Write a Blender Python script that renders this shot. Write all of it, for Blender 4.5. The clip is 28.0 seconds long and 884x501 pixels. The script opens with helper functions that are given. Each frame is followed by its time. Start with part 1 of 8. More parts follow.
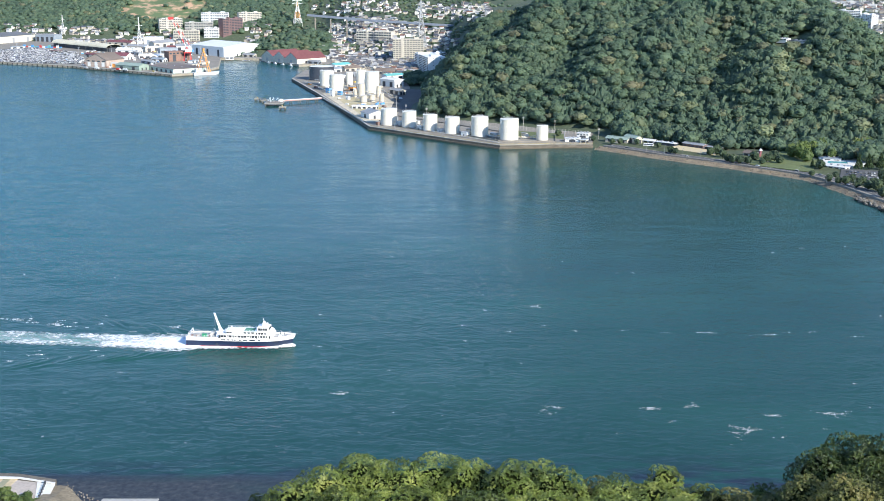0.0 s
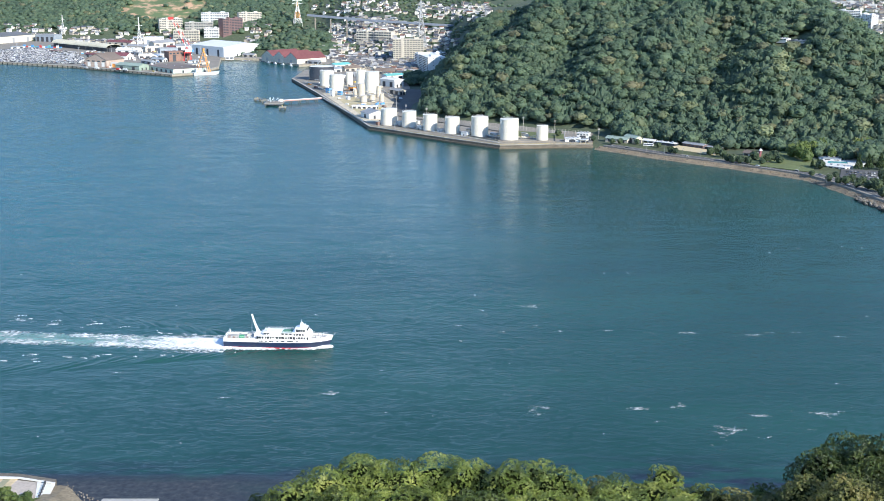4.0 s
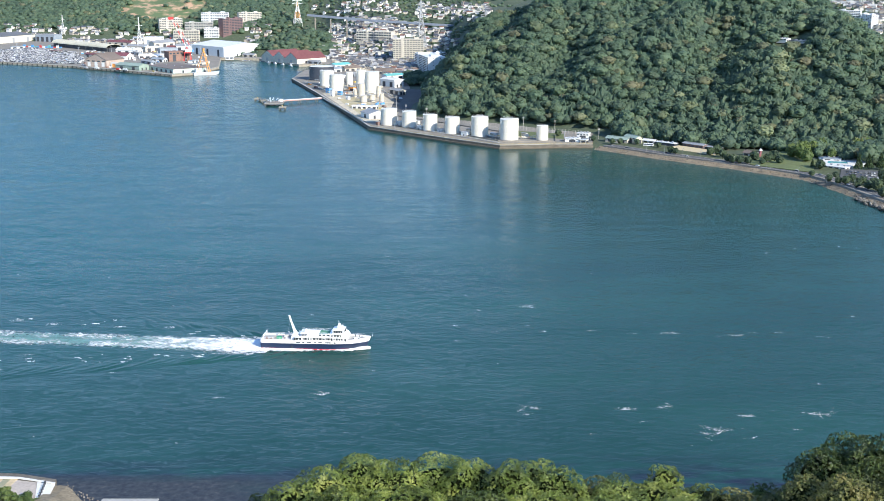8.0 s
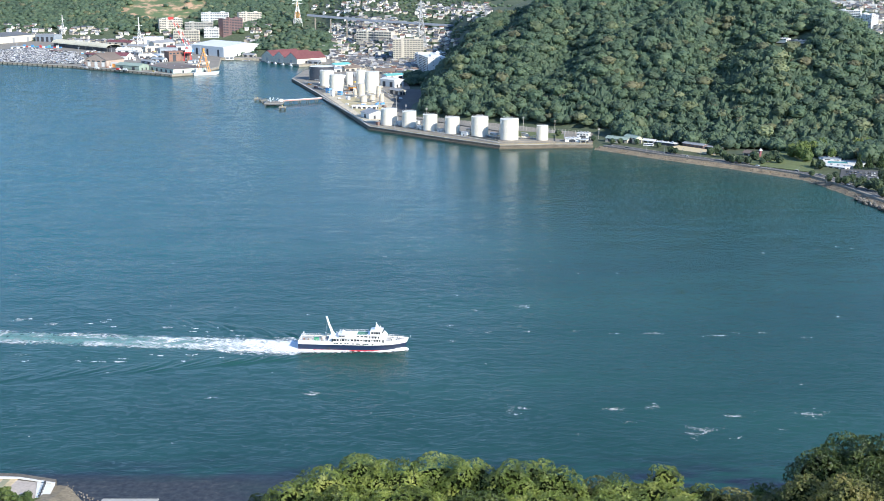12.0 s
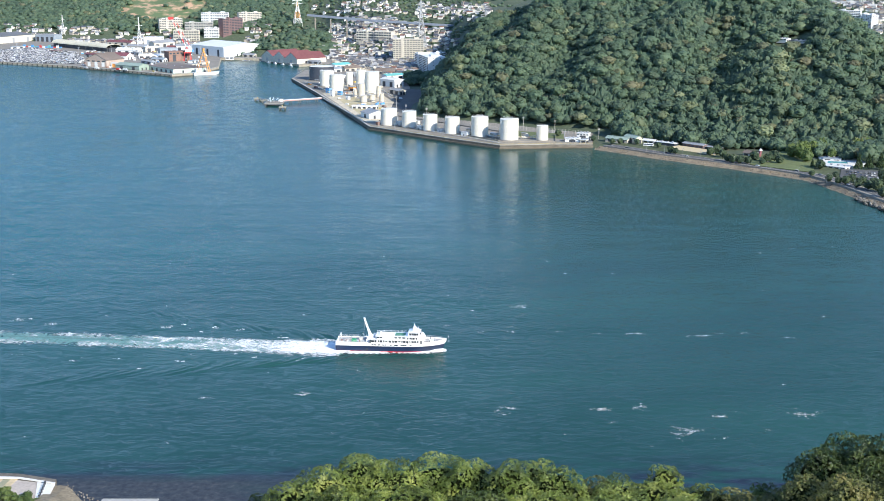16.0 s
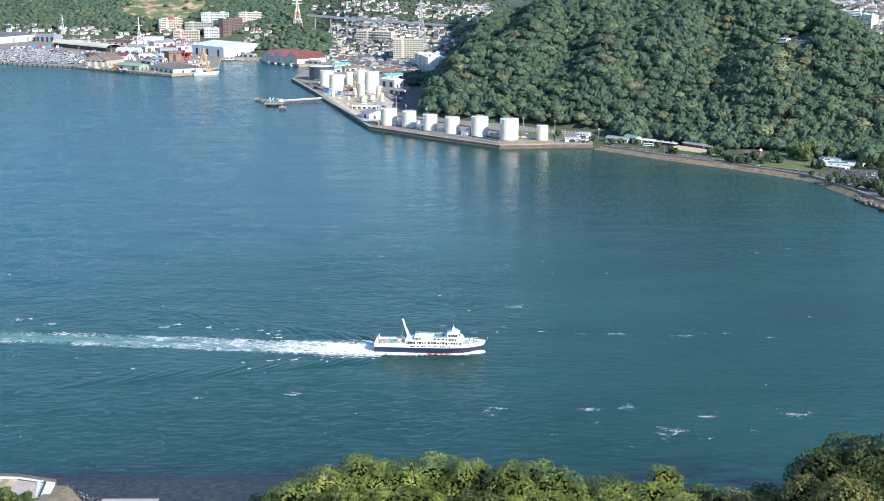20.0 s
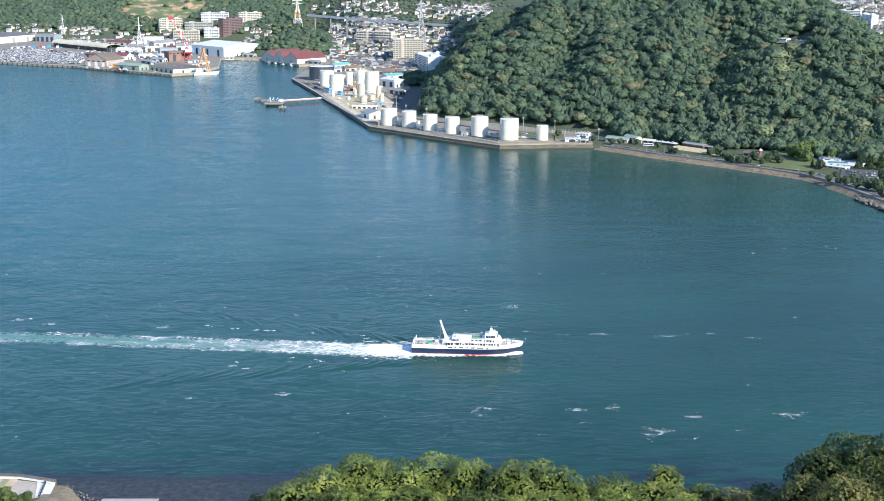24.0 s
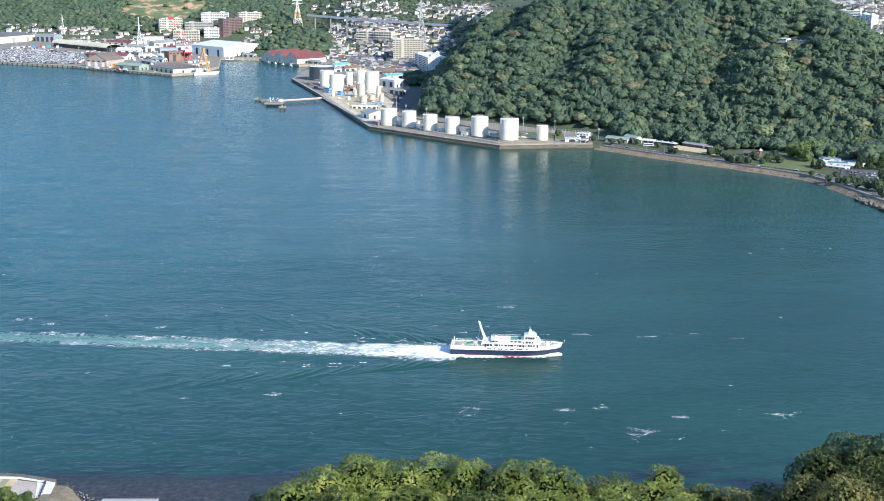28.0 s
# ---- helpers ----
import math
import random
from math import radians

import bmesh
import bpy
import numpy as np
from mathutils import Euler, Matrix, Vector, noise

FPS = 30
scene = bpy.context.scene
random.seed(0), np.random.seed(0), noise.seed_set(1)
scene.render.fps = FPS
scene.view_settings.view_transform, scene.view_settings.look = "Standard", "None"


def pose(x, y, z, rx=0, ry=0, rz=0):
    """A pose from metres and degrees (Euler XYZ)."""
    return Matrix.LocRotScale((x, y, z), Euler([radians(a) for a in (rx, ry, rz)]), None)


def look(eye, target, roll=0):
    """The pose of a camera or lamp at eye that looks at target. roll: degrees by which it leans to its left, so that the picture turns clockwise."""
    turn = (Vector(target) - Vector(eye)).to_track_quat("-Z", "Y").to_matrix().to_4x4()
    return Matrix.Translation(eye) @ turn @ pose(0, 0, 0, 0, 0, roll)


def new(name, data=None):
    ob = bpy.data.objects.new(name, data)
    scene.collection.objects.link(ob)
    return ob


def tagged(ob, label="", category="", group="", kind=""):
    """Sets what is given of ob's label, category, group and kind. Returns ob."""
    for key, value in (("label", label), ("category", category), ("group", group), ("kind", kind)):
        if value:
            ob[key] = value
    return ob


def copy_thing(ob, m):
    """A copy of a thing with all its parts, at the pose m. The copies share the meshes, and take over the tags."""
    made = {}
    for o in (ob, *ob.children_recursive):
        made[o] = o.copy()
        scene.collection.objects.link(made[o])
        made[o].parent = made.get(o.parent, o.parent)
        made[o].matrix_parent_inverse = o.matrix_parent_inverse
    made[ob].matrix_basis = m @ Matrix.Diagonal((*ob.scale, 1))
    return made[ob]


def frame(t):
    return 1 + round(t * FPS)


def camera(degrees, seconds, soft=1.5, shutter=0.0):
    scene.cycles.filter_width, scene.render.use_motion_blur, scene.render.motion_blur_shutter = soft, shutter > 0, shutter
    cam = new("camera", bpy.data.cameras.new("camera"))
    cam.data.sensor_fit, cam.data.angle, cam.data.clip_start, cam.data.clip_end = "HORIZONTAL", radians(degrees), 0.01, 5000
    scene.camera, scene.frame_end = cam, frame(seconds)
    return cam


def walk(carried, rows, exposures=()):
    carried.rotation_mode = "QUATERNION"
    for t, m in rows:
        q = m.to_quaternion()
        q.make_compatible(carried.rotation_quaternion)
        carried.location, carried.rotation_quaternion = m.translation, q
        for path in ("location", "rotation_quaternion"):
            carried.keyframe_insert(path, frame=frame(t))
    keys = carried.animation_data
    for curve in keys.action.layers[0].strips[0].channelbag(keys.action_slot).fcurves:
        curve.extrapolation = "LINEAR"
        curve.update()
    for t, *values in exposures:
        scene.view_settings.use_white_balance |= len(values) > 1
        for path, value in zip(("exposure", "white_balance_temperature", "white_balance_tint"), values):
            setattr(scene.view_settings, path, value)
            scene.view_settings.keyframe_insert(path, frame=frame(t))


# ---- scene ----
import itertools

# camera: it stands still, high on a mountain over a strait
cam = camera(36.62, 28.0, soft=0.8)
VIEW = pose(0, 0, 220, 77.15, 0, 0)
walk(cam, [(0, VIEW), (28.0, VIEW)], [(0, 0.90, 6150, 9), (28.0, 0.90, 6150, 9)])

# light: clear afternoon, sun from the right and behind the camera
SUN = Vector((0.58, -0.67, 0.46)).normalized()
world = bpy.data.worlds.new("world")
scene.world = world
world.use_nodes = True
sky = world.node_tree.nodes.new("ShaderNodeTexSky")
sky.sky_type, sky.sun_disc = "NISHITA", False
sky.sun_elevation, sky.sun_rotation = math.asin(SUN.z), math.atan2(SUN.x, SUN.y)
sky.altitude, sky.air_density, sky.dust_density, sky.ozone_density = 200, 0.85, 0.0, 3.4
back = world.node_tree.nodes["Background"]
back.inputs["Strength"].default_value = 0.15
world.node_tree.links.new(sky.outputs[0], back.inputs["Color"])
sun = new("sun", bpy.data.lights.new("sun", "SUN"))
sun.data.energy, sun.data.angle, sun.data.color = 4.3, radians(0.5), (1.0, 0.92, 0.79)
sun.matrix_world = look(SUN * 900, (0, 0, 0))


# ---- materials ----
def nodes_of(name):
    m = bpy.data.materials.new(name)
    m.use_nodes = True
    t = m.node_tree
    return m, t, t.nodes["Principled BSDF"], t.links.new


def noise_node(t, scale, detail=4.0, rough=0.6, coords="Object", stretch=None):
    n = t.nodes.new("ShaderNodeTexNoise")
    n.inputs["Scale"].default_value, n.inputs["Detail"].default_value, n.inputs["Roughness"].default_value = scale, detail, rough
    c = t.nodes.new("ShaderNodeNewGeometry").outputs["Position"] if coords == "World" else t.nodes.new("ShaderNodeTexCoord").outputs[coords]
    if stretch:
        m = t.nodes.new("ShaderNodeMapping")
        m.inputs["Scale"].default_value = stretch[:3]
        if len(stretch) > 3:
            m.inputs["Rotation"].default_value = (0, 0, radians(stretch[3]))
        t.links.new(c, m.inputs["Vector"])
        c = m.outputs["Vector"]
    t.links.new(c, n.inputs["Vector"])
    return n.outputs["Fac"]


def ramp_node(t, fac, stops):
    r = t.nodes.new("ShaderNodeValToRGB")
    e = r.color_ramp.elements
    while len(e) < len(stops):
        e.new(0.5)
    for el, (p, c) in zip(e, stops):
        el.position, el.color = p, (*c, 1) if len(c) == 3 else c
    t.links.new(fac, r.inputs["Fac"])
    return r.outputs["Color"]


def mix_node(t, fac, a, b, mode="MIX"):
    m = t.nodes.new("ShaderNodeMix")
    m.data_type, m.blend_type = "RGBA", mode
    for sock, v in ((m.inputs[0], fac), (m.inputs[6], a), (m.inputs[7], b)):
        if isinstance(v, (int, float)):
            sock.default_value = v
        elif isinstance(v, tuple):
            sock.default_value = (*v, 1)
        else:
            t.links.new(v, sock)
    return m.outputs[2]


def bump_node(t, b, fac, strength, distance, normal=None):
    n = t.nodes.new("ShaderNodeBump")
    n.inputs["Strength"].default_value, n.inputs["Distance"].default_value = strength, distance
    t.links.new(fac, n.inputs["Height"])
    if normal is not None:
        t.links.new(normal, n.inputs["Normal"])
    t.links.new(n.outputs["Normal"], b.inputs["Normal"])
    return n.outputs["Normal"]


def shade(c, k):
    return tuple(min(1.0, a * k) for a in c)


def mat(name, c, rough=0.7, metal=0.0, grain=2.0, stain=0.15, vary=0.18, relief=0.3, per=0.0):
    """A surface with fine grain, broad stains and, where per is given, a tint of its own for each thing or piece."""
    m, t, b, link = nodes_of(name)
    fine = ramp_node(t, noise_node(t, grain, 5), [(0.3, shade(c, 1 - vary)), (0.7, shade(c, 1 + vary))])
    broad = ramp_node(t, noise_node(t, stain, 3), [(0.35, (1 - vary,) * 3), (0.65, (1, 1, 1))])
    col = mix_node(t, 1.0, fine, broad, "MULTIPLY")
    if per:
        rnd = t.nodes.new("ShaderNodeObjectInfo").outputs["Random"]
        col = mix_node(t, 1.0, col, ramp_node(t, rnd, [(0, (1 - per, 1 - per, 1 - per * 0.9)), (1, (1 + per * 0.2, 1, 1 - per * 0.2))]), "MULTIPLY")
    link(col, b.inputs["Base Color"])
    b.inputs["Roughness"].default_value, b.inputs["Metallic"].default_value = rough, metal
    if relief:
        bump_node(t, b, noise_node(t, grain * 2, 4), relief, 0.1)
    return m


def palette(name, colours, rough=0.75, source="Object"):
    """One of several paints, chosen for each thing (or for each loose piece of a joined mesh)."""
    m, t, b, link = nodes_of(name)
    rnd = t.nodes.new("ShaderNodeObjectInfo").outputs["Random"] if source == "Object" else t.nodes.new("ShaderNodeNewGeometry").outputs["Random Per Island"]
    r = t.nodes.new("ShaderNodeValToRGB")
    r.color_ramp.interpolation = "CONSTANT"
    e = r.color_ramp.elements
    while len(e) < len(colours):
        e.new(0.5)
    for i, (el, c) in enumerate(zip(e, colours)):
        el.position, el.color = i / len(colours), (*c, 1)
    link(rnd, r.inputs["Fac"])
    dirt = ramp_node(t, noise_node(t, 0.5, 4), [(0.3, (0.78, 0.77, 0.74)), (0.7, (1, 1, 1))])
    link(mix_node(t, 1.0, r.outputs["Color"], dirt, "MULTIPLY"), b.inputs["Base Color"])
    b.inputs["Roughness"].default_value = rough
    return m


def foliage(name, dark, light, odd, patch=0.02, tree=0.09, relief=0.0, gloss=0.3, rough=0.55, species=False, thin=0.38, mottle=0.32):
    """Leaves: each clump a little different, whole trees and whole stands more so; species gives each tree a leaf colour of its own."""
    m, t, b, link = nodes_of(name)
    rnd = t.nodes.new("ShaderNodeNewGeometry").outputs["Random Per Island"]
    a = ramp_node(t, rnd, [(0.0, (0.84, 0.86, 0.84)), (0.6, (1, 1, 1)), (1.0, (1.22, 1.18, 1.1))])
    each = ramp_node(t, noise_node(t, tree, 2, 0.5, coords="World"), [(0.3, dark), (0.52, light), (0.72, odd)])
    if species:
        tint = t.nodes.new("ShaderNodeAttribute")
        tint.attribute_name = "tint"
        kind = ramp_node(t, tint.outputs["Fac"], [(0.0, dark), (0.4, shade(light, 0.92)), (0.78, shade(light, 1.12)), (0.92, odd), (0.97, (odd[0] * 1.05, odd[1] * 0.84, odd[2] * 0.95)), (1.0, shade(odd, 1.75))])
        each = mix_node(t, 0.75, each, kind)
    p = ramp_node(t, noise_node(t, patch, 3, coords="World"), [(0.3, (0.80, 0.85, 0.87)), (0.7, (1.12, 1.07, 0.98))])
    f = ramp_node(t, noise_node(t, 0.9, 4, coords="World"), [(0.28, (1 - mottle, 1 - mottle, 1 - mottle)), (0.72, (1 + 0.9 * mottle, 1 + 0.9 * mottle, 1 + 0.75 * mottle))])
    col = mix_node(t, 1.0, mix_node(t, 1.0, mix_node(t, 1.0, each, a, "MULTIPLY"), p, "MULTIPLY"), f, "MULTIPLY")
    link(col, b.inputs["Base Color"])
    b.inputs["Roughness"].default_value = rough
    b.inputs["Specular IOR Level"].default_value = gloss
    if relief:
        bump_node(t, b, noise_node(t, 0.75, 3, 0.65, coords="World"), 0.9, relief)
    # leaves let some light through
    through_leaf = t.nodes.new("ShaderNodeBsdfTranslucent")
    link(col, through_leaf.inputs["Color"])
    both = t.nodes.new("ShaderNodeMixShader")
    both.inputs[0].default_value = thin
    link(b.outputs[0], both.inputs[1])
    link(through_leaf.outputs[0], both.inputs[2])
    link(both.outputs[0], t.nodes["Material Output"].inputs["Surface"])
    return m


def sea_material():
    m, t, b, link = nodes_of("sea_water")
    broad = noise_node(t, 0.006, 4, 0.55, "World", (0.6, 1.6, 1))
    body = ramp_node(t, broad, [(0.3, (0.012, 0.049, 0.045)), (0.5, (0.015, 0.058, 0.052)), (0.72, (0.020, 0.073, 0.062))])
    # body colour turned bluer towards the open west, making up for pale sky reflections
    place = t.nodes.new("ShaderNodeSeparateXYZ")
    link(t.nodes.new("ShaderNodeNewGeometry").outputs["Position"], place.inputs[0])
    clear = t.nodes.new("ShaderNodeMapRange")
    clear.inputs["From Min"].default_value, clear.inputs["From Max"].default_value = 60, -420
    link(place.outputs["X"], clear.inputs["Value"])
    offing = t.nodes.new("ShaderNodeMapRange")
    offing.inputs["From Min"].default_value, offing.inputs["From Max"].default_value = 640, 1150
    offing.inputs["To Min"].default_value = 0.25
    link(place.outputs["Y"], offing.inputs["Value"])
    open_sea = t.nodes.new("ShaderNodeMath")
    open_sea.operation = "MULTIPLY"
    link(clear.outputs[0], open_sea.inputs[0])
    link(offing.outputs[0], open_sea.inputs[1])
    body = mix_node(t, open_sea.outputs[0], body, (0.002, 0.067, 0.077))
    # paler body colour in the bay to the east
    east_side = t.nodes.new("ShaderNodeMapRange")
    east_side.inputs["From Min"].default_value, east_side.inputs["From Max"].default_value = 160, 420
    link(place.outputs["X"], east_side.inputs["Value"])
    bay = t.nodes.new("ShaderNodeMapRange")
    bay.inputs["From Min"].default_value, bay.inputs["From Max"].default_value = 800, 1150
    link(place.outputs["Y"], bay.inputs["Value"])
    pale_bay = t.nodes.new("ShaderNodeMath")
    pale_bay.operation = "MULTIPLY"
    link(east_side.outputs[0], pale_bay.inputs[0])
    link(bay.outputs[0], pale_bay.inputs[1])
    body = mix_node(t, pale_bay.outputs[0], body, (0.028, 0.088, 0.084))
    # dark weed beds in the shallows along the near coast
    pos = t.nodes.new("ShaderNodeNewGeometry").outputs["Position"]
    sep = t.nodes.new("ShaderNodeSeparateXYZ")
    link(pos, sep.inputs[0])
    shoal = t.nodes.new("ShaderNodeMapRange")
    shoal.inputs["From Min"].default_value, shoal.inputs["From Max"].default_value = 562, 526
    link(sep.outputs["Y"], shoal.inputs["Value"])
    weed = ramp_node(t, noise_node(t, 0.05, 5, 0.65, "World", (0.5, 1.6, 1)), [(0.4, (0, 0, 0)), (0.6, (1, 1, 1))])
    weed_fac = t.nodes.new("ShaderNodeMath")
    weed_fac.operation = "MULTIPLY"
    link(shoal.outputs[0], weed_fac.inputs[0])
    link(weed, weed_fac.inputs[1])
    flat = t.nodes.new("ShaderNodeMapRange")
    flat.inputs["From Min"].default_value, flat.inputs["From Max"].default_value = 536, 525
    link(sep.outputs["Y"], flat.inputs["Value"])
    mud = t.nodes.new("ShaderNodeMapRange")
    mud.inputs["From Min"].default_value, mud.inputs["From Max"].default_value = -30, -95
    link(sep.outputs["X"], mud.inputs["Value"])
    shore = t.nodes.new("ShaderNodeMath")
    shore.operation = "MULTIPLY"
    link(flat.outputs[0], shore.inputs[0])
    link(mud.outputs[0], shore.inputs[1])
    bed = ramp_node(t, noise_node(t, 0.35, 5, 0.6, "World"), [(0.35, (0.034, 0.044, 0.060)), (0.6, (0.060, 0.070, 0.084)), (0.75, (0.11, 0.115, 0.115))])
    weedy = mix_node(t, weed_fac.outputs[0], body, (0.016, 0.022, 0.040))
    link(mix_node(t, shore.outputs[0], weedy, bed), b.inputs["Base Color"])
    b.inputs["IOR"].default_value = 1.333
    b.inputs["Specular IOR Level"].default_value = 0.105
    matt = t.nodes.new("ShaderNodeMapRange")
    matt.inputs["To Max"].default_value = 0.8
    link(shore.outputs[0], matt.inputs["Value"])
    link(matt.outputs[0], b.inputs["Roughness"])
    # ruffled in the tideway, calmer in the lee of the far shore
    edge = t.nodes.new("ShaderNodeMath")
    edge.operation = "MULTIPLY_ADD"
    link(noise_node(t, 0.011, 3, 0.5, "World", (0.4, 1.4, 1)), edge.inputs[0])
    edge.inputs[1].default_value = 420
    link(sep.outputs["Y"], edge.inputs[2])
    lee = t.nodes.new("ShaderNodeMapRange")
    lee.inputs["From Min"].default_value, lee.inputs["From Max"].default_value = 1060, 1330
    lee.inputs["To Min"].default_value, lee.inputs["To Max"].default_value = 1.0, 0.34
    link(edge.outputs[0], lee.inputs["Value"])
    west = t.nodes.new("ShaderNodeMapRange")
    west.inputs["From Min"].default_value, west.inputs["From Max"].default_value = -360, -90
    west.inputs["To Min"].default_value, west.inputs["To Max"].default_value = 1.7, 0.4
    link(sep.outputs["X"], west.inputs["Value"])
    most = t.nodes.new("ShaderNodeMath")
    most.operation = "MAXIMUM"
    link(lee.outputs[0], most.inputs[0])
    link(west.outputs[0], most.inputs[1])
    calm = most.outputs[0]
    sheen = t.nodes.new("ShaderNodeMapRange")
    sheen.inputs["From Min"].default_value, sheen.inputs["From Max"].default_value = 0.34, 0.8
    sheen.inputs["To Min"].default_value, sheen.inputs["To Max"].default_value = 0.09, 0.17
    link(calm, sheen.inputs["Value"])
    link(sheen.outputs[0], matt.inputs["To Min"])
    # slopes of the waves: swell, chop and ripples, each as a tilt of the surface
    total = None
    for scale, detail, stretch, steep in ((0.05, 2, (0.6, 1.2, 1, -14), 0.10), (0.2, 3, (0.6, 1.1, 1, 22), 0.18), (0.7, 3, (0.6, 1.1, 1, -18), 0.32)):
        noise_node(t, scale, detail, 0.55, "Object", stretch)
        tex = t.nodes[-1] if t.nodes[-1].bl_idname == "ShaderNodeTexNoise" else [n for n in t.nodes if n.bl_idname == "ShaderNodeTexNoise"][-1]
        tilt = t.nodes.new("ShaderNodeVectorMath")
        tilt.operation = "MULTIPLY_ADD"
        link(tex.outputs["Color"], tilt.inputs[0])
        tilt.inputs[1].default_value, tilt.inputs[2].default_value = (0.75 * steep, steep, 0), (-0.375 * steep, -0.5 * steep, 0)
        if total is None:
            total = tilt.outputs[0]
        else:
            add = t.nodes.new("ShaderNodeVectorMath")
            link(total, add.inputs[0])
            link(tilt.outputs[0], add.inputs[1])
            total = add.outputs[0]
    eased = t.nodes.new("ShaderNodeVectorMath")
    eased.operation = "SCALE"
    link(total, eased.inputs[0])
    link(calm, eased.inputs["Scale"])
    up = t.nodes.new("ShaderNodeVectorMath")
    noise_node(t, 0.06, 2, 0.5, "Object", (0.25, 1.3, 1, 4))
    tex = [n for n in t.nodes if n.bl_idname == "ShaderNodeTexNoise"][-1]
    roll = t.nodes.new("ShaderNodeVectorMath")
    roll.operation = "MULTIPLY_ADD"
    link(tex.outputs["Color"], roll.inputs[0])
    roll.inputs[1].default_value, roll.inputs[2].default_value = (0.03, 0.10, 0), (-0.015, -0.05, 0)
    swell = t.nodes.new("ShaderNodeVectorMath")
    link(eased.outputs[0], swell.inputs[0])
    link(roll.outputs[0], swell.inputs[1])
    link(swell.outputs[0], up.inputs[0])
    link(t.nodes.new("ShaderNodeNewGeometry").outputs["Normal"], up.inputs[1])
    unit = t.nodes.new("ShaderNodeVectorMath")
    unit.operation = "NORMALIZE"
    link(up.outputs[0], unit.inputs[0])
    # short wind waves with sharper crests
    wind = noise_node(t, 0.16, 5, 0.64, "Object", (0.75, 1.3, 1, 24))
    bump_node(t, b, wind, 0.8, 0.55, unit.outputs[0])
    return m


M_SEA = sea_material()


def ground_material():
    """Scrubby soil, with the raw earth of a terraced slope at one place."""
    m, t, b, link = nodes_of("hill_soil")
    scrub = ramp_node(t, noise_node(t, 0.25, 6, coords="World"), [(0.3, (0.045, 0.066, 0.038)), (0.55, (0.070, 0.092, 0.050)), (0.75, (0.13, 0.13, 0.095))])
    earth = ramp_node(t, noise_node(t, 0.03, 5, coords="World", stretch=(1.0, 0.6, 3.0)), [(0.46, (0.10, 0.14, 0.06)), (0.54, (0.24, 0.21, 0.11)), (0.60, (0.50, 0.32, 0.20))])
    place = t.nodes.new("ShaderNodeVectorMath")
    place.operation = "DISTANCE"
    link(t.nodes.new("ShaderNodeNewGeometry").outputs["Position"], place.inputs[0])
    place.inputs[1].default_value = EARTH_AT
    ring = t.nodes.new("ShaderNodeMapRange")
    ring.inputs["From Min"].default_value, ring.inputs["From Max"].default_value = 140, 85
    link(place.outputs["Value"], ring.inputs["Value"])
    link(mix_node(t, ring.outputs[0], scrub, earth), b.inputs["Base Color"])
    b.inputs["Roughness"].default_value = 0.95
    return m


EARTH_AT = (*(-684.2, 3346.5), 78)
M_SOIL = ground_material()
M_CONC = mat("quay_concrete", (0.27, 0.245, 0.205), 0.9, grain=0.8, stain=0.05, vary=0.22)
M_WALLC = mat("weathered_seawall", (0.17, 0.15, 0.12), 0.92, grain=0.7, stain=0.12, vary=0.35)
M_ASPH = mat("asphalt", (0.105, 0.105, 0.103), 0.92, grain=1.0, stain=0.03, vary=0.2)
M_TANK = mat("white_tank_paint", (0.72, 0.68, 0.58), 0.45, grain=0.25, stain=0.06, vary=0.05, relief=0.05)
M_WHITE = mat("white_paint", (0.72, 0.72, 0.70), 0.5, grain=0.5, stain=0.1, vary=0.05, relief=0.05)
M_GREYM = mat("grey_metal", (0.36, 0.37, 0.38), 0.5, 0.3, grain=0.6, vary=0.15)
M_DARK = mat("dark_steel", (0.05, 0.055, 0.065), 0.6, grain=0.6, vary=0.2)
M_RED = mat("red_paint", (0.62, 0.07, 0.06), 0.5, grain=0.6, vary=0.12)
M_ORANGE = mat("orange_paint", (0.75, 0.33, 0.08), 0.5, grain=0.6, vary=0.12)
M_YELL = mat("ochre_paint", (0.62, 0.47, 0.16), 0.6, grain=0.6, vary=0.12)
M_GLASS = mat("dark_window_glass", (0.05, 0.07, 0.09), 0.15, grain=0.6, vary=0.2, relief=0)
M_GRAVEL = mat("beach_gravel", (0.27, 0.215, 0.145), 0.95, grain=1.2, stain=0.08, vary=0.35)
M_GRASS = mat("lawn_grass", (0.135, 0.165, 0.06), 0.95, grain=0.6, stain=0.04, vary=0.3)
M_EARTH = mat("bare_earth", (0.50, 0.32, 0.18), 0.95, grain=0.15, stain=0.02, vary=0.25)
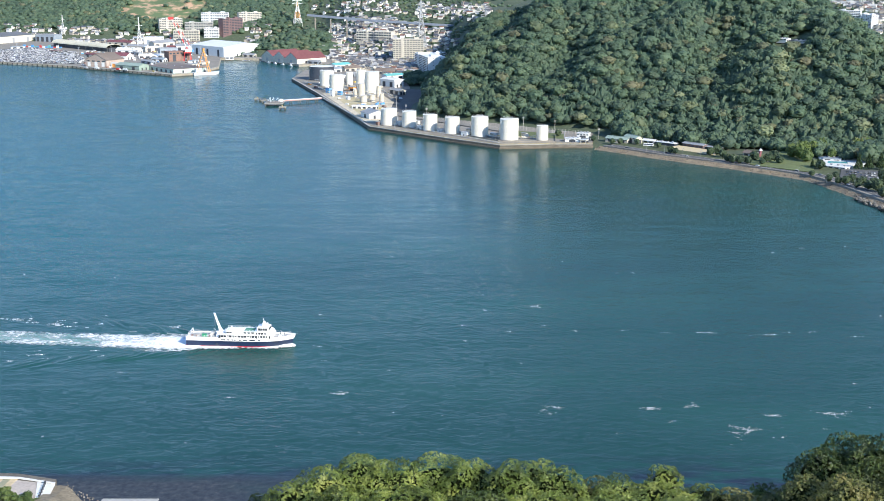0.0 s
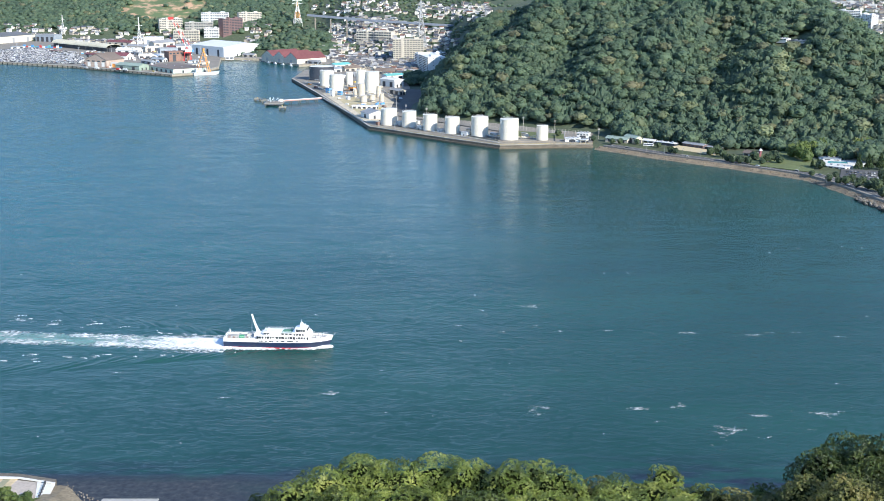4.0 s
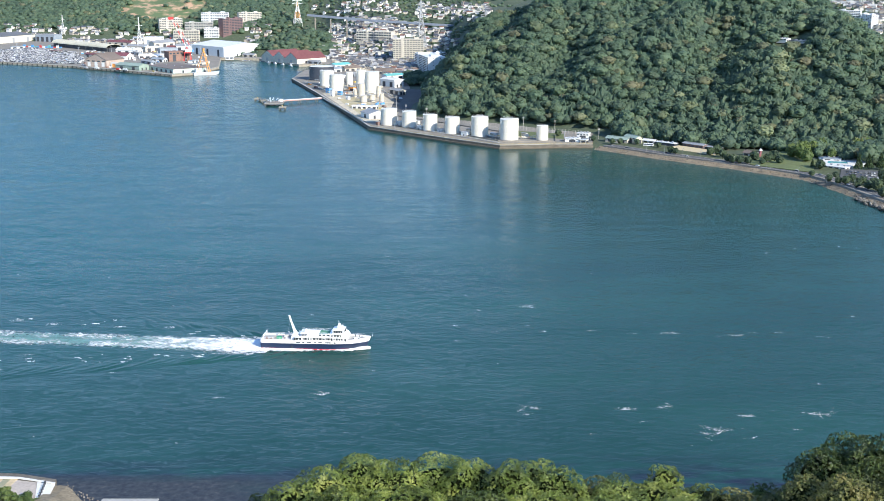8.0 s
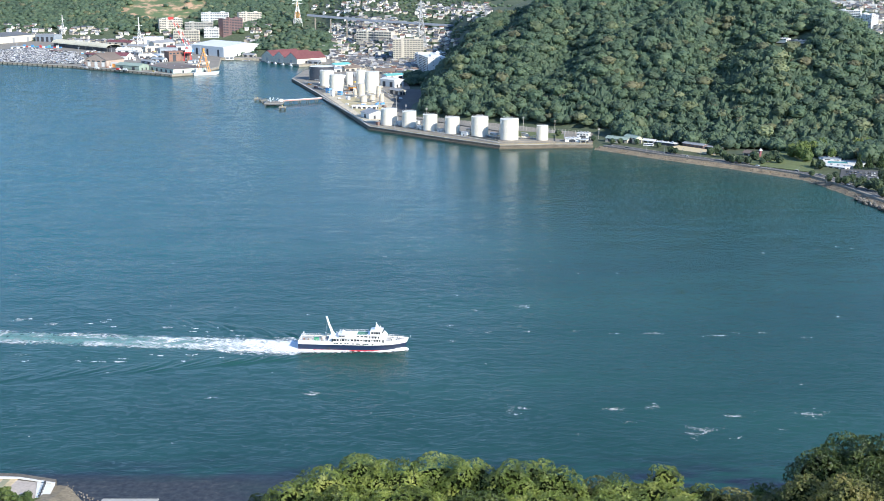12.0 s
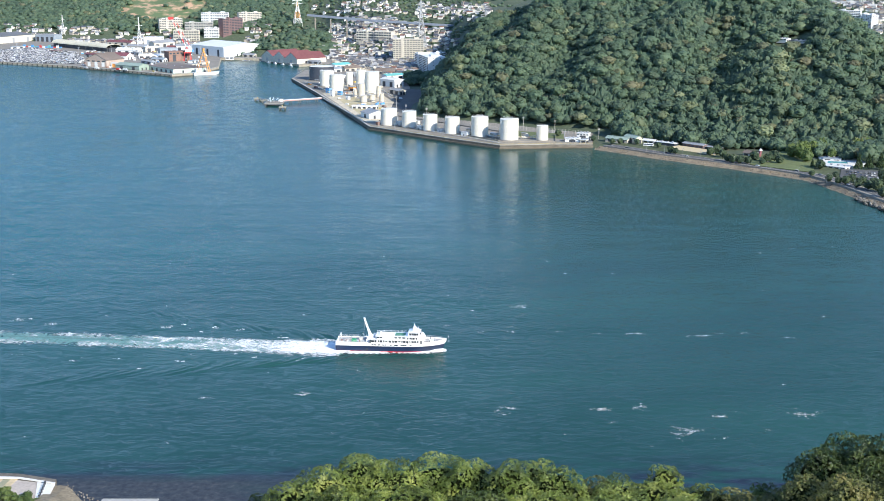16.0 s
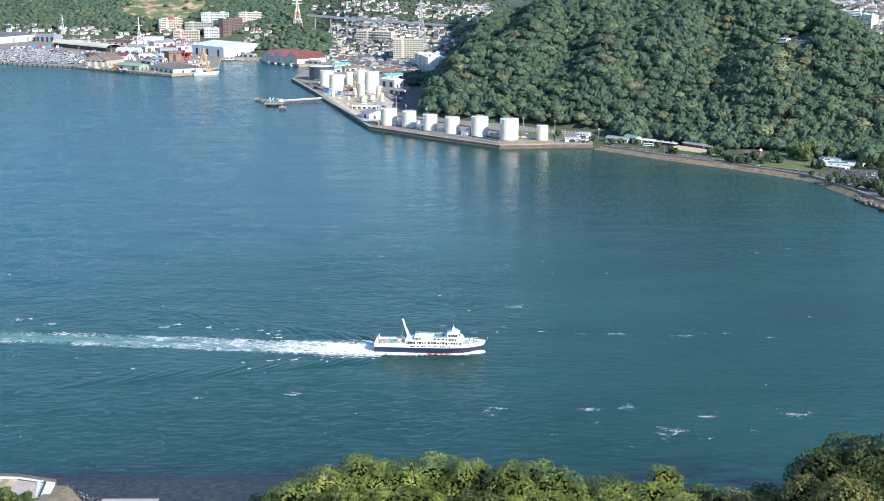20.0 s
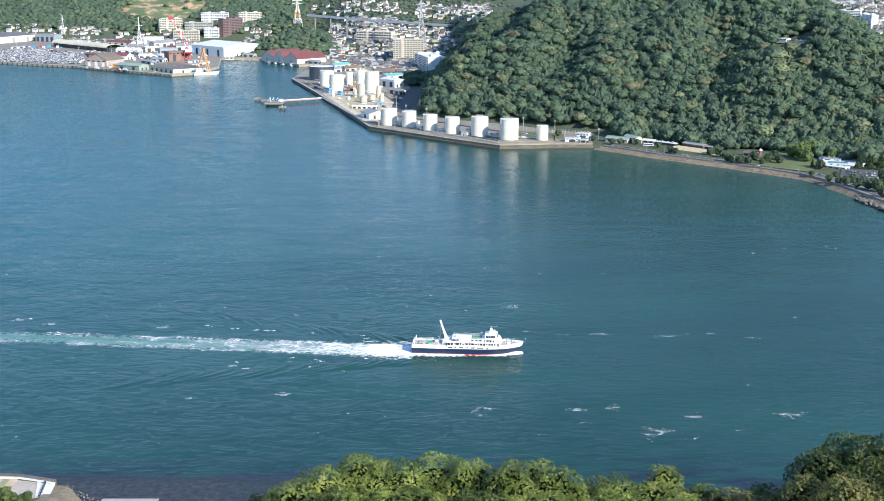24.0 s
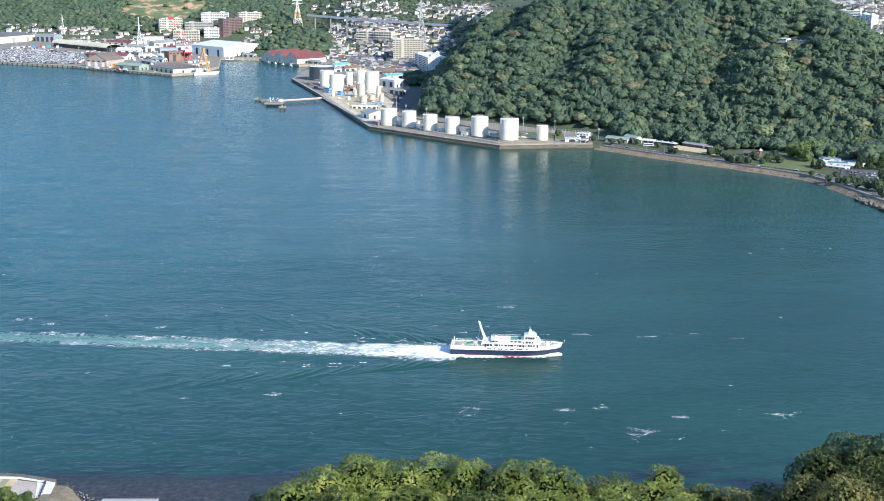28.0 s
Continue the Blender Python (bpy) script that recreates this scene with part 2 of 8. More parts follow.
def foam_material(name, lo, hi, grain, thick=0.0):
    """White froth full of small holes, drawn out along the ship's way; with thick, the closer the higher it stands."""
    m, t, b, link = nodes_of(name)
    b.inputs["Base Color"].default_value, b.inputs["Roughness"].default_value = (0.86, 0.88, 0.88, 1), 0.8
    n = noise_node(t, grain, 6, 0.72, "Object", (0.45, 1.0, 1.0))
    tex = [q for q in t.nodes if q.bl_idname == "ShaderNodeTexNoise"][-1]
    tex.noise_dimensions = "4D"
    far = t.nodes.new("ShaderNodeMath")
    far.operation = "MULTIPLY"
    far.inputs[1].default_value = 97.0
    link(t.nodes.new("ShaderNodeObjectInfo").outputs["Random"], far.inputs[0])
    link(far.outputs[0], tex.inputs["W"])
    cover = n
    if thick:
        sep = t.nodes.new("ShaderNodeSeparateXYZ")
        link(t.nodes.new("ShaderNodeNewGeometry").outputs["Position"], sep.inputs[0])
        rise = t.nodes.new("ShaderNodeMath")
        rise.operation = "MULTIPLY_ADD"
        link(sep.outputs["Z"], rise.inputs[0])
        rise.inputs[1].default_value = thick
        link(n, rise.inputs[2])
        cover = rise.outputs[0]
    link(ramp_node(t, cover, [(lo, (0, 0, 0)), (hi, (1, 1, 1))]), b.inputs["Alpha"])
    bump_node(t, b, n, 0.4, 0.15)
    return m


M_LACE = foam_material("lacy_wake_foam", 0.60, 0.86, 0.8, 0.9)
M_FROTH = foam_material("thin_froth", 0.44, 0.70, 2.2)
M_SPRAY = foam_material("breaking_froth", 0.36, 0.56, 1.8)
M_CHURN = mat("aerated_water", (0.125, 0.265, 0.23), 0.5, grain=0.9, stain=0.2, vary=0.4, relief=0.4)
# leaf colours carry extra blue that stands in for distant haze
M_WOODS = foliage("forest_leaves", (0.103, 0.154, 0.120), (0.144, 0.216, 0.146), (0.220, 0.252, 0.150), relief=0.25, gloss=0.25, rough=0.6, species=True, thin=0.5, mottle=0.2)
M_SHRUB = foliage("shrub_leaves", (0.072, 0.108, 0.020), (0.155, 0.208, 0.042), (0.29, 0.315, 0.09), patch=0.2, tree=0.9, gloss=0.45, rough=0.42, thin=0.05)
M_BARK = mat("bark", (0.12, 0.09, 0.065), 0.9, grain=3, vary=0.3)


# ---- building kit ----
class Kit:
    """Collects the corners and faces of one mesh."""

    def __init__(self):
        self.v, self.f = [], []

    def add(self, verts, faces):
        n = len(self.v)
        self.v += [tuple(p) for p in verts]
        self.f += [tuple(i + n for i in f) for f in faces]
        return self

    def box(self, x0, x1, y0, y1, z0, z1, c=0.0):
        """A box; c cuts its upright and upper edges."""
        if c <= 0:
            return self.add([(x0, y0, z0), (x1, y0, z0), (x1, y1, z0), (x0, y1, z0), (x0, y0, z1), (x1, y0, z1), (x1, y1, z1), (x0, y1, z1)],
                            [(0, 3, 2, 1), (4, 5, 6, 7), (0, 1, 5, 4), (1, 2, 6, 5), (2, 3, 7, 6), (3, 0, 4, 7)])
        ring = lambda z, k: [(x0 + c + k, y0 + k, z), (x1 - c - k, y0 + k, z), (x1 - k, y0 + c + k, z), (x1 - k, y1 - c - k, z),
                             (x1 - c - k, y1 - k, z), (x0 + c + k, y1 - k, z), (x0 + k, y1 - c - k, z), (x0 + k, y0 + c + k, z)]
        rings = [ring(z0, 0), ring(z1 - c, 0), ring(z1, c * 0.8)]
        return self.loft(rings)

    def loft(self, rings, caps=True):
        n = len(rings[0])
        faces = [(r * n + i, r * n + (i + 1) % n, (r + 1) * n + (i + 1) % n, (r + 1) * n + i) for r in range(len(rings) - 1) for i in range(n)]
        if caps:
            faces += [tuple(range(n))[::-1], tuple((len(rings) - 1) * n + i for i in range(n))]
        return self.add([p for r in rings for p in r], faces)

    def cyl(self, x, y, z0, z1, r, r2=None, n=16, caps=True):
        r2 = r if r2 is None else r2
        ring = lambda z, q: [(x + q * math.cos(2 * math.pi * i / n), y + q * math.sin(2 * math.pi * i / n), z) for i in range(n)]
        return self.loft([ring(z0, r), ring(z1, r2)], caps)

    def bar(self, a, b, w=0.2, n=4):
        """A strut of width w from a to b."""
        a, b = Vector(a), Vector(b)
        d = (b - a).normalized()
        u = d.orthogonal().normalized() * w * 0.5
        q = d.cross(u)
        ring = lambda p: [p + u * math.cos(2 * math.pi * i / n) + q * math.sin(2 * math.pi * i / n) for i in range(n)]
        return self.loft([ring(a), ring(b)])

    def slab(self, pts, z0, z1):
        """A plate with the outline pts, counter-clockwise."""
        return self.loft([[(x, y, z0) for x, y in pts], [(x, y, z1) for x, y in pts]])

    def gable(self, x0, x1, y0, y1, z0, z1, over=0.4, thick=0.25, along="x"):
        """A pitched roof with its ridge along x or y: two sloping plates with thickness."""
        if along == "x":
            m = (y0 + y1) / 2
            o = [(y0 - over, z0 - over * 0.5), (m, z1), (y1 + over, z0 - over * 0.5), (y1 + over, z0 - over * 0.5 + thick), (m, z1 + thick), (y0 - over, z0 - over * 0.5 + thick)]
            a, b = [(x0 - over, y, z) for y, z in o], [(x1 + over, y, z) for y, z in o]
        else:
            m = (x0 + x1) / 2
            o = [(x0 - over, z0 - over * 0.5), (m, z1), (x1 + over, z0 - over * 0.5), (x1 + over, z0 - over * 0.5 + thick), (m, z1 + thick), (x0 - over, z0 - over * 0.5 + thick)]
            a, b = [(x, y0 - over, z) for x, z in o], [(x, y1 + over, z) for x, z in o]
        return self.loft([a, b])

    def house_body(self, x0, x1, y0, y1, z0, z1, peak, along="x"):
        """Walls with two pointed gable ends."""
        if along == "x":
            m = (y0 + y1) / 2
            o = [(y0, z0), (y1, z0), (y1, z1), (m, peak), (y0, z1)]
            return self.loft([[(x0, y, z) for y, z in o], [(x1, y, z) for y, z in o]])
        m = (x0 + x1) / 2
        o = [(x0, z0), (x1, z0), (x1, z1), (m, peak), (x0, z1)]
        return self.loft([[(x, y0, z) for x, z in o], [(x, y1, z) for x, z in o]])

    def mesh(self, name, material, smooth=False):
        me = bpy.data.meshes.new(name)
        me.from_pydata(self.v, [], self.f)
        me.materials.append(material)
        if smooth:
            me.polygons.foreach_set("use_smooth", [True] * len(me.polygons))
        bm = bmesh.new()
        bm.from_mesh(me)
        bmesh.ops.recalc_face_normals(bm, faces=bm.faces)
        bm.to_mesh(me)
        bm.free()
        return me


def part(name, kit, material, parent=None, label="", smooth=False):
    ob = new(name, kit.mesh(name, material, smooth) if isinstance(kit, Kit) else kit)
    ob.parent = parent
    if label:
        ob["label"] = label
    return ob


def thing(name, m, label, category, group="", kind=""):
    ob = new(name)
    ob.matrix_world = m
    ob.empty_display_size = 0.5
    return tagged(ob, label, category, group, kind)


def big_mesh(name, verts, faces, material, smooth=False, tint=None):
    """A mesh from arrays: verts n x 3, faces m x 3 or m x 4; tint, one number a corner, names the kind of leaf."""
    me = bpy.data.meshes.new(name)
    k = faces.shape[1]
    me.vertices.add(len(verts))
    me.vertices.foreach_set("co", np.asarray(verts, np.float32).ravel())
    me.loops.add(faces.size)
    me.loops.foreach_set("vertex_index", np.asarray(faces, np.int32).ravel())
    me.polygons.add(len(faces))
    me.polygons.foreach_set("loop_start", np.arange(0, faces.size, k, dtype=np.int32))
    me.polygons.foreach_set("use_smooth", np.full(len(faces), smooth))
    me.materials.append(material)
    me.update(calc_edges=True)
    me.validate()
    if tint is not None:
        me.attributes.new("tint", "FLOAT", "POINT").data.foreach_set("value", np.asarray(tint, np.float32))
    return me


# ---- the lie of the land ----
# shoreline of the far coast and of the near coast, west to east
FAR = [(-2600, 2700), (-843.9, 2566.5), (-686.5, 2482), (-464.6, 2307.8), (-431.4, 2338.6), (-408.7, 2458.8), (-434.4, 2643.6), (-357.3, 2630.5),
       (-267, 2505.6), (-245.1, 2391.8), (-251.4, 2238.9), (-191, 2022.7), (-143.4, 1843.7), (-89.1, 1629.2), (-42.9, 1579.3), (10.4, 1523.2),
       (64.4, 1470.9), (123.3, 1479.3), (166.4, 1470.9), (224.7, 1402.4), (293.6, 1332.8), (349.9, 1266.4), (365.8, 1191.9), (378.3, 1122.8),
       (420, 1000), (520, 800), (2600, 500)]
NEAR = [(-2600, 560), (-330, 545), (-189.3, 531.9), (-164.4, 529.4), (-153.5, 517.2), (-145.9, 505), (-120, 494), (-40, 482), (120, 465), (2600, 300)]


def line_distance(x, y, pts):
    best = np.full(x.shape, 1e9)
    for (ax, ay), (bx, by) in zip(pts, pts[1:]):
        dx, dy = bx - ax, by - ay
        t = np.clip(((x - ax) * dx + (y - ay) * dy) / (dx * dx + dy * dy), 0, 1)
        best = np.minimum(best, np.hypot(x - ax - t * dx, y - ay - t * dy))
    return best


def in_sea(x, y):
    ring = FAR + NEAR[::-1]
    inside = np.zeros(x.shape, bool)
    for (ax, ay), (bx, by) in zip(ring, ring[1:] + ring[:1]):
        if ay != by:
            inside ^= ((ay > y) != (by > y)) & (x < (bx - ax) * (y - ay) / (by - ay) + ax)
    return inside


def ease(t):
    t = np.clip(t, 0, 1)
    return t * t * (3 - 2 * t)


def bump(x, y, cx, cy, rx, ry, h):
    return h * np.exp(-((x - cx) / rx) ** 2 - ((y - cy) / ry) ** 2)


def headland(x, y):
    # wooded headland: how far a place lies behind its foot and inside its western edge
    s = (x - 150) * 0.555 + (y - 1612) * 0.832
    e = x + 46 - 0.05 * (y - 1600)
    cap = 195 - 1.05 * np.maximum(x - 445, 0) - 0.3 * np.maximum(s - 480, 0)
    a, b = np.maximum(e - 0.4 * np.clip(e - 75, 0, 55), 0), 0.58 * np.maximum(s, 0)
    m = 1 / (1 / (a + 1e-3) ** 4 + 1 / (b + 1e-3) ** 4) ** 0.25
    u = (x - 150) * 0.832 - (y - 1612) * 0.555
    fold = 12 * np.sin(u / 33 + 0.9 * np.sin(s / 60)) + 6.5 * np.sin(u / 17 + s / 45)
    m = np.maximum(m + fold * ease((m - 12) / 50), 0)
    return np.maximum(1 / (1 / (m + 1e-3) ** 4 + 1 / np.maximum(cap, 5) ** 4) ** 0.25, 0)


def height(x, y):
    x, y = np.asarray(x, float), np.asarray(y, float)
    d = np.minimum(line_distance(x, y, FAR), line_distance(x, y, NEAR))
    d = np.where(in_sea(x, y), -d, d)
    z = -6 + 9.2 * ease((d - 5) / 14)
    far = y > 1000
    west = ease((-60 - x) / 260)
    start = 2480 + 650 * west
    rise = (0.13 + 0.27 * west) * np.maximum(y - start, 0)
    # last term: added hills out of view, to darken what the far water mirrors
    rise = 190 * (1 - np.exp(-rise / 190)) + 120 * ease((y - 3450) / 900)
    z = z + np.where(far & (d > 0), rise, 0)
    z = z + np.where(far & (d > 0), bump(x, y, -285, 2785, 110, 78, 42) * ease((y - 2660) / 80), 0)
    z = z + np.where(far & (d > 0), headland(x, y), 0)
    roll = 3.5 * np.sin(x / 47 + 1.3) * np.cos(y / 61) + 2.5 * np.sin(x / 23 + y / 37)
    z = z + np.where(far & (z > 14), roll * ease((z - 14) / 40), 0)
    # slope of the mountain on which the camera stands
    slope = np.where(y < 1.5, 218.3, np.where(y < 200, 218.3 - 0.55 * (y - 1.5), 109.1 - 0.365 * (y - 200)))
    return np.where((y < 600) & (d > 0), np.maximum(z, np.minimum(slope, 3.2 + 0.6 * np.maximum(d - 8, 0))), z)


def ground_z(x, y):
    return float(height(np.array([x]), np.array([y]))[0])


def inside(pts, x, y):
    """Whether the places x, y lie within the outline pts."""
    hit = np.zeros(np.shape(x), bool)
    for (ax, ay), (bx, by) in zip(pts, pts[1:] + pts[:1]):
        if ay != by:
            hit ^= ((ay > y) != (by > y)) & (x < (bx - ax) * (y - ay) / (by - ay) + ax)
    return hit


def terrain():
    xs, ys = np.arange(-1800, 1801, 15.0), np.arange(-300, 4501, 15.0)
    gx, gy = np.meshgrid(xs, ys)
    gz = height(gx.ravel(), gy.ravel())
    v = np.column_stack([gx.ravel(), gy.ravel(), gz])
    n, k = len(xs), len(ys)
    i = (np.arange(k - 1)[:, None] * n + np.arange(n - 1)[None]).ravel()
    ob = new("ground", big_mesh("ground", v, np.column_stack([i, i + 1, i + n + 1, i + n]), M_SOIL, True))
    tagged(ob, "scrubby green hill soil of coast and mountainside", "ground", kind="structure")


terrain()
sea = new("sea", Kit().add([(-4500, 200, 0), (4500, 200, 0), (4500, 4600, 0), (-4500, 4600, 0)], [(0, 1, 2, 3)]).mesh("sea", M_SEA))
tagged(sea, "choppy teal-blue sea water of a tidal strait", "sea", kind="structure")


# ---- quays and shores ----
QUAY_WEST = [(-1500, 2640), (-843.9, 2566.5), (-686.5, 2482), (-464.6, 2307.8), (-431.4, 2338.6), (-408.7, 2458.8), (-452.2, 2768.2), (-506.8, 2999.9), (-1042.4, 3182.9), (-1500, 3150)]
QUAY_NORTH = [(-437.7, 2656.9), (-359, 2643.6), (-267, 2505.6), (-195.3, 2529.6), (-225.7, 2932.3), (-482, 2932.3)]
QUAY_TANKS = [(-251.4, 2238.9), (-191, 2022.7), (-143.4, 1843.7), (-89.1, 1629.2), (-42.9, 1579.3), (10.4, 1523.2), (64.4, 1470.9), (123.3, 1479.3), (168.6, 1479.3), (178.5, 1569.8),
              (120.1, 1609.7), (-17.9, 1766.3), (-38.5, 1863), (-62.6, 2327.1), (-195.4, 2532.2), (-245.1, 2391.8)]


def quay(name, pts, label, top=4.0, wall=None):
    """Apron plate, with a darker wall and a coping along its edge."""
    base = new(name, Kit().slab(pts, -7, top - 0.25).mesh(name, wall or M_WALLC))
    tagged(base, label, "quay", kind="structure")
    cx, cy = sum(p[0] for p in pts) / len(pts), sum(p[1] for p in pts) / len(pts)
    inner = [(x + (cx - x) * 0.004, y + (cy - y) * 0.004) for x, y in pts]
    part("apron", Kit().slab(inner, top - 0.25, top), M_CONC, base)
    return base


def edge_strip(name, pts, inner, outer, z0, z1, material, label, category):
    """A strip that follows the quay edge, between two distances inland of it."""
    k, n = Kit(), len(pts)
    off = []
    for i, p in enumerate(pts):
        a, b = pts[max(i - 1, 0)], pts[min(i + 1, n - 1)]
        d = Vector((b[0] - a[0], b[1] - a[1])).normalized()
        off.append(((p[0] - d.y * inner, p[1] + d.x * inner), (p[0] - d.y * outer, p[1] + d.x * outer)))
    k.loft([[(*i, z0), (*o, z0), (*o, z1), (*i, z1)] for i, o in off])
    return tagged(new(name, k.mesh(name, material)), label, category, kind="structure")


M_COPE = mat("pale_coping_concrete", (0.48, 0.46, 0.40), 0.85, grain=0.8, stain=0.08, vary=0.18)
M_LEDGE = mat("weedy_brown_ledge", (0.17, 0.14, 0.10), 0.9, grain=0.7, stain=0.1, vary=0.35)
edge_strip("quay_coping_west", QUAY_WEST[1:6], 0.1, 3.2, 4.0, 4.3, M_COPE, "pale concrete coping of the western quay", "coping")
edge_strip("quay_coping_north", QUAY_NORTH[:3], 0.1, 2.5, 4.0, 4.3, M_COPE, "pale concrete coping of the inner wharf", "coping")
edge_strip("quay_coping_tanks", QUAY_TANKS[:9], 0.1, 2.2, 4.0, 4.4, M_COPE, "pale concrete coping of the oil quay", "coping")
edge_strip("quay_ledge_tanks", QUAY_TANKS[3:9], -2.6, 0.05, -2.0, 1.5, M_LEDGE, "brown weed-stained ledge at the foot of the oil quay", "ledge")
edge_strip("quay_ledge_west", QUAY_WEST[2:6], -1.2, 0.05, -2.0, 0.9, M_LEDGE, "brown weed-stained ledge at the foot of the western quay", "ledge")
for a, b in zip(QUAY_TANKS[3:8], QUAY_TANKS[4:9]):
    a, b = Vector((*a, 4.4)), Vector((*b, 4.4))
    s = Vector((-(b - a).y, (b - a).x, 0)).normalized() * 1.0
    rail = thing("handrail", pose(0, 0, 0), "ochre painted handrail along the oil quay", "handrail", "handrails of the oil quay")
    n = int((b - a).length / 5)
    for i in range(n + 1):
        p = a.lerp(b, i / n) + s
        part("post", Kit().bar(p, p + Vector((0, 0, 1.2)), 0.18), M_YELL, rail)
    for h in (0.6, 1.2):
        part("rail", Kit().bar(a + s + Vector((0, 0, h)), b + s + Vector((0, 0, h)), 0.18), M_YELL, rail)


M_TANWALL = mat("tan_quay_wall", (0.40, 0.35, 0.27), 0.9, grain=0.7, stain=0.08, vary=0.28)
quay("quay_west", QUAY_WEST, "long tan concrete quay with a stained wall", wall=M_TANWALL)
quay("quay_north", QUAY_NORTH, "tan concrete wharf at the inner basin", wall=M_TANWALL)
quay("quay_tanks", QUAY_TANKS, "concrete quay of an oil depot with a dark wet wall")


# ---- oil tanks ----
def oil_tank(x, y, r, h, base=4.0, label="cylindrical white steel oil storage tank on the quay", paint=None):
    paint = paint or M_TANK
    t = thing("oil_tank", pose(x, y, base), label, "storage tank", "oil tanks on the quay")
    k = Kit()
    ring = lambda z, q: [(q * math.cos(2 * math.pi * i / 40), q * math.sin(2 * math.pi * i / 40), z) for i in range(40)]
    k.loft([ring(0.4, r), ring(0.45, r), ring(0.7, r), ring(h - 0.6, r), ring(h - 0.32, r), ring(h - 0.3, r), ring(h, r - 0.1)])
    part("shell", k, paint, t)
    part("roof", Kit().loft([ring(h, r - 0.1), ring(h + r * 0.025, r * 0.55), ring(h + r * 0.035, r * 0.08)]), paint, t)
    part("footing", Kit().cyl(0, 0, 0, 0.45, r + 0.5, n=40), M_CONC, t)
    for z in (h * 0.34, h * 0.67, h - 0.35):
        kk = Kit()
        kk.loft([ring(z, r + 0.02), ring(z, r + 0.14), ring(z + 0.16, r + 0.14), ring(z + 0.16, r + 0.02)], caps=False)
        part("wind_girder", kk, paint, t)
    rail = Kit()
    for i in range(20):
        a, b = 2 * math.pi * i / 20, 2 * math.pi * (i + 1) / 20
        p = ((r - 0.2) * math.cos(a), (r - 0.2) * math.sin(a))
        q = ((r - 0.2) * math.cos(b), (r - 0.2) * math.sin(b))
        rail.bar((*p, h), (*p, h + 1.1), 0.1).bar((*p, h + 1.1), (*q, h + 1.1), 0.1)
    part("guard_rail", rail, M_WHITE, t)
    rings = []
    for i in range(27):
        a = radians(-215 + 75 * i / 26)
        z = 0.6 + (h - 0.9) * i / 26
        rings.append([(q * math.cos(a), q * math.sin(a), z + dz) for q, dz in ((r + 0.05, 0), (r + 0.5, 0), (r + 0.5, 0.18), (r + 0.05, 0.18))])
    part("spiral_stair", Kit().loft(rings), M_WHITE, t)
    return t


for x, y, r, h in [(*(-65.6, 1646.3), 10.08, 20.16), (*(-40, 1625.2), 8.65, 19.57),
                   (*(-14.2, 1594.5), 8.66, 19.27), (*(12, 1569.8), 8.66, 19.32),
                   (*(44, 1545.9), 9.84, 22.97), (*(76.7, 1518), 10.64, 23.86),
                   (*(114.4, 1513.5), 6.62, 16.71)]:
    oil_tank(x, y, r, h)


# ---- harbour and town: kits for sheds, flats, houses, towers, cars ----
M_ROOFG = mat("grey_sheet_roof", (0.33, 0.34, 0.35), 0.6, 0.1, grain=0.6, stain=0.04, vary=0.18)
M_ROOFD = mat("dark_grey_sheet_roof", (0.17, 0.175, 0.18), 0.7, grain=0.6, stain=0.03, vary=0.2)
M_ROOFW = mat("white_sheet_roof", (0.72, 0.72, 0.70), 0.5, grain=0.5, stain=0.05, vary=0.08)
M_CREAM = mat("cream_sheet_roof", (0.68, 0.62, 0.45), 0.6, grain=0.5, stain=0.04, vary=0.14)
M_ROOFR = mat("red_sheet_roof", (0.195, 0.072, 0.070), 0.6, grain=0.5, stain=0.05, vary=0.18)
M_MAROON = mat("maroon_sheet_roof", (0.20, 0.07, 0.08), 0.65, grain=0.5, stain=0.05, vary=0.2)
M_BROWNR = mat("brown_slate_roof", (0.20, 0.16, 0.13), 0.7, grain=0.6, stain=0.05, vary=0.2)
M_TEAL = mat("teal_sheet_roof", (0.16, 0.46, 0.44), 0.5, grain=0.5, stain=0.06, vary=0.12)
M_GREENR = mat("green_sheet_roof", (0.29, 0.36, 0.30), 0.55, grain=0.5, stain=0.06, vary=0.14)
M_PINK = mat("pinkish_brick_wall", (0.45, 0.355, 0.29), 0.8, grain=0.8, stain=0.1, vary=0.15)
M_BRICK = mat("dark_red_brick_wall", (0.20, 0.125, 0.12), 0.8, grain=1.0, stain=0.1, vary=0.2)
M_BLUEG = mat("blue_grey_panel_wall", (0.27, 0.31, 0.35), 0.6, grain=0.5, stain=0.08, vary=0.12)
M_BROWN = mat("rusty_brown_wall", (0.27, 0.16, 0.12), 0.8, grain=0.6, stain=0.1, vary=0.2)
M_FLAT = mat("ivory_concrete_wall", (0.57, 0.52, 0.43), 0.8, grain=0.5, stain=0.08, vary=0.10)
M_FLAT2 = mat("greyish_concrete_wall", (0.46, 0.44, 0.39), 0.8, grain=0.5, stain=0.08, vary=0.12)
M_MINT = mat("pale_green_sheet_wall", (0.52, 0.60, 0.52), 0.7, grain=0.5, stain=0.08, vary=0.14)
M_BLUE = mat("blue_paint", (0.12, 0.33, 0.62), 0.5, grain=0.6, vary=0.12)
M_TYRE = mat("tyre_rubber", (0.02, 0.02, 0.02), 0.9, grain=2, vary=0.2)
M_CAR = palette("car_paint", [(0.70, 0.70, 0.70), (0.12, 0.13, 0.14), (0.35, 0.36, 0.38), (0.05, 0.055, 0.07), (0.80, 0.80, 0.79), (0.10, 0.14, 0.24), (0.5, 0.51, 0.52), (0.03, 0.03, 0.035)], 0.3)
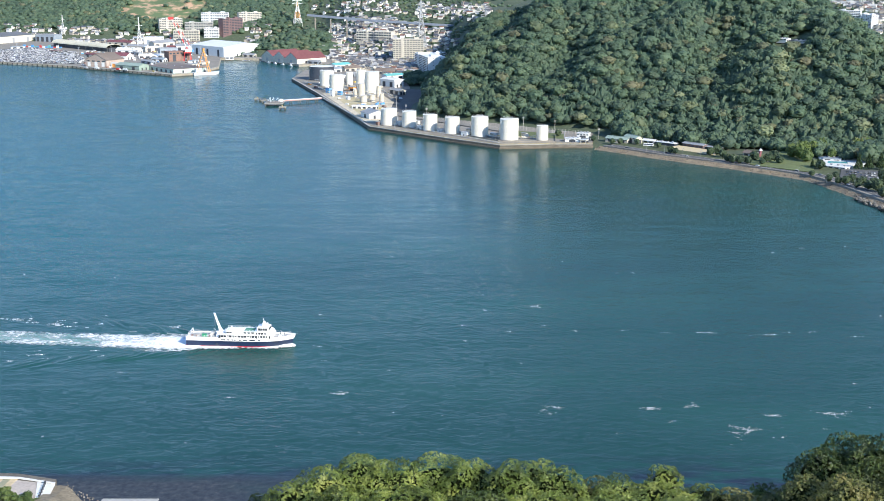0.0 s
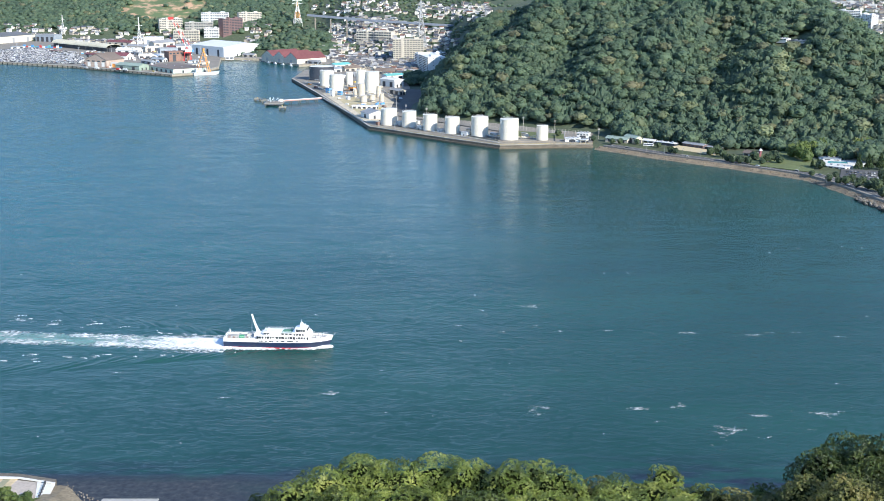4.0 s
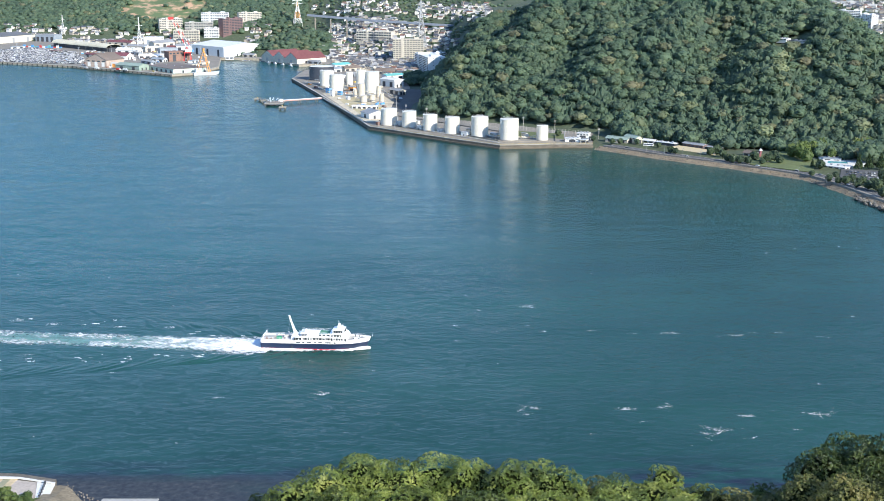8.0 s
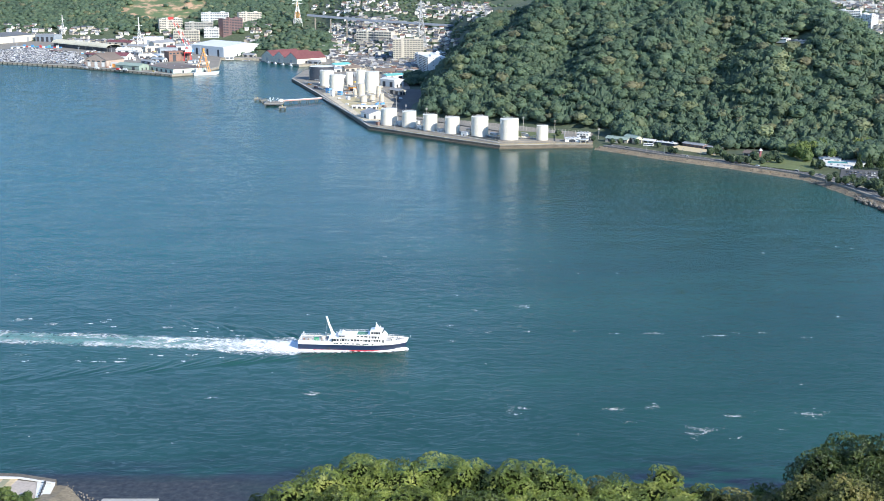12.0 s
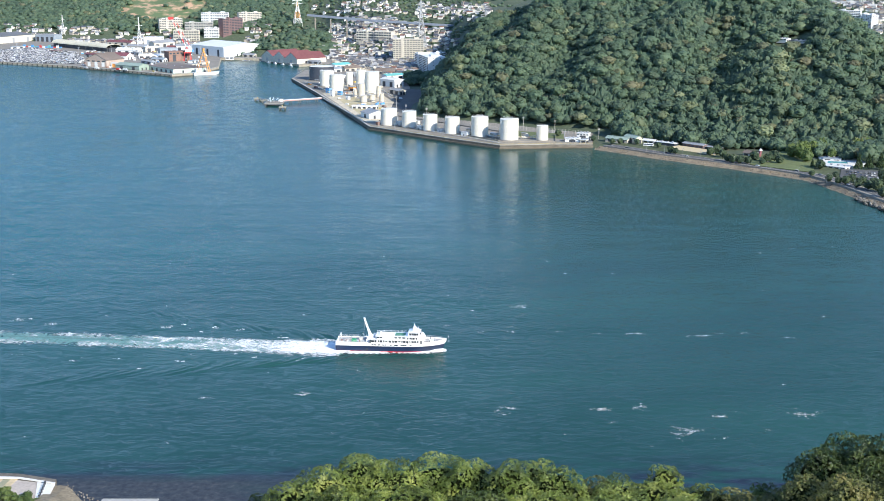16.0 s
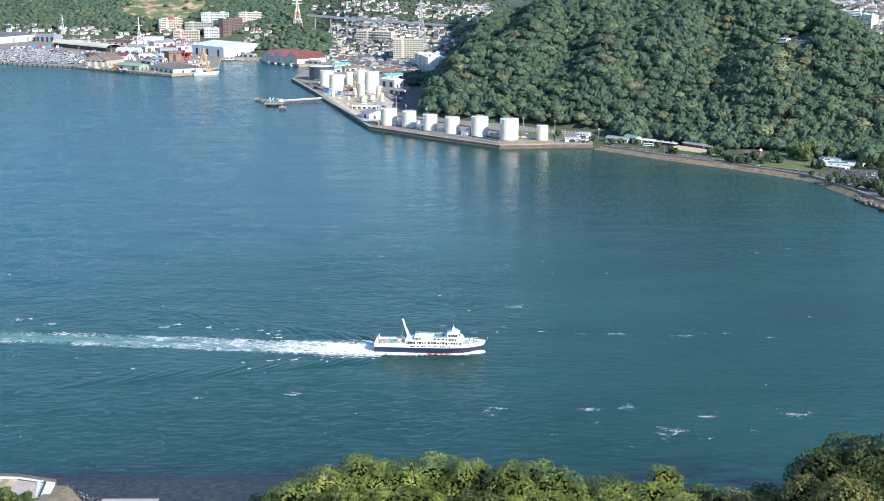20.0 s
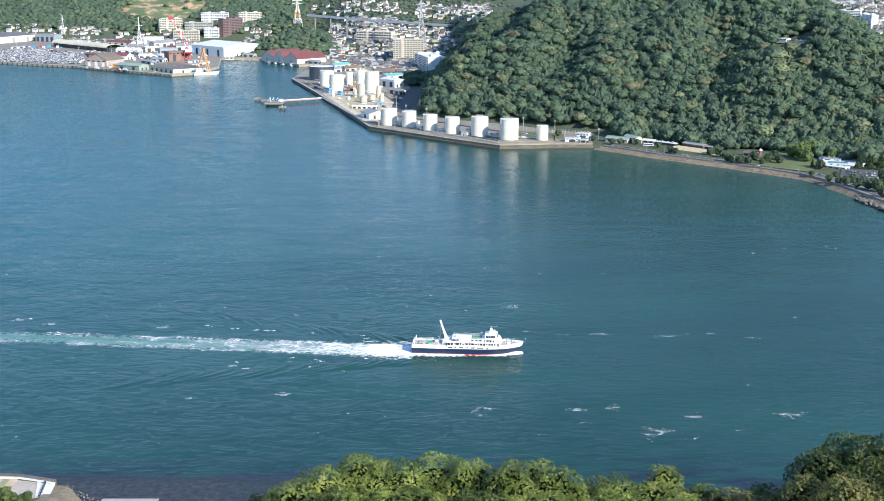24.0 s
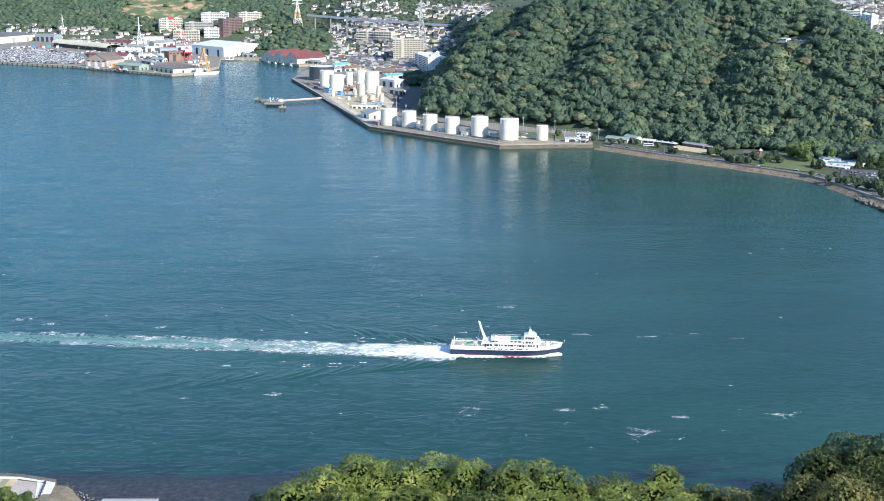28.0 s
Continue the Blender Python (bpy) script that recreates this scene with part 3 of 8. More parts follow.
M_CARS = palette("car_paints", [(0.70, 0.70, 0.70), (0.16, 0.17, 0.19), (0.30, 0.31, 0.34), (0.05, 0.055, 0.07), (0.66, 0.66, 0.66), (0.09, 0.13, 0.24), (0.36, 0.37, 0.38), (0.03, 0.03, 0.035), (0.62, 0.62, 0.62), (0.08, 0.08, 0.09)], 0.3, "Island")
M_HWALL = palette("house_plaster", [(0.70, 0.67, 0.60), (0.76, 0.75, 0.72), (0.55, 0.50, 0.42), (0.80, 0.79, 0.77), (0.42, 0.38, 0.33), (0.66, 0.60, 0.50)], 0.85)
M_HROOF = palette("house_roof_tiles", [(0.11, 0.12, 0.13), (0.19, 0.19, 0.20), (0.30, 0.31, 0.32), (0.09, 0.10, 0.12), (0.42, 0.41, 0.40), (0.14, 0.14, 0.15), (0.20, 0.15, 0.12)], 0.6)


FOOT = []


def built_over(x, y, rim=3.0):
    """Whether a building stands at the place x, y."""
    for fx, fy, a, ln, dp in FOOT:
        u, v = (x - fx) * math.cos(a) + (y - fy) * math.sin(a), (y - fy) * math.cos(a) - (x - fx) * math.sin(a)
        if -rim < u < ln + rim and -rim < v < dp + rim:
            return True
    return False


def roofed(name, spec, label, wall, roof, shape="flat", rise=0.35, doors=3, door_paint=None, windows=0, category="warehouse", group="", along="x", bays=1):
    """A shed or low building. Its front stands along local x; shape: flat, gable, vault or gables (several across)."""
    x, y, z, rz, ln, dp, h = spec
    t = thing(name, pose(x, y, z, 0, 0, rz), label, category, group)
    FOOT.append((x, y, radians(rz), ln, dp))
    if shape == "flat":
        part("wall", Kit().box(0, ln, 0, dp, -1.5, h, 0.1), wall, t)
        part("roof", Kit().box(-0.4, ln + 0.4, -0.4, dp + 0.4, h, h + 0.5, 0.1), roof, t)
        for i in range(3):
            part("roof_vent", Kit().box(ln * (0.2 + 0.28 * i), ln * (0.2 + 0.28 * i) + 2.2, dp * 0.45, dp * 0.45 + 2.2, h + 0.5, h + 1.7, 0.1), M_GREYM, t)
    elif shape == "gable":
        r = (dp if along == "x" else ln) * rise
        part("wall", Kit().house_body(0, ln, 0, dp, -1.5, h, h + r, along), wall, t)
        part("roof", Kit().gable(0, ln, 0, dp, h, h + r, 0.8, 0.35, along), roof, t)
        part("ridge_cap", Kit().box(-0.6, ln + 0.6, dp / 2 - 0.4, dp / 2 + 0.4, h + r + 0.3, h + r + 0.6) if along == "x" else Kit().box(ln / 2 - 0.4, ln / 2 + 0.4, -0.6, dp + 0.6, h + r + 0.3, h + r + 0.6), roof, t)
    elif shape == "gables":
        w = ln / bays
        for i in range(bays):
            part("wall", Kit().house_body(w * i, w * (i + 1), 0, dp, -1.5, h, h + w * rise, "y"), wall, t)
            part("roof", Kit().gable(w * i, w * (i + 1), 0, dp, h, h + w * rise, 0.15, 0.35, "y"), roof, t)
    else:
        n = 12
        arc = [(dp * 0.5 - (dp * 0.5 + 0.8) * math.cos(math.pi * i / n), h + dp * rise * math.sin(math.pi * i / n)) for i in range(n + 1)]
        o = arc + [(a, b - 0.4) for a, b in arc[::-1]]
        segs = 5
        for i in range(segs):
            x0, x1 = ln * i / segs + 0.15, ln * (i + 1) / segs - 0.15
            part("roof", Kit().loft([[(x0, a, b) for a, b in o], [(x1, a, b) for a, b in o]]), roof, t)
        part("wall", Kit().box(0, ln, dp * 0.12, dp, -1.5, h - 0.3), wall, t)
        for i in range(9):
            part("column", Kit().box(ln * i / 8 - 0.3, ln * i / 8 + 0.3, 0, 0.6, -1.0, h), M_CONC, t)
    y0 = dp * 0.12 if shape == "vault" else 0
    for i in range(doors):
        w = min(ln / doors * 0.6, 7)
        cx = ln * (i + 0.5) / doors
        part("shutter", Kit().box(cx - w / 2, cx + w / 2, y0 - 0.12, y0 + 0.12, 0.1, h * 0.7), door_paint or M_DARK, t)
    for i in range(windows):
        cx = ln * (i + 0.5) / windows
        part("window", Kit().box(cx - ln / windows * 0.3, cx + ln / windows * 0.3, y0 - 0.08, y0 + 0.08, h * 0.74, h * 0.9), M_GLASS, t)
    # openings in the gable end that looks along the quay
    for i in range(2):
        cy = dp * (0.3 + 0.4 * i)
        part("side_door", Kit().box(ln - 0.1, ln + 0.12, cy - 1.6, cy + 1.6, 0.1, min(h * 0.7, 4.5)), M_DARK, t)
    return t


def flats(name, spec, floors, bays, wall, label, tower=True, category="apartment block"):
    """Flats with a window and a balcony front for each bay on each storey."""
    x, y, z, rz, ln, dp, h = spec
    t = thing(name, pose(x, y, z, 0, 0, rz), label, category, "blocks of flats")
    part("wall", Kit().box(0, ln, 0, dp, -12, h, 0.15), wall, t)
    part("roof", Kit().box(-0.3, ln + 0.3, -0.3, dp + 0.3, h, h + 0.7, 0.1), wall, t)
    fh, bw = h / floors, ln / bays
    pane = Kit().box(-bw * 0.36, bw * 0.36, -0.08, 0.08, -fh * 0.27, fh * 0.33).mesh("window", M_GLASS)
    side = Kit().box(-0.08, 0.08, -0.8, 0.8, -fh * 0.22, fh * 0.25).mesh("window", M_GLASS)
    rail = Kit().box(0, ln, -1.3, -1.12, 0, fh * 0.38).box(0, ln, -1.3, 0, -0.2, 0.0).mesh("balcony", wall)
    for f in range(floors):
        b = part("balcony", rail, None, t)
        b.matrix_basis = pose(0, 0, f * fh + 0.15)
        for i in range(bays):
            w = part("window", pane, None, t)
            w.matrix_basis = pose(bw * (i + 0.5), -0.02, fh * (f + 0.5))
        if f % 2 == 0:
            for k in (0.3, 0.7):
                w = part("side_window", side, None, t)
                w.matrix_basis = pose(ln + 0.02, dp * k, fh * (f + 0.5))
    part("penthouse", Kit().box(ln * 0.7, ln * 0.85, dp * 0.3, dp * 0.8, h + 0.7, h + 3.4, 0.1), wall, t)
    part("water_tank", Kit().box(ln * 0.15, ln * 0.25, dp * 0.3, dp * 0.7, h + 0.7, h + 2.4, 0.2), M_WHITE, t)
    if tower:
        part("stair_tower", Kit().box(ln * 0.28, ln * 0.28 + min(4, ln * 0.1), -1.6, dp * 0.4, -4, h + 3.5, 0.1), wall, t)
    return t


def pylon(x, y, z, h, w, paint, label, arms=3, band=None):
    z = ground_z(x, y) if z is None else z
    t = thing("pylon", pose(x, y, z, 0, 0, 20), label, "pylon", "steel towers")
    half = lambda s: w * 0.5 * (1 - 0.86 * min(s / 0.72, 1)) + (0 if s < 0.72 else -w * 0.05 * (s - 0.72))
    lv = [0, 0.13, 0.25, 0.36, 0.46, 0.55, 0.63, 0.72, 0.8, 0.88, 0.95, 1.0]
    cs = ((-1, -1), (1, -1), (1, 1), (-1, 1))
    wd = max(0.35, w * 0.055)
    for sx, sy in cs:
        k = Kit()
        for a, b in zip(lv, lv[1:]):
            k.bar((sx * half(a), sy * half(a), a * h - (1.5 if a == 0 else 0)), (sx * half(b), sy * half(b), b * h), wd)
        part("leg", k, paint, t)
    for i, (a, b) in enumerate(zip(lv, lv[1:])):
        k = Kit()
        for (ax, ay), (bx, by) in zip(cs, cs[1:] + cs[:1]):
            k.bar((ax * half(a), ay * half(a), a * h), (bx * half(b), by * half(b), b * h), wd * 0.6)
            k.bar((bx * half(a), by * half(a), a * h), (ax * half(b), ay * half(b), b * h), wd * 0.6)
            k.bar((ax * half(b), ay * half(b), b * h), (bx * half(b), by * half(b), b * h), wd * 0.6)
        part("bracing", k, band if band and i % 4 in (2, 3) else paint, t)
    for i in range(arms):
        zz, r = h * (0.74 + 0.095 * i), w * (0.62 - 0.06 * i)
        for s in (-1, 1):
            tip = (s * r, 0, zz + 0.4)
            part("crossarm", Kit().bar((0, -half(0.75), zz), tip, wd * 0.7), paint, t)
            part("crossarm", Kit().bar((0, half(0.75), zz), tip, wd * 0.7), paint, t)
            part("arm_stay", Kit().bar((0, 0, zz + h * 0.035), tip, wd * 0.7), paint, t)
            part("insulator", Kit().bar(tip, (s * r, 0, zz - 1.8), wd * 0.5), paint, t)
    return t


# places of the depot's tanks, with their radii
DEPOT_TANKS = [(-198.6, 2217.1, 20.5), (-181.8, 2116.9, 11.1), (-160.8, 2041.2, 10.8), (-124.4, 2065.8, 7.8), (-104.6, 2001.4, 11), (-147.3, 2134.4, 5.4), (-117.9, 1955.6, 5.4), (-92.4, 1955.6, 3.7), (-110.9, 1890.6, 4.8), (-99.3, 1897.6, 4.8), (-85.7, 1897.6, 3.2), (-127, 1955.6, 2.5), (-65.6, 1646.3, 10.1)]

# ---- port, western quay ----
roofed("warehouse", (-1053.3, 2948.9, 4, 61.8, 221.9, 110, 15.4), "long cream warehouse with a broad dark grey roof", M_FLAT, M_ROOFD, "gable", 0.04, 5, M_ROOFG)
roofed("warehouse", (-941.7, 3125.7, 4, -21, 51.9, 30, 15.7), "slate-grey panelled warehouse in the port", M_BLUEG, M_ROOFG, "flat", doors=4)
# the hall's dark wall colour stands in for the shade under its roof
roofed("market_hall", (-858.3, 2965.7, 4, -44.9, 226.6, 34, 8.5), "long open market hall under a cream vaulted roof", M_DARK, M_CREAM, "vault", 0.2, 0, category="market hall")
roofed("warehouse", (-655.4, 2471.8, 4, -28, 49.9, 48, 12.4), "pinkish gabled warehouse with a brown slate roof", M_PINK, M_BROWNR, "gable", 0.22, 3, M_WHITE, 4, along="y")
roofed("warehouse", (-650.5, 2621.8, 4, -19.1, 40.4, 26, 7.7), "shed with a maroon sheet roof", M_WHITE, M_MAROON, "gable", 0.2, 2)
roofed("shed", (-586.7, 2414.1, 4, -33.7, 60, 24, 8.1), "shed with pale green walls and roof", M_GREENR, M_GREENR, "gable", 0.14, 2, M_DARK, category="shed")
roofed("workshop", (-533, 2414.1, 4, -52.5, 109.6, 64, 7), "flat shipyard workshop with pale green walls and a dull roof", M_MINT, M_BROWNR, "flat", doors=6, category="workshop")
roofed("workshop", (-521.5, 2569.8, 4, 35.5, 44.5, 22, 18.5), "rusty brown block of a shipyard with plant on its roof", M_BROWN, M_BROWN, "flat", doors=2, windows=6, category="workshop")
roofed("warehouse", (-513.3, 2761.2, 4, -47, 116.6, 108.3, 19.4), "big white warehouse, open and dark on one side", M_WHITE, M_ROOFW, "gable", 0.06, 3, M_DARK)
roofed("warehouse", (-667.3, 3017.2, 4, 0, 40.3, 26, 16.4), "white block-shaped warehouse with blue base", M_WHITE, M_ROOFW, "flat", doors=2, door_paint=M_BLUEG)
roofed("warehouse", (-625.5, 2932.3, 4, 41.6, 50.3, 24, 9.9), "low ivory warehouse with a grey roof", M_FLAT, M_ROOFG, "gable", 0.16, 3)
roofed("workshop", (-566.3, 2703.7, 4, 22.9, 36.5, 24, 14.8), "blue-grey workshop block of the shipyard", M_BLUEG, M_ROOFG, "flat", doors=3, category="workshop")
roofed("shed", (-597.1, 2648.6, 4, 0, 59.9, 16, 5.6), "long low white shed in the port", M_WHITE, M_ROOFW, "gable", 0.15, 5, category="shed")
roofed("shed", (-749.3, 3017.2, 4, -29.6, 69.9, 18, 7.5), "shed under a faded red roof", M_FLAT, M_ROOFR, "gable", 0.18, 4, category="shed")
roofed("office_block", (-765.6, 3262.4, 4, 0, 57.2, 14, 13.7), "long white three-storey office block", M_FLAT, M_ROOFG, "flat", doors=0, windows=9, category="office block")
roofed("shed", (-672.9, 2775.9, 4, -16.5, 51.8, 20, 7), "low shed with a white roof", M_WHITE, M_ROOFW, "gable", 0.2, 3, category="shed")
roofed("shed", (-670.8, 2867.7, 4, -20.1, 45.8, 16, 8.4), "small grey-roofed shed in the port", M_FLAT, M_ROOFG, "gable", 0.2, 3, category="shed")
roofed("shed", (-617.8, 2805.9, 4, 29, 31.3, 18, 10.6), "boxy ivory shed in the port", M_FLAT, M_ROOFW, "flat", doors=2, category="shed")
roofed("shed", (-560.3, 2836.5, 4, 0, 30.8, 16, 10.7), "white shed with a grey roof", M_WHITE, M_ROOFG, "gable", 0.2, 2, category="shed")
roofed("shed", (-476.3, 2965.7, 4, 48.9, 45.4, 16, 7.5), "white shed at the inner basin", M_WHITE, M_ROOFW, "flat", doors=2, category="shed")
roofed("gabled_warehouse", (-349.9, 2608.6, 4, -48.6, 118.3, 67.8, 8.6), "cream warehouse with three red gabled roofs in a row", M_FLAT, M_ROOFR, "gables", 0.28, 3, M_GREYM, bays=3)
roofed("shed", (-458.3, 2460, 4, 73.9, 75.1, 10, 4.2), "low ivory shed at the quay edge", M_FLAT, M_ROOFG, "flat", doors=3, category="shed")
emblem = thing("wall_emblem", pose(*(-597, 2448.4), 10, 0, 0, -30), "orange emblem painted on a white warehouse wall", "sign")
part("emblem_panel", Kit().box(-9, 9, -0.3, 0.3, -9, 3, 0.1), M_WHITE, emblem)
part("emblem_disc", Kit().box(-4, 4, -0.5, -0.3, -6.5, 0.5, 0.8), M_ORANGE, emblem)
for n, p in enumerate([(-576.4, 2391.8), (-561.8, 2380.8), (-643.4, 2425.4), (-620.2, 2414.1)]):
    k = thing("truck", pose(*p, 4, 0, 0, -30), "box truck parked on the quay", "truck", "trucks on the quays")
    part("cargo_box", Kit().box(-5, 3, -1.3, 1.3, 0.9, 3.8, 0.1), (M_RED, M_WHITE, M_GREYM, M_WHITE)[n], k)
    part("cab", Kit().box(3.2, 5.2, -1.2, 1.2, 0.7, 3.0, 0.2), M_WHITE, k)
    part("windscreen", Kit().box(5.15, 5.25, -1.0, 1.0, 1.8, 2.7), M_GLASS, k)
    for wx in (-3.5, -2.3, 3.9):
        for s in (-1, 1):
            part("wheel", Kit().cyl(0, 0, -0.2, 0.2, 0.5, n=10), M_TYRE, k).matrix_basis = pose(wx, s * 1.15, 0.5, 90, 0, 0)

# rubber fenders along the western quay
fender = Kit().box(-1.1, 1.1, -0.5, 0.3, -1.8, 1.2, 0.2).mesh("quay_fender", M_TYRE)
edge = [Vector(p) for p in ((-843.9, 2566.5), (-686.5, 2482), (-464.6, 2307.8))]
for a, b in zip(edge, edge[1:]):
    n = int((b - a).length / 12)
    for i in range(n):
        p = a.lerp(b, (i + 0.5) / n)
        ob = new("quay_fender", fender)
        ob.matrix_world = pose(p.x, p.y - 0.3, 2.0, 0, 0, math.degrees(math.atan2((b - a).y, (b - a).x)))
        tagged(ob, "dark rubber fender on a quay wall", "fender", "fenders on the quay wall")

# shipyard jib crane, red and white
crane = thing("jib_crane", pose(*(-488.3, 2582.6), 4, 0, 0, 0), "tall red and white shipyard jib crane with its boom raised", "crane")
part("portal", Kit().bar((-7, -5, 0), (-5, -3, 16), 1.2).bar((7, -5, 0), (5, -3, 16), 1.2).bar((-7, 5, 0), (-5, 3, 16), 1.2).bar((7, 5, 0), (5, 3, 16), 1.2).box(-6.5, 6.5, -4.5, 4.5, 15.5, 17.5, 0.3), M_RED, crane)
part("cabin", Kit().box(-4, 9, -3.5, 3.5, 17.5, 23.5, 0.4), M_WHITE, crane)
part("counterweight", Kit().box(7, 12, -3, 3, 18, 22, 0.3), M_BLUE, crane)
for s, n0 in ((-2.2, 0), (2.2, 0)):
    for i in range(8):
        a, b = i / 8, (i + 1) / 8
        p = lambda k, d=0: (2 - 30 * k, s * (1 - 0.6 * k), 20 + 61 * k)
        part("boom_chord", Kit().bar(p(a), p(b), 1.4), M_RED if i % 2 == 0 else M_WHITE, crane)
for i in range(8):
    a, b = i / 8, (i + 1) / 8
    p = lambda k, s: (2 - 30 * k, s * 2.2 * (1 - 0.6 * k), 20 + 61 * k)
    part("boom_lacing", Kit().bar(p(a, -1), p(b, 1), 0.5).bar(p(a, 1), p(b, -1), 0.5), M_RED if i % 2 == 0 else M_WHITE, crane)
for i in range(6):
    a, b = i / 6, (i + 1) / 6
    p = lambda k: (9 - 27 * k, 0, 22 + 50 * k)
    part("back_stay_mast", Kit().bar(p(a), p(b), 1.5), M_WHITE if i % 2 == 0 else M_RED, crane)
part("boom_head", Kit().box(-34, -24, -1.8, 1.8, 79, 84, 0.5), M_RED, crane)
part("hoist_rope", Kit().bar((-31, 0, 80), (-31, 0, 45), 0.3), M_DARK, crane)
part("hook_block", Kit().box(-32, -30, -0.7, 0.7, 42, 45, 0.2), M_RED, crane)
# orange A-frame of a floating crane alongside, and its white hull
aframe = thing("floating_crane", pose(*(-414.5, 2349.1), 0, 0, 0, 30), "white floating crane vessel with an orange A-frame", "crane vessel")
part("hull", Kit().loft([[(-22, -6, -2), (17, -6, -2), (23, 0, -2), (17, 6, -2), (-22, 6, -2)], [(-23, -6.5, 4.5), (19, -6.5, 4.5), (27, 0, 5.5), (19, 6.5, 4.5), (-23, 6.5, 4.5)]]), M_WHITE, aframe)
part("wheelhouse", Kit().box(-18, -8, -4, 4, 4.5, 11, 0.4), M_WHITE, aframe)
part("wheelhouse_roof", Kit().box(-19, -7, -4.5, 4.5, 11, 11.5, 0.1), M_WHITE, aframe)
for s in (-1, 1):
    part("frame_leg", Kit().bar((8, s * 5.5, 4.5), (-2, s * 2, 44), 1.5), M_ORANGE, aframe)
    part("frame_back_leg", Kit().bar((-16, s * 5.5, 4.5), (-2, s * 2, 44), 1.2), M_ORANGE, aframe)
for z in (14, 24, 34):
    k = (z - 4.5) / 39.5
    part("cross_tie", Kit().bar((8 - 10 * k, -5.5 + 3.5 * k, z), (8 - 10 * k, 5.5 - 3.5 * k, z), 1.0).bar((8 - 10 * k, -5.5 + 3.5 * k, z), (-16 + 14 * k, -5.5 + 3.5 * k, z), 0.7), M_ORANGE, aframe)
part("head_beam", Kit().box(-3.5, -0.5, -3, 3, 43, 46, 0.3), M_ORANGE, aframe)
part("deck_winch", Kit().cyl(0, 0, -2, 2, 1.6, n=12), M_DARK, aframe).matrix_basis = pose(0, 0, 6, 90, 0, 0)

pylon(*(-886.9, 3161.5), None, 48.12, 9, M_WHITE, "slim white lattice radio mast", 1)
pylon(*(-643.2, 2867.7), 4, 68.64, 12, M_WHITE, "white steel lattice light tower", 1)
pylon(*(-343.1, 3215.1), None, 70.68, 20, M_WHITE, "red and white banded transmission pylon on a wooded knoll", 3, M_ORANGE)
pylon(*(-40.8, 2633.8), None, 102.71, 19, M_GREYM, "tall grey transmission pylon among the houses", 3)
pylon(*(75.7, 2330), None, 45.39, 15, M_GREYM, "grey transmission pylon on the shoulder of the headland", 3)

# ---- flats ----
for spec, fl, bays, wall, label in [
        ((-662.8, 3172.2, 28.3, 23.5, 54.6, 14, 24), 6, 10, M_FLAT, "ivory block of flats with balconies"),
        ((-621.8, 3125.8, 2.7, 0, 58.8, 14, 26.2), 7, 10, M_FLAT, "ivory block of flats close to the port"),
        ((-605.1, 3181, 25.1, 0, 65.1, 14, 18.6), 5, 12, M_FLAT2, "greyish block of flats with deep balconies"),
        ((-574.4, 3229.2, 40.8, 0, 64.6, 14, 22.9), 6, 12, M_WHITE, "long white block of flats"),
        ((-555, 3149.2, 11.5, 0, 34.2, 14, 21.1), 6, 6, M_WHITE, "white block of flats"),
        ((-510.2, 3149.9, 16.7, 45.5, 57.2, 18, 37.1), 10, 7, M_BRICK, "dark red brick tower of flats")] + [
        ((-482.7, 3218.8, 42.7, 25.7, 56, 14, 21.6), 5, 10, M_FLAT, "ivory block of flats below the woods"),
        ((-175.7, 2766.2, 28.8, -24.2, 79.9, 16, 20.8), 4, 14, M_FLAT, "long ivory school building"),
        ((-92.7, 2543.7, 10.4, 0, 57.5, 16, 37.5), 10, 11, M_FLAT, "tall ivory block of flats with rounded stair tower"),
        ((-49.4, 2451.5, 2.7, -77.3, 113.2, 32.3, 27.3), 9, 10, M_WHITE, "white slab of flats beside the headland"),
        ((-12.4, 2459.5, 4, 74.6, 74.8, 16, 21), 6, 5, M_WHITE, "white block of flats with grey windows"),
        ((848.2, 2911.6, 70.4, -27.8, 49.6, 14, 14.5), 4, 10, M_WHITE, "white school building on the slope")] + [
        ((895, 2889.9, 52.5, -92.4, 79.9, 14, 26.2), 9, 5, M_WHITE, "white tower of flats on the slope"),
        ((896.5, 2809.5, 47.9, -37.6, 30.8, 14, 11.7), 4, 5, M_FLAT, "ivory block of flats on the slope"),
        ((44.3, 3133.7, 66.7, -26.8, 57.6, 14, 9.1), 2, 10, M_FLAT, "long ivory building on a terrace"),
        ((-17.7, 3040.1, 61.3, 0, 32.9, 12, 8.9), 3, 6, M_FLAT2, "ivory building on a terrace")]:
    flats("block_of_flats", spec, fl, bays, wall, label)

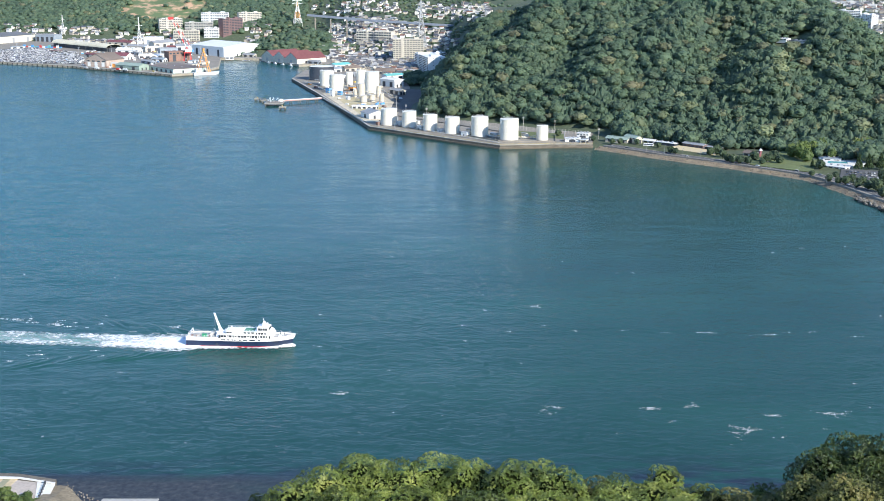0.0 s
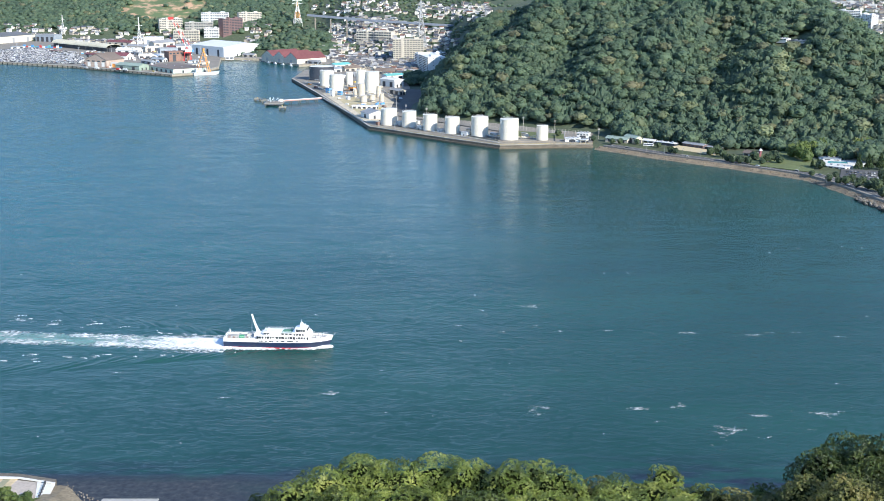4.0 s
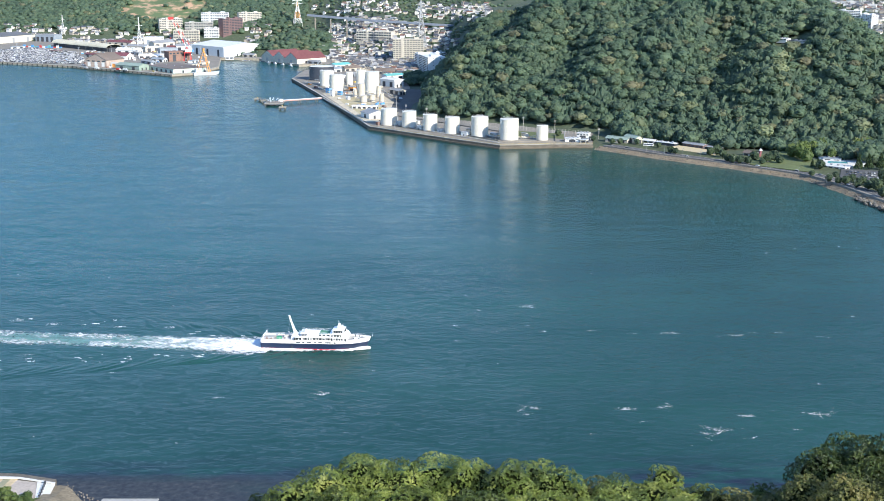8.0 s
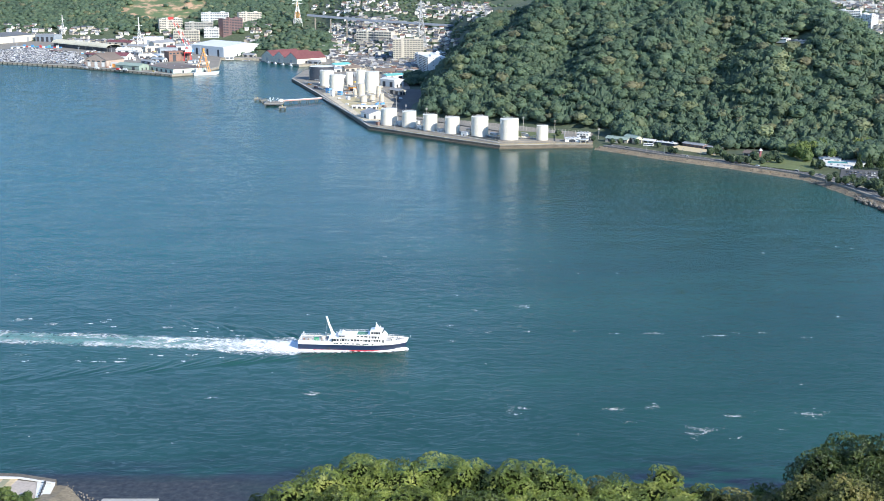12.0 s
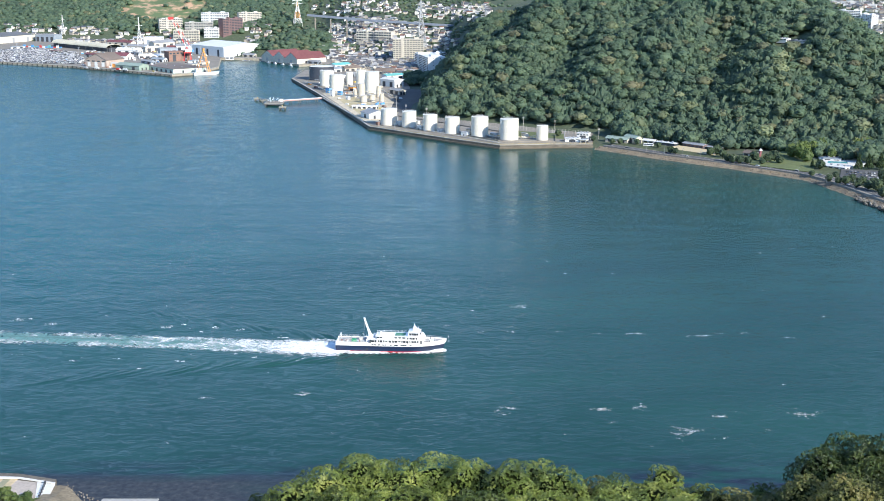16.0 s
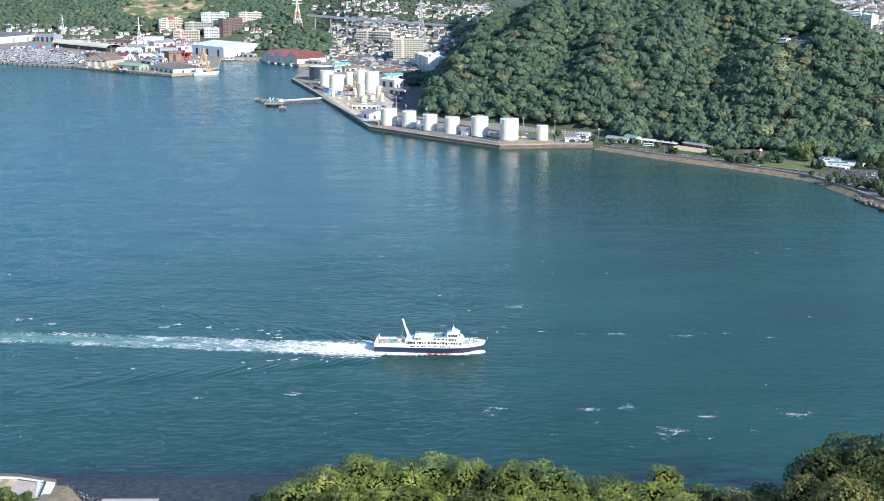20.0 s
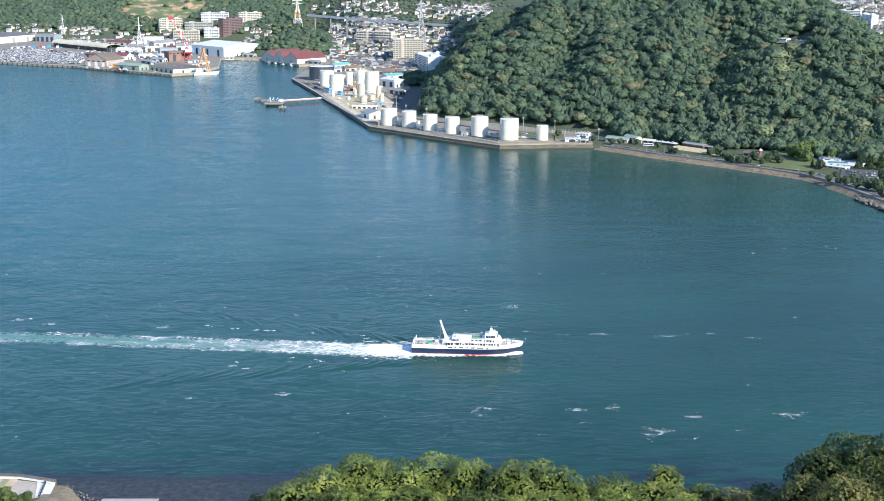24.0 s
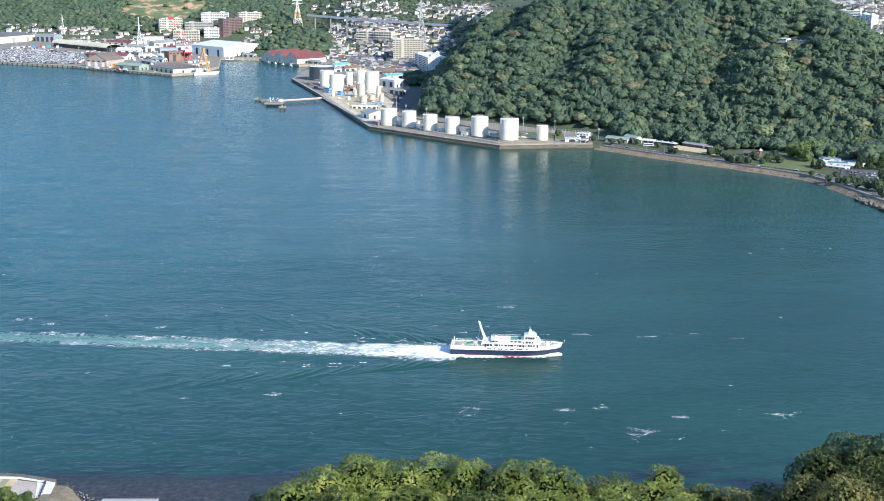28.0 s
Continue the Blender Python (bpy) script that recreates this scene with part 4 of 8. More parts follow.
# ---- motorway on piers ----
# dark blue-grey: the shade on the viaduct's side is put into its colour
M_VIAD = mat("shaded_girder_paint", (0.17, 0.20, 0.25), 0.7, grain=0.5, stain=0.05, vary=0.15)
road = thing("motorway_viaduct", pose(0, 0, 0), "grey concrete motorway viaduct on tall piers", "viaduct")
deck = [Vector(p) for p in ((-290, 2919, 75.5), (-222.8, 2910, 70.5), (-149.7, 2900, 65), (-59, 2890, 59.6), (19.2, 2880, 55.4), (108.9, 2870, 50.1), (210, 2860, 44.8))]
for a, b in zip(deck, deck[1:]):
    side = Vector((0, 5.5, 0))
    part("deck", Kit().loft([[a - side, a + side, a + side - Vector((0, 0, 3.2)), a - side - Vector((0, 0, 3.2))], [b - side, b + side, b + side - Vector((0, 0, 3.2)), b - side - Vector((0, 0, 3.2))]]), M_VIAD, road)
    for s in (-1, 1):
        q = side * s
        part("parapet", Kit().loft([[a + q, a + q * 0.94, a + q * 0.94 + Vector((0, 0, 1.1)), a + q + Vector((0, 0, 1.1))], [b + q, b + q * 0.94, b + q * 0.94 + Vector((0, 0, 1.1)), b + q + Vector((0, 0, 1.1))]]), M_VIAD, road)
    part("carriageway", Kit().add([a - side * 0.9 + Vector((0, 0, 0.03)), b - side * 0.9 + Vector((0, 0, 0.03)), b + side * 0.9 + Vector((0, 0, 0.03)), a + side * 0.9 + Vector((0, 0, 0.03))], [(0, 1, 2, 3)]), M_ASPH, road)
    for k in (0.25, 0.75):
        p = a.lerp(b, k)
        part("pier", Kit().box(p.x - 1.3, p.x + 1.3, p.y - 3, p.y + 3, ground_z(p.x, p.y) - 3, p.z - 3.0, 0.2), M_CONC, road)


# small buildings that fill the port
frng = np.random.default_rng(61)
SMALL = [(M_WHITE, M_ROOFW), (M_FLAT, M_ROOFG), (M_WHITE, M_ROOFG), (M_FLAT, M_BROWNR), (M_BLUEG, M_ROOFG), (M_WHITE, M_BLUEG), (M_FLAT2, M_ROOFR)]
for spec in [(-701.2, 2899.7, 4, -34.9, 28.2, 12, 6.1), (-703.9, 3017.2, 4, -30.7, 33.9, 12, 8.8), (-715.7, 3125.7, 4, 0, 20.9, 12, 7.9), (-694.1, 3182.9, 4, 0, 29.3, 12, 9.3), (-636.6, 3070.5, 4, 0, 23.1, 12, 7.7), (-579.3, 2836.5, 4, 0, 19, 12, 8.3), (-571.6, 2932.3, 4, 0, 19.6, 10, 7.4)] + [
             (-631.6, 2732.2, 4, -36.7, 23.9, 10, 5.7), (-644.5, 2689.7, 4, -30.5, 27.2, 12, 4.5), (-567.1, 2532.2, 4, -45.2, 34.5, 10, 5.3), (-556, 2569.8, 4, -25.6, 29.2, 12, 5.4), (-529.7, 2883.6, 4, 0, 20.5, 10, 6.1), (-714.4, 2689.7, 4, -41, 42.1, 12, 5.6), (-682.8, 2689.7, 4, -35.8, 23.6, 10, 5.6)] + [
             (-926.8, 2899.7, 4, 33.9, 29, 8, 3.7), (-817.5, 2805.9, 4, -33.3, 27.5, 8, 3.5), (-471.5, 2532.2, 4, 71.6, 26.3, 8, 4.3), (-398.9, 2689.7, 4, -29.4, 28.1, 10, 4.5), (-424, 2635.1, 4, 0, 15.4, 6, 3.3), (-253.8, 2532.2, 4, -28.9, 25.5, 10, 4.3), (-234.1, 2635.1, 4, 0, 22.1, 12, 5.5)] + [
             (-156.2, 2265.8, 4, 48.3, 26.9, 12, 3.8), (-76.1, 2152.3, 4, 0, 14.5, 10, 5.5), (-79.6, 2009.2, 4, -55.5, 28.3, 12, 5.9), (-126.3, 2207.6, 4, 33.4, 17.3, 10, 4.7), (-220.9, 2348.3, 4, 47.2, 29.3, 10, 3)]:
    wall, roof = SMALL[int(frng.integers(len(SMALL)))]
    roofed("shed", spec, "small port shed with plain sheet walls", wall, roof, "gable" if frng.uniform() < 0.6 else "flat", 0.2, 2, windows=2, category="shed", group="small port sheds")
for p, h in [((-885.6, 2805.9), 18), ((-815.5, 2746.6), 18), ((-733.1, 2717.9), 16), ((-667.1, 2717.9), 18), ((-599.2, 2608.6), 22), ((-588.8, 2836.5), 26), ((-585.7, 2582.6), 20), ((-482.2, 2689.7), 20), ((-376.1, 2608.6), 14), ((-301.6, 2532.2), 14), ((-468.6, 2460), 14)]:
    t = thing("floodlight_mast", pose(*p, 4), "slim grey floodlight mast in the port", "lamp post", "floodlight masts")
    part("pole", Kit().cyl(0, 0, 0, h, 0.45, 0.25, 8), M_GREYM, t)
    part("lamp_bar", Kit().box(-2, 2, -0.4, 0.4, h, h + 0.9, 0.1), M_GREYM, t)
for p, rz, ln in [((-334, 2591), -56, 12), ((-318, 2568), -56, 9), ((-301, 2543), -56, 16), ((-283, 2517), -56, 12)]:
    t = thing("small_boat", pose(*p, 0, 0, 0, rz), "small white harbour boat moored at the quay", "boat", "boats in the basin")
    k = ln / 12
    part("hull", Kit().loft([[(-6 * k, -1.5, -0.6), (3.5 * k, -1.5, -0.6), (6 * k, 0, -0.4), (3.5 * k, 1.5, -0.6), (-6 * k, 1.5, -0.6)], [(-6.2 * k, -1.9, 1.2), (3.8 * k, -1.9, 1.3), (7 * k, 0, 1.8), (3.8 * k, 1.9, 1.3), (-6.2 * k, 1.9, 1.2)]]), M_WHITE, t)
    part("cabin", Kit().box(-3 * k, 1 * k, -1.2, 1.2, 1.2, 3.2, 0.2), M_WHITE, t)
    part("cabin_window", Kit().box(-2.8 * k, 0.8 * k, -1.23, 1.23, 2.2, 2.8), M_GLASS, t)
    part("mast", Kit().cyl(-1 * k, 0, 3.2, 5.5, 0.08, 0.05, 6), M_GREYM, t)


# goods, vans and containers that stand about in the port and the oil depot
grng = np.random.default_rng(83)
GOODS = [M_WHITE, M_GREYM, M_BLUE, M_ROOFR, M_BROWN, M_FLAT2, M_DARK, M_YELL, M_TEAL]


def van(x, y, z, rz):
    t = thing("van", pose(x, y, z, 0, 0, rz), "white delivery van parked in the port", "van", "vans in the port")
    part("body", Kit().box(-2.6, 1.6, -0.95, 0.95, 0.5, 2.4, 0.12), M_WHITE, t)
    part("bonnet", Kit().loft([[(1.6, -0.9, 0.5), (1.6, 0.9, 0.5), (1.6, 0.9, 2.2), (1.6, -0.9, 2.2)], [(2.7, -0.85, 0.5), (2.7, 0.85, 0.5), (2.7, 0.85, 1.2), (2.7, -0.85, 1.2)]]), M_WHITE, t)
    part("side_windows", Kit().box(0.2, 1.5, -0.98, 0.98, 1.5, 2.1), M_GLASS, t)
    for wx in (-1.7, 1.7):
        for s in (-1, 1):
            part("wheel", CAR_WHEEL, None, t).matrix_basis = pose(wx, s * 0.85, 0.4, 90, 0, 0)


CAR_WHEEL = Kit().cyl(0, 0, -0.12, 0.12, 0.36, n=8).mesh("wheel", M_TYRE)
for outline, count in ((([(-740, 2530), (-690, 2505), (-480, 2330), (-445, 2360), (-430, 2460), (-470, 2700), (-520, 2900), (-760, 2960)]), 120), (QUAY_NORTH[:5], 22), ([(-225, 2230), (-150, 1900), (-75, 1700), (-50, 1760), (-70, 2200)], 34)):
    xs, ys = [p[0] for p in outline], [p[1] for p in outline]
    put = 0
    while put < count:
        x, y = grng.uniform(min(xs), max(xs)), grng.uniform(min(ys), max(ys))
        if not inside(outline, np.array([x]), np.array([y]))[0] or built_over(x, y) or any((x - p[0]) ** 2 + (y - p[1]) ** 2 < (p[2] + 4) ** 2 for p in DEPOT_TANKS):
            continue
        put += 1
        kind, rz, paint = grng.uniform(), float(grng.choice([-30, 60, -48, 42])) + grng.uniform(-6, 6), GOODS[int(grng.integers(len(GOODS)))]
        if kind < 0.3:
            van(x, y, 4.0, rz)
        elif kind < 0.65:
            t = thing("container", pose(x, y, 4.0, 0, 0, rz), "steel container standing on the quay", "container", "containers in the port")
            part("box", Kit().box(-3.0, 3.0, -1.2, 1.2, 0.12, 2.6, 0.05), paint, t)
            part("door", Kit().box(3.0, 3.08, -1.1, 1.1, 0.25, 2.5), M_GREYM, t)
            part("skid", Kit().box(-2.9, 2.9, -1.0, 1.0, 0, 0.12), M_DARK, t)
        else:
            t = thing("goods_stack", pose(x, y, 4.0, 0, 0, rz), "stack of crates and steel parts on the quay", "goods", "goods on the quays")
            for i in range(3):
                part("crate", Kit().box(-4 + 2.8 * i, -1.6 + 2.8 * i, -1.2, 1.2 + grng.uniform(0, 1.2), 0, grng.uniform(1.0, 2.8), 0.08), paint if i else M_BROWN, t)


# ---- houses ----
def house_kind(w, d, h, hip, seed):
    t = thing("house", pose(0, 0, -500), "small plastered house with a tiled roof", "house", "houses of the town")
    part("wall", Kit().house_body(0, w, 0, d, -3, h, h + d * 0.24, "x"), M_HWALL, t)
    part("roof", Kit().gable(0, w, 0, d, h, h + d * 0.26, 0.7, 0.3, "x"), M_HROOF, t)
    for i in range(2):
        part("window", Kit().box(w * (0.2 + 0.4 * i), w * (0.2 + 0.4 * i) + 1.9, -0.1, 0.1, h - 2.2, h - 0.8), M_GLASS, t)
    if hip:
        part("porch", Kit().box(w * 0.2, w * 0.7, -2.2, 0, -3, h * 0.45, 0.1), M_HWALL, t)
        part("porch_roof", Kit().box(w * 0.16, w * 0.74, -2.6, 0.1, h * 0.45, h * 0.45 + 0.3, 0.08), M_HROOF, t)
    return t


KINDS = [house_kind(9, 7, 5.6, True, 1), house_kind(11, 8, 5.8, False, 2), house_kind(8, 7, 3.4, False, 3), house_kind(13, 9, 6.0, True, 4), house_kind(7.5, 6.5, 6.2, False, 5)]
hrng = np.random.default_rng(21)
HOUSES = []
for outline, step, chance in [([(-1037.4, 3170.5), (-956.8, 3165.8), (-764.9, 3134.6), (-729, 3011.2), (-895.8, 3134.6), (-1030.8, 3147.9)], 13, 0.7), ([(-1050.6, 3215.1), (-777.7, 3193.1), (-762.2, 3152.5), (-903.9, 3165.8), (-1038.7, 3175.1)], 12.5, 0.75), ([(-476.2, 3228.4), (-406.4, 3206.4), (-355, 2758.4), (-458.4, 3134.6)], 12.5, 0.7), ([(-772.8, 3170.5), (-600, 3165.8), (-585.4, 3085), (-746.6, 3085)], 13.5, 0.6), ([(-740, 3080), (-590, 3075), (-470, 3030), (-462, 2985), (-560, 2965), (-700, 3050)], 16, 0.6)] + [
                              ([(-262.2, 3110.4), (-95.8, 2730.7), (-90, 2557.4), (-51.5, 2507.2), (-48.1, 2338.3), (-90, 2276.8), (-194.4, 2518.8), (-226, 2714)], 12.2, 0.9), ([(-340.6, 3360.5), (-111.4, 3193.3), (-62.4, 3061.7), (-184.5, 3078.2), (-307.7, 3303.4)], 14, 0.6)] + [
                              ([(-67.2, 3304.2), (114.1, 3193.3), (83.7, 2453), (19.8, 2978.4), (-61.9, 3036.8)], 15, 0.5), ([(-59.1, 2894.7), (19.2, 2877.4), (27.5, 2529.9), (-25.8, 2566.4), (-34.9, 2608.7)], 14, 0.6), ([(-256, 3168.2), (-53.2, 2903.3), (-53.1, 2764.5), (-95.8, 2730.7), (-233.2, 3037)], 13, 0.7)] + [
                              ([(940.9, 3313.3), (1051.9, 3232), (996.4, 3054.7), (932.9, 3134.7)], 11.5, 0.9), ([(940.5, 3009.5), (988.4, 3029.2), (901.1, 2753.4), (884.9, 2786.8)], 12, 0.8), ([(-261, 3163), (-188, 2967), (-181.4, 2820.1), (-224.6, 2772.1)], 12.5, 0.75), ([(-238.1, 2723.3), (-209.3, 2718), (-196.3, 2543.4), (-221.7, 2592.7)], 13, 0.6)]:
    xs, ys = [p[0] for p in outline], [p[1] for p in outline]
    gx, gy = np.meshgrid(np.arange(min(xs), max(xs), step), np.arange(min(ys), max(ys), step * 1.15))
    gx = gx.ravel() + hrng.uniform(-2.5, 2.5, gx.size)
    gy = gy.ravel() + hrng.uniform(-2.5, 2.5, gy.size)
    ok = inside(outline, gx, gy) & (hrng.uniform(size=gx.size) < chance)
    for x, y in zip(gx[ok], gy[ok]):
        HOUSES.append((x, y))
REST = []
if len(HOUSES) > 260:
    pick = hrng.permutation(len(HOUSES))
    REST = [HOUSES[i] for i in pick[260:]]
    HOUSES = [HOUSES[i] for i in pick[:260]]
for x, y in HOUSES:
    k = KINDS[int(hrng.integers(len(KINDS)))]
    copy_thing(k, pose(x, y, ground_z(x, y) + 0.3, 0, 0, float(hrng.choice([-30, -15, 60, 75, 0, 10]) + hrng.uniform(-8, 8))))
# the rest of the town, too many to count
def town(places, seed):
    rng = np.random.default_rng(seed)
    walls, roofs = Kit(), Kit()
    for x, y in places:
        w, d, h, a = rng.uniform(7, 13), rng.uniform(6, 9), rng.uniform(3.2, 6.5), radians(rng.choice([-30, -15, 60, 75, 0]) + rng.uniform(-8, 8))
        z = ground_z(x, y)
        for kit, make in ((walls, lambda k: k.house_body(0, w, 0, d, -3, h, h + d * 0.24, "x")), (roofs, lambda k: k.gable(0, w, 0, d, h, h + d * 0.26, 0.7, 0.3, "x"))):
            n = len(kit.v)
            make(kit)
            kit.v[n:] = [(x + p * math.cos(a) - q * math.sin(a), y + p * math.sin(a) + q * math.cos(a), z + r) for p, q, r in kit.v[n:]]
    me = Kit().add(walls.v, walls.f).add(roofs.v, roofs.f).mesh("town_houses", M_HWALLS)
    me.materials.append(M_HROOFS)
    me.polygons.foreach_set("material_index", [0] * len(walls.f) + [1] * len(roofs.f))
    tagged(new("town_houses", me), "dense small plastered houses with tiled roofs", "houses", kind="stuff")


M_HWALLS = palette("town_plaster", [(0.70, 0.67, 0.60), (0.76, 0.75, 0.72), (0.55, 0.50, 0.42), (0.80, 0.79, 0.77), (0.42, 0.38, 0.33), (0.66, 0.60, 0.50)], 0.85, "Island")
M_HROOFS = palette("town_roof_tiles", [(0.11, 0.11, 0.12), (0.30, 0.30, 0.30), (0.22, 0.12, 0.09), (0.09, 0.10, 0.12), (0.50, 0.48, 0.45), (0.14, 0.13, 0.13), (0.20, 0.18, 0.16), (0.40, 0.40, 0.40)], 0.6, "Island")
town(REST, 23)
for k in KINDS:
    for o in list(k.children_recursive) + [k]:
        bpy.data.objects.remove(o)

# ---- cars ----
CAR_BODY = Kit().loft([[(-2.2, s * 0.8, 0.35) for s in (-1, 1)] + [(-2.2, 0.8, 0.95), (-2.2, -0.8, 0.95)], [(-1.9, -0.85, 0.3), (-1.9, 0.85, 0.3), (-1.9, 0.85, 1.02), (-1.9, -0.85, 1.02)],
                       [(1.5, -0.85, 0.3), (1.5, 0.85, 0.3), (1.5, 0.85, 0.95), (1.5, -0.85, 0.95)], [(2.25, -0.75, 0.4), (2.25, 0.75, 0.4), (2.25, 0.75, 0.75), (2.25, -0.75, 0.75)]]).mesh("body", M_CAR)
CAR_ROOF = Kit().box(-1.5, 0.55, -0.62, 0.62, 1.42, 1.5, 0.03).mesh("roof", M_CAR)
CAR_GLASS = Kit().loft([[(-1.95, -0.78, 1.0), (1.2, -0.78, 0.96), (1.2, 0.78, 0.96), (-1.95, 0.78, 1.0)], [(-1.55, -0.64, 1.43), (0.6, -0.64, 1.43), (0.6, 0.64, 1.43), (-1.55, 0.64, 1.43)]]).mesh("windows", M_GLASS)


def car(x, y, z, rz, label="parked car", group="parked cars"):
    t = thing("car", pose(x, y, z, 0, 0, rz), label, "car", group)
    for name, me in (("body", CAR_BODY), ("roof", CAR_ROOF), ("windows", CAR_GLASS)):
        part(name, me, None, t)
    for wx in (-1.35, 1.4):
        for s in (-1, 1):
            part("wheel", CAR_WHEEL, None, t).matrix_basis = pose(wx, s * 0.75, 0.33, 90, 0, 0)


LOT = [(-954.4, 2836.5), (-888, 2932.3), (-762.3, 2805.9), (-693.2, 2608.6), (-680.6, 2519.9), (-768.8, 2532.2), (-870.5, 2582.6)]
crng = np.random.default_rng(31)
a = radians(-32)
tagged(new("car_lot", Kit().slab(LOT, 3.9, 4.03).mesh("car_lot", M_ASPH)), "dark asphalt lot for export cars", "car lot", kind="structure")
us, vs = np.meshgrid(np.arange(-330, 330, 3.1), np.arange(-330, 330, 7.5))
cx, cy = sum(p[0] for p in LOT) / len(LOT), sum(p[1] for p in LOT) / len(LOT)
lx, ly = cx + us.ravel() * math.cos(a) - vs.ravel() * math.sin(a), cy + us.ravel() * math.sin(a) + vs.ravel() * math.cos(a)
ok = inside(LOT, lx, ly) & (crng.uniform(size=lx.size) < 0.72)
lx, ly = lx[ok], ly[ok]
order = np.argsort(ly)
for i in order[:120]:
    car(lx[i], ly[i], 4.03, 58 + crng.uniform(-2, 2), "new car parked in a dense export lot on the quay", "cars in the export lot")
rest = Kit()
for i in order[120:]:
    b = radians(58)
    n = len(rest.v)
    rest.box(-2.2, 2.2, -0.85, 0.85, 0.3, 1.0).box(-1.6, 0.9, -0.7, 0.7, 1.0, 1.48)
    rest.v[n:] = [(lx[i] + px * math.cos(b) - py * math.sin(b), ly[i] + px * math.sin(b) + py * math.cos(b), 4.03 + pz) for px, py, pz in rest.v[n:]]
cars_rest = new("export_car_rows", rest.mesh("export_car_rows", M_CARS))
tagged(cars_rest, "dense rows of new cars awaiting shipment", "car", kind="stuff")
for i in range(24):
    p = Vector((-383.3, 2582.6)).lerp(Vector((-277.7, 2507.7)), i / 24)
    if crng.uniform() < 0.6:
        car(p.x, p.y + crng.uniform(4, 14), 4.0, crng.uniform(0, 180), "car parked on the inner wharf", "cars on the wharf")
boxes = thing("container_stack", pose(*(-869.6, 2932.3), 4, 0, 0, -20), "low stack of red, blue and white containers", "container")
for i in range(14):
    part("container", Kit().box(i * 7.2 - 50, i * 7.2 - 44, -1.3, 1.3, 0, 2.7 if i % 3 else 5.4, 0.05), (M_BLUE, M_RED, M_WHITE, M_BLUE, M_TEAL)[i % 5], boxes)


# ---- oil depot ----
M_IVORY = mat("ivory_tank_paint", (0.56, 0.51, 0.42), 0.5, grain=0.3, stain=0.08, vary=0.12, relief=0.05)
M_DTANK = mat("dark_grey_tank_paint", (0.055, 0.065, 0.085), 0.5, grain=0.3, stain=0.06, vary=0.12)
big = oil_tank(*(-198.6, 2217.1), 20.51, 22.38, label="wide dark grey oil tank with a pale roof", paint=M_DTANK)
for o in big.children:
    if o.name.split(".")[0] == "roof":
        o.data.materials[0] = M_TANK
for p, r, h in [((-181.8, 2116.9), 11.14, 24.06), ((-160.8, 2041.2), 10.75, 24.94), ((-124.4, 2065.8), 7.83, 29.58), ((-104.6, 2001.4), 10.97, 32.9),
                ((-147.3, 2134.4), 5.39, 19.76)]:
    oil_tank(*p, r, h, label="tall white steel silo of the oil depot")
for p, r, h in [((-117.9, 1955.6), 5.36, 19.79), ((-92.4, 1955.6), 3.71, 16.5), ((-110.9, 1890.6), 4.79, 9.58), ((-99.3, 1897.6), 4.81, 9.61),
                ((-85.7, 1897.6), 3.2, 11.21), ((-127, 1955.6), 2.47, 11.55)]:
    oil_tank(*p, r, h, label="small ivory steel process tank", paint=M_IVORY)
roofed("shed", (-105.4, 1730.3, 4, -66.6, 31.5, 24.1, 6.6), "white shed with a grey-green roof at the oil depot", M_WHITE, M_ROOFG, "gable", 0.15, 1, category="shed")
roofed("shed", (-194.3, 2436.8, 4, 40.6, 35.7, 16, 5.2), "shed with a bright teal roof", M_WHITE, M_TEAL, "gable", 0.15, 2, category="shed")
roofed("shed", (-163, 2152.3, 4, 50.2, 23.6, 12, 11.9), "white block at the oil depot", M_WHITE, M_ROOFW, "flat", doors=1, windows=3, category="shed")
roofed("shed", (-122.8, 1816.7, 4, -10.8, 34.7, 7, 3.9), "white pipe gallery at the oil depot", M_WHITE, M_ROOFW, "flat", doors=5, category="pipe gallery")
roofed("shed", (-97.1, 2116.9, 4, -48.3, 34.7, 18, 11.6), "white depot building with a blue-white roof", M_WHITE, M_ROOFW, "gable", 0.12, 2, category="shed")
roofed("shed", (-91.8, 2226.7, 4, 33.3, 35.3, 16, 5.7), "white shed with a teal roof near the headland", M_WHITE, M_TEAL, "gable", 0.12, 2, category="shed")
roofed("shed", (-136, 2246.1, 4, 37.7, 32.2, 16, 5.7), "grey-roofed shed beside the depot", M_FLAT, M_ROOFG, "gable", 0.2, 3, category="shed")
roofed("shed", (-113.4, 2327.1, 4, 0, 31.3, 16, 4.9), "brown-roofed shed beside the depot", M_FLAT, M_BROWNR, "gable", 0.2, 3, category="shed")
roofed("shed", (-171.2, 2369.8, 4, 39.6, 34.5, 16, 5), "brown-roofed shed beside the depot", M_FLAT, M_BROWNR, "gable", 0.2, 3, category="shed")
roofed("shed", (-196.3, 2348.3, 4, 28.1, 22.7, 12, 6), "blue-roofed shed beside the depot", M_WHITE, M_BLUEG, "gable", 0.2, 2, category="shed")


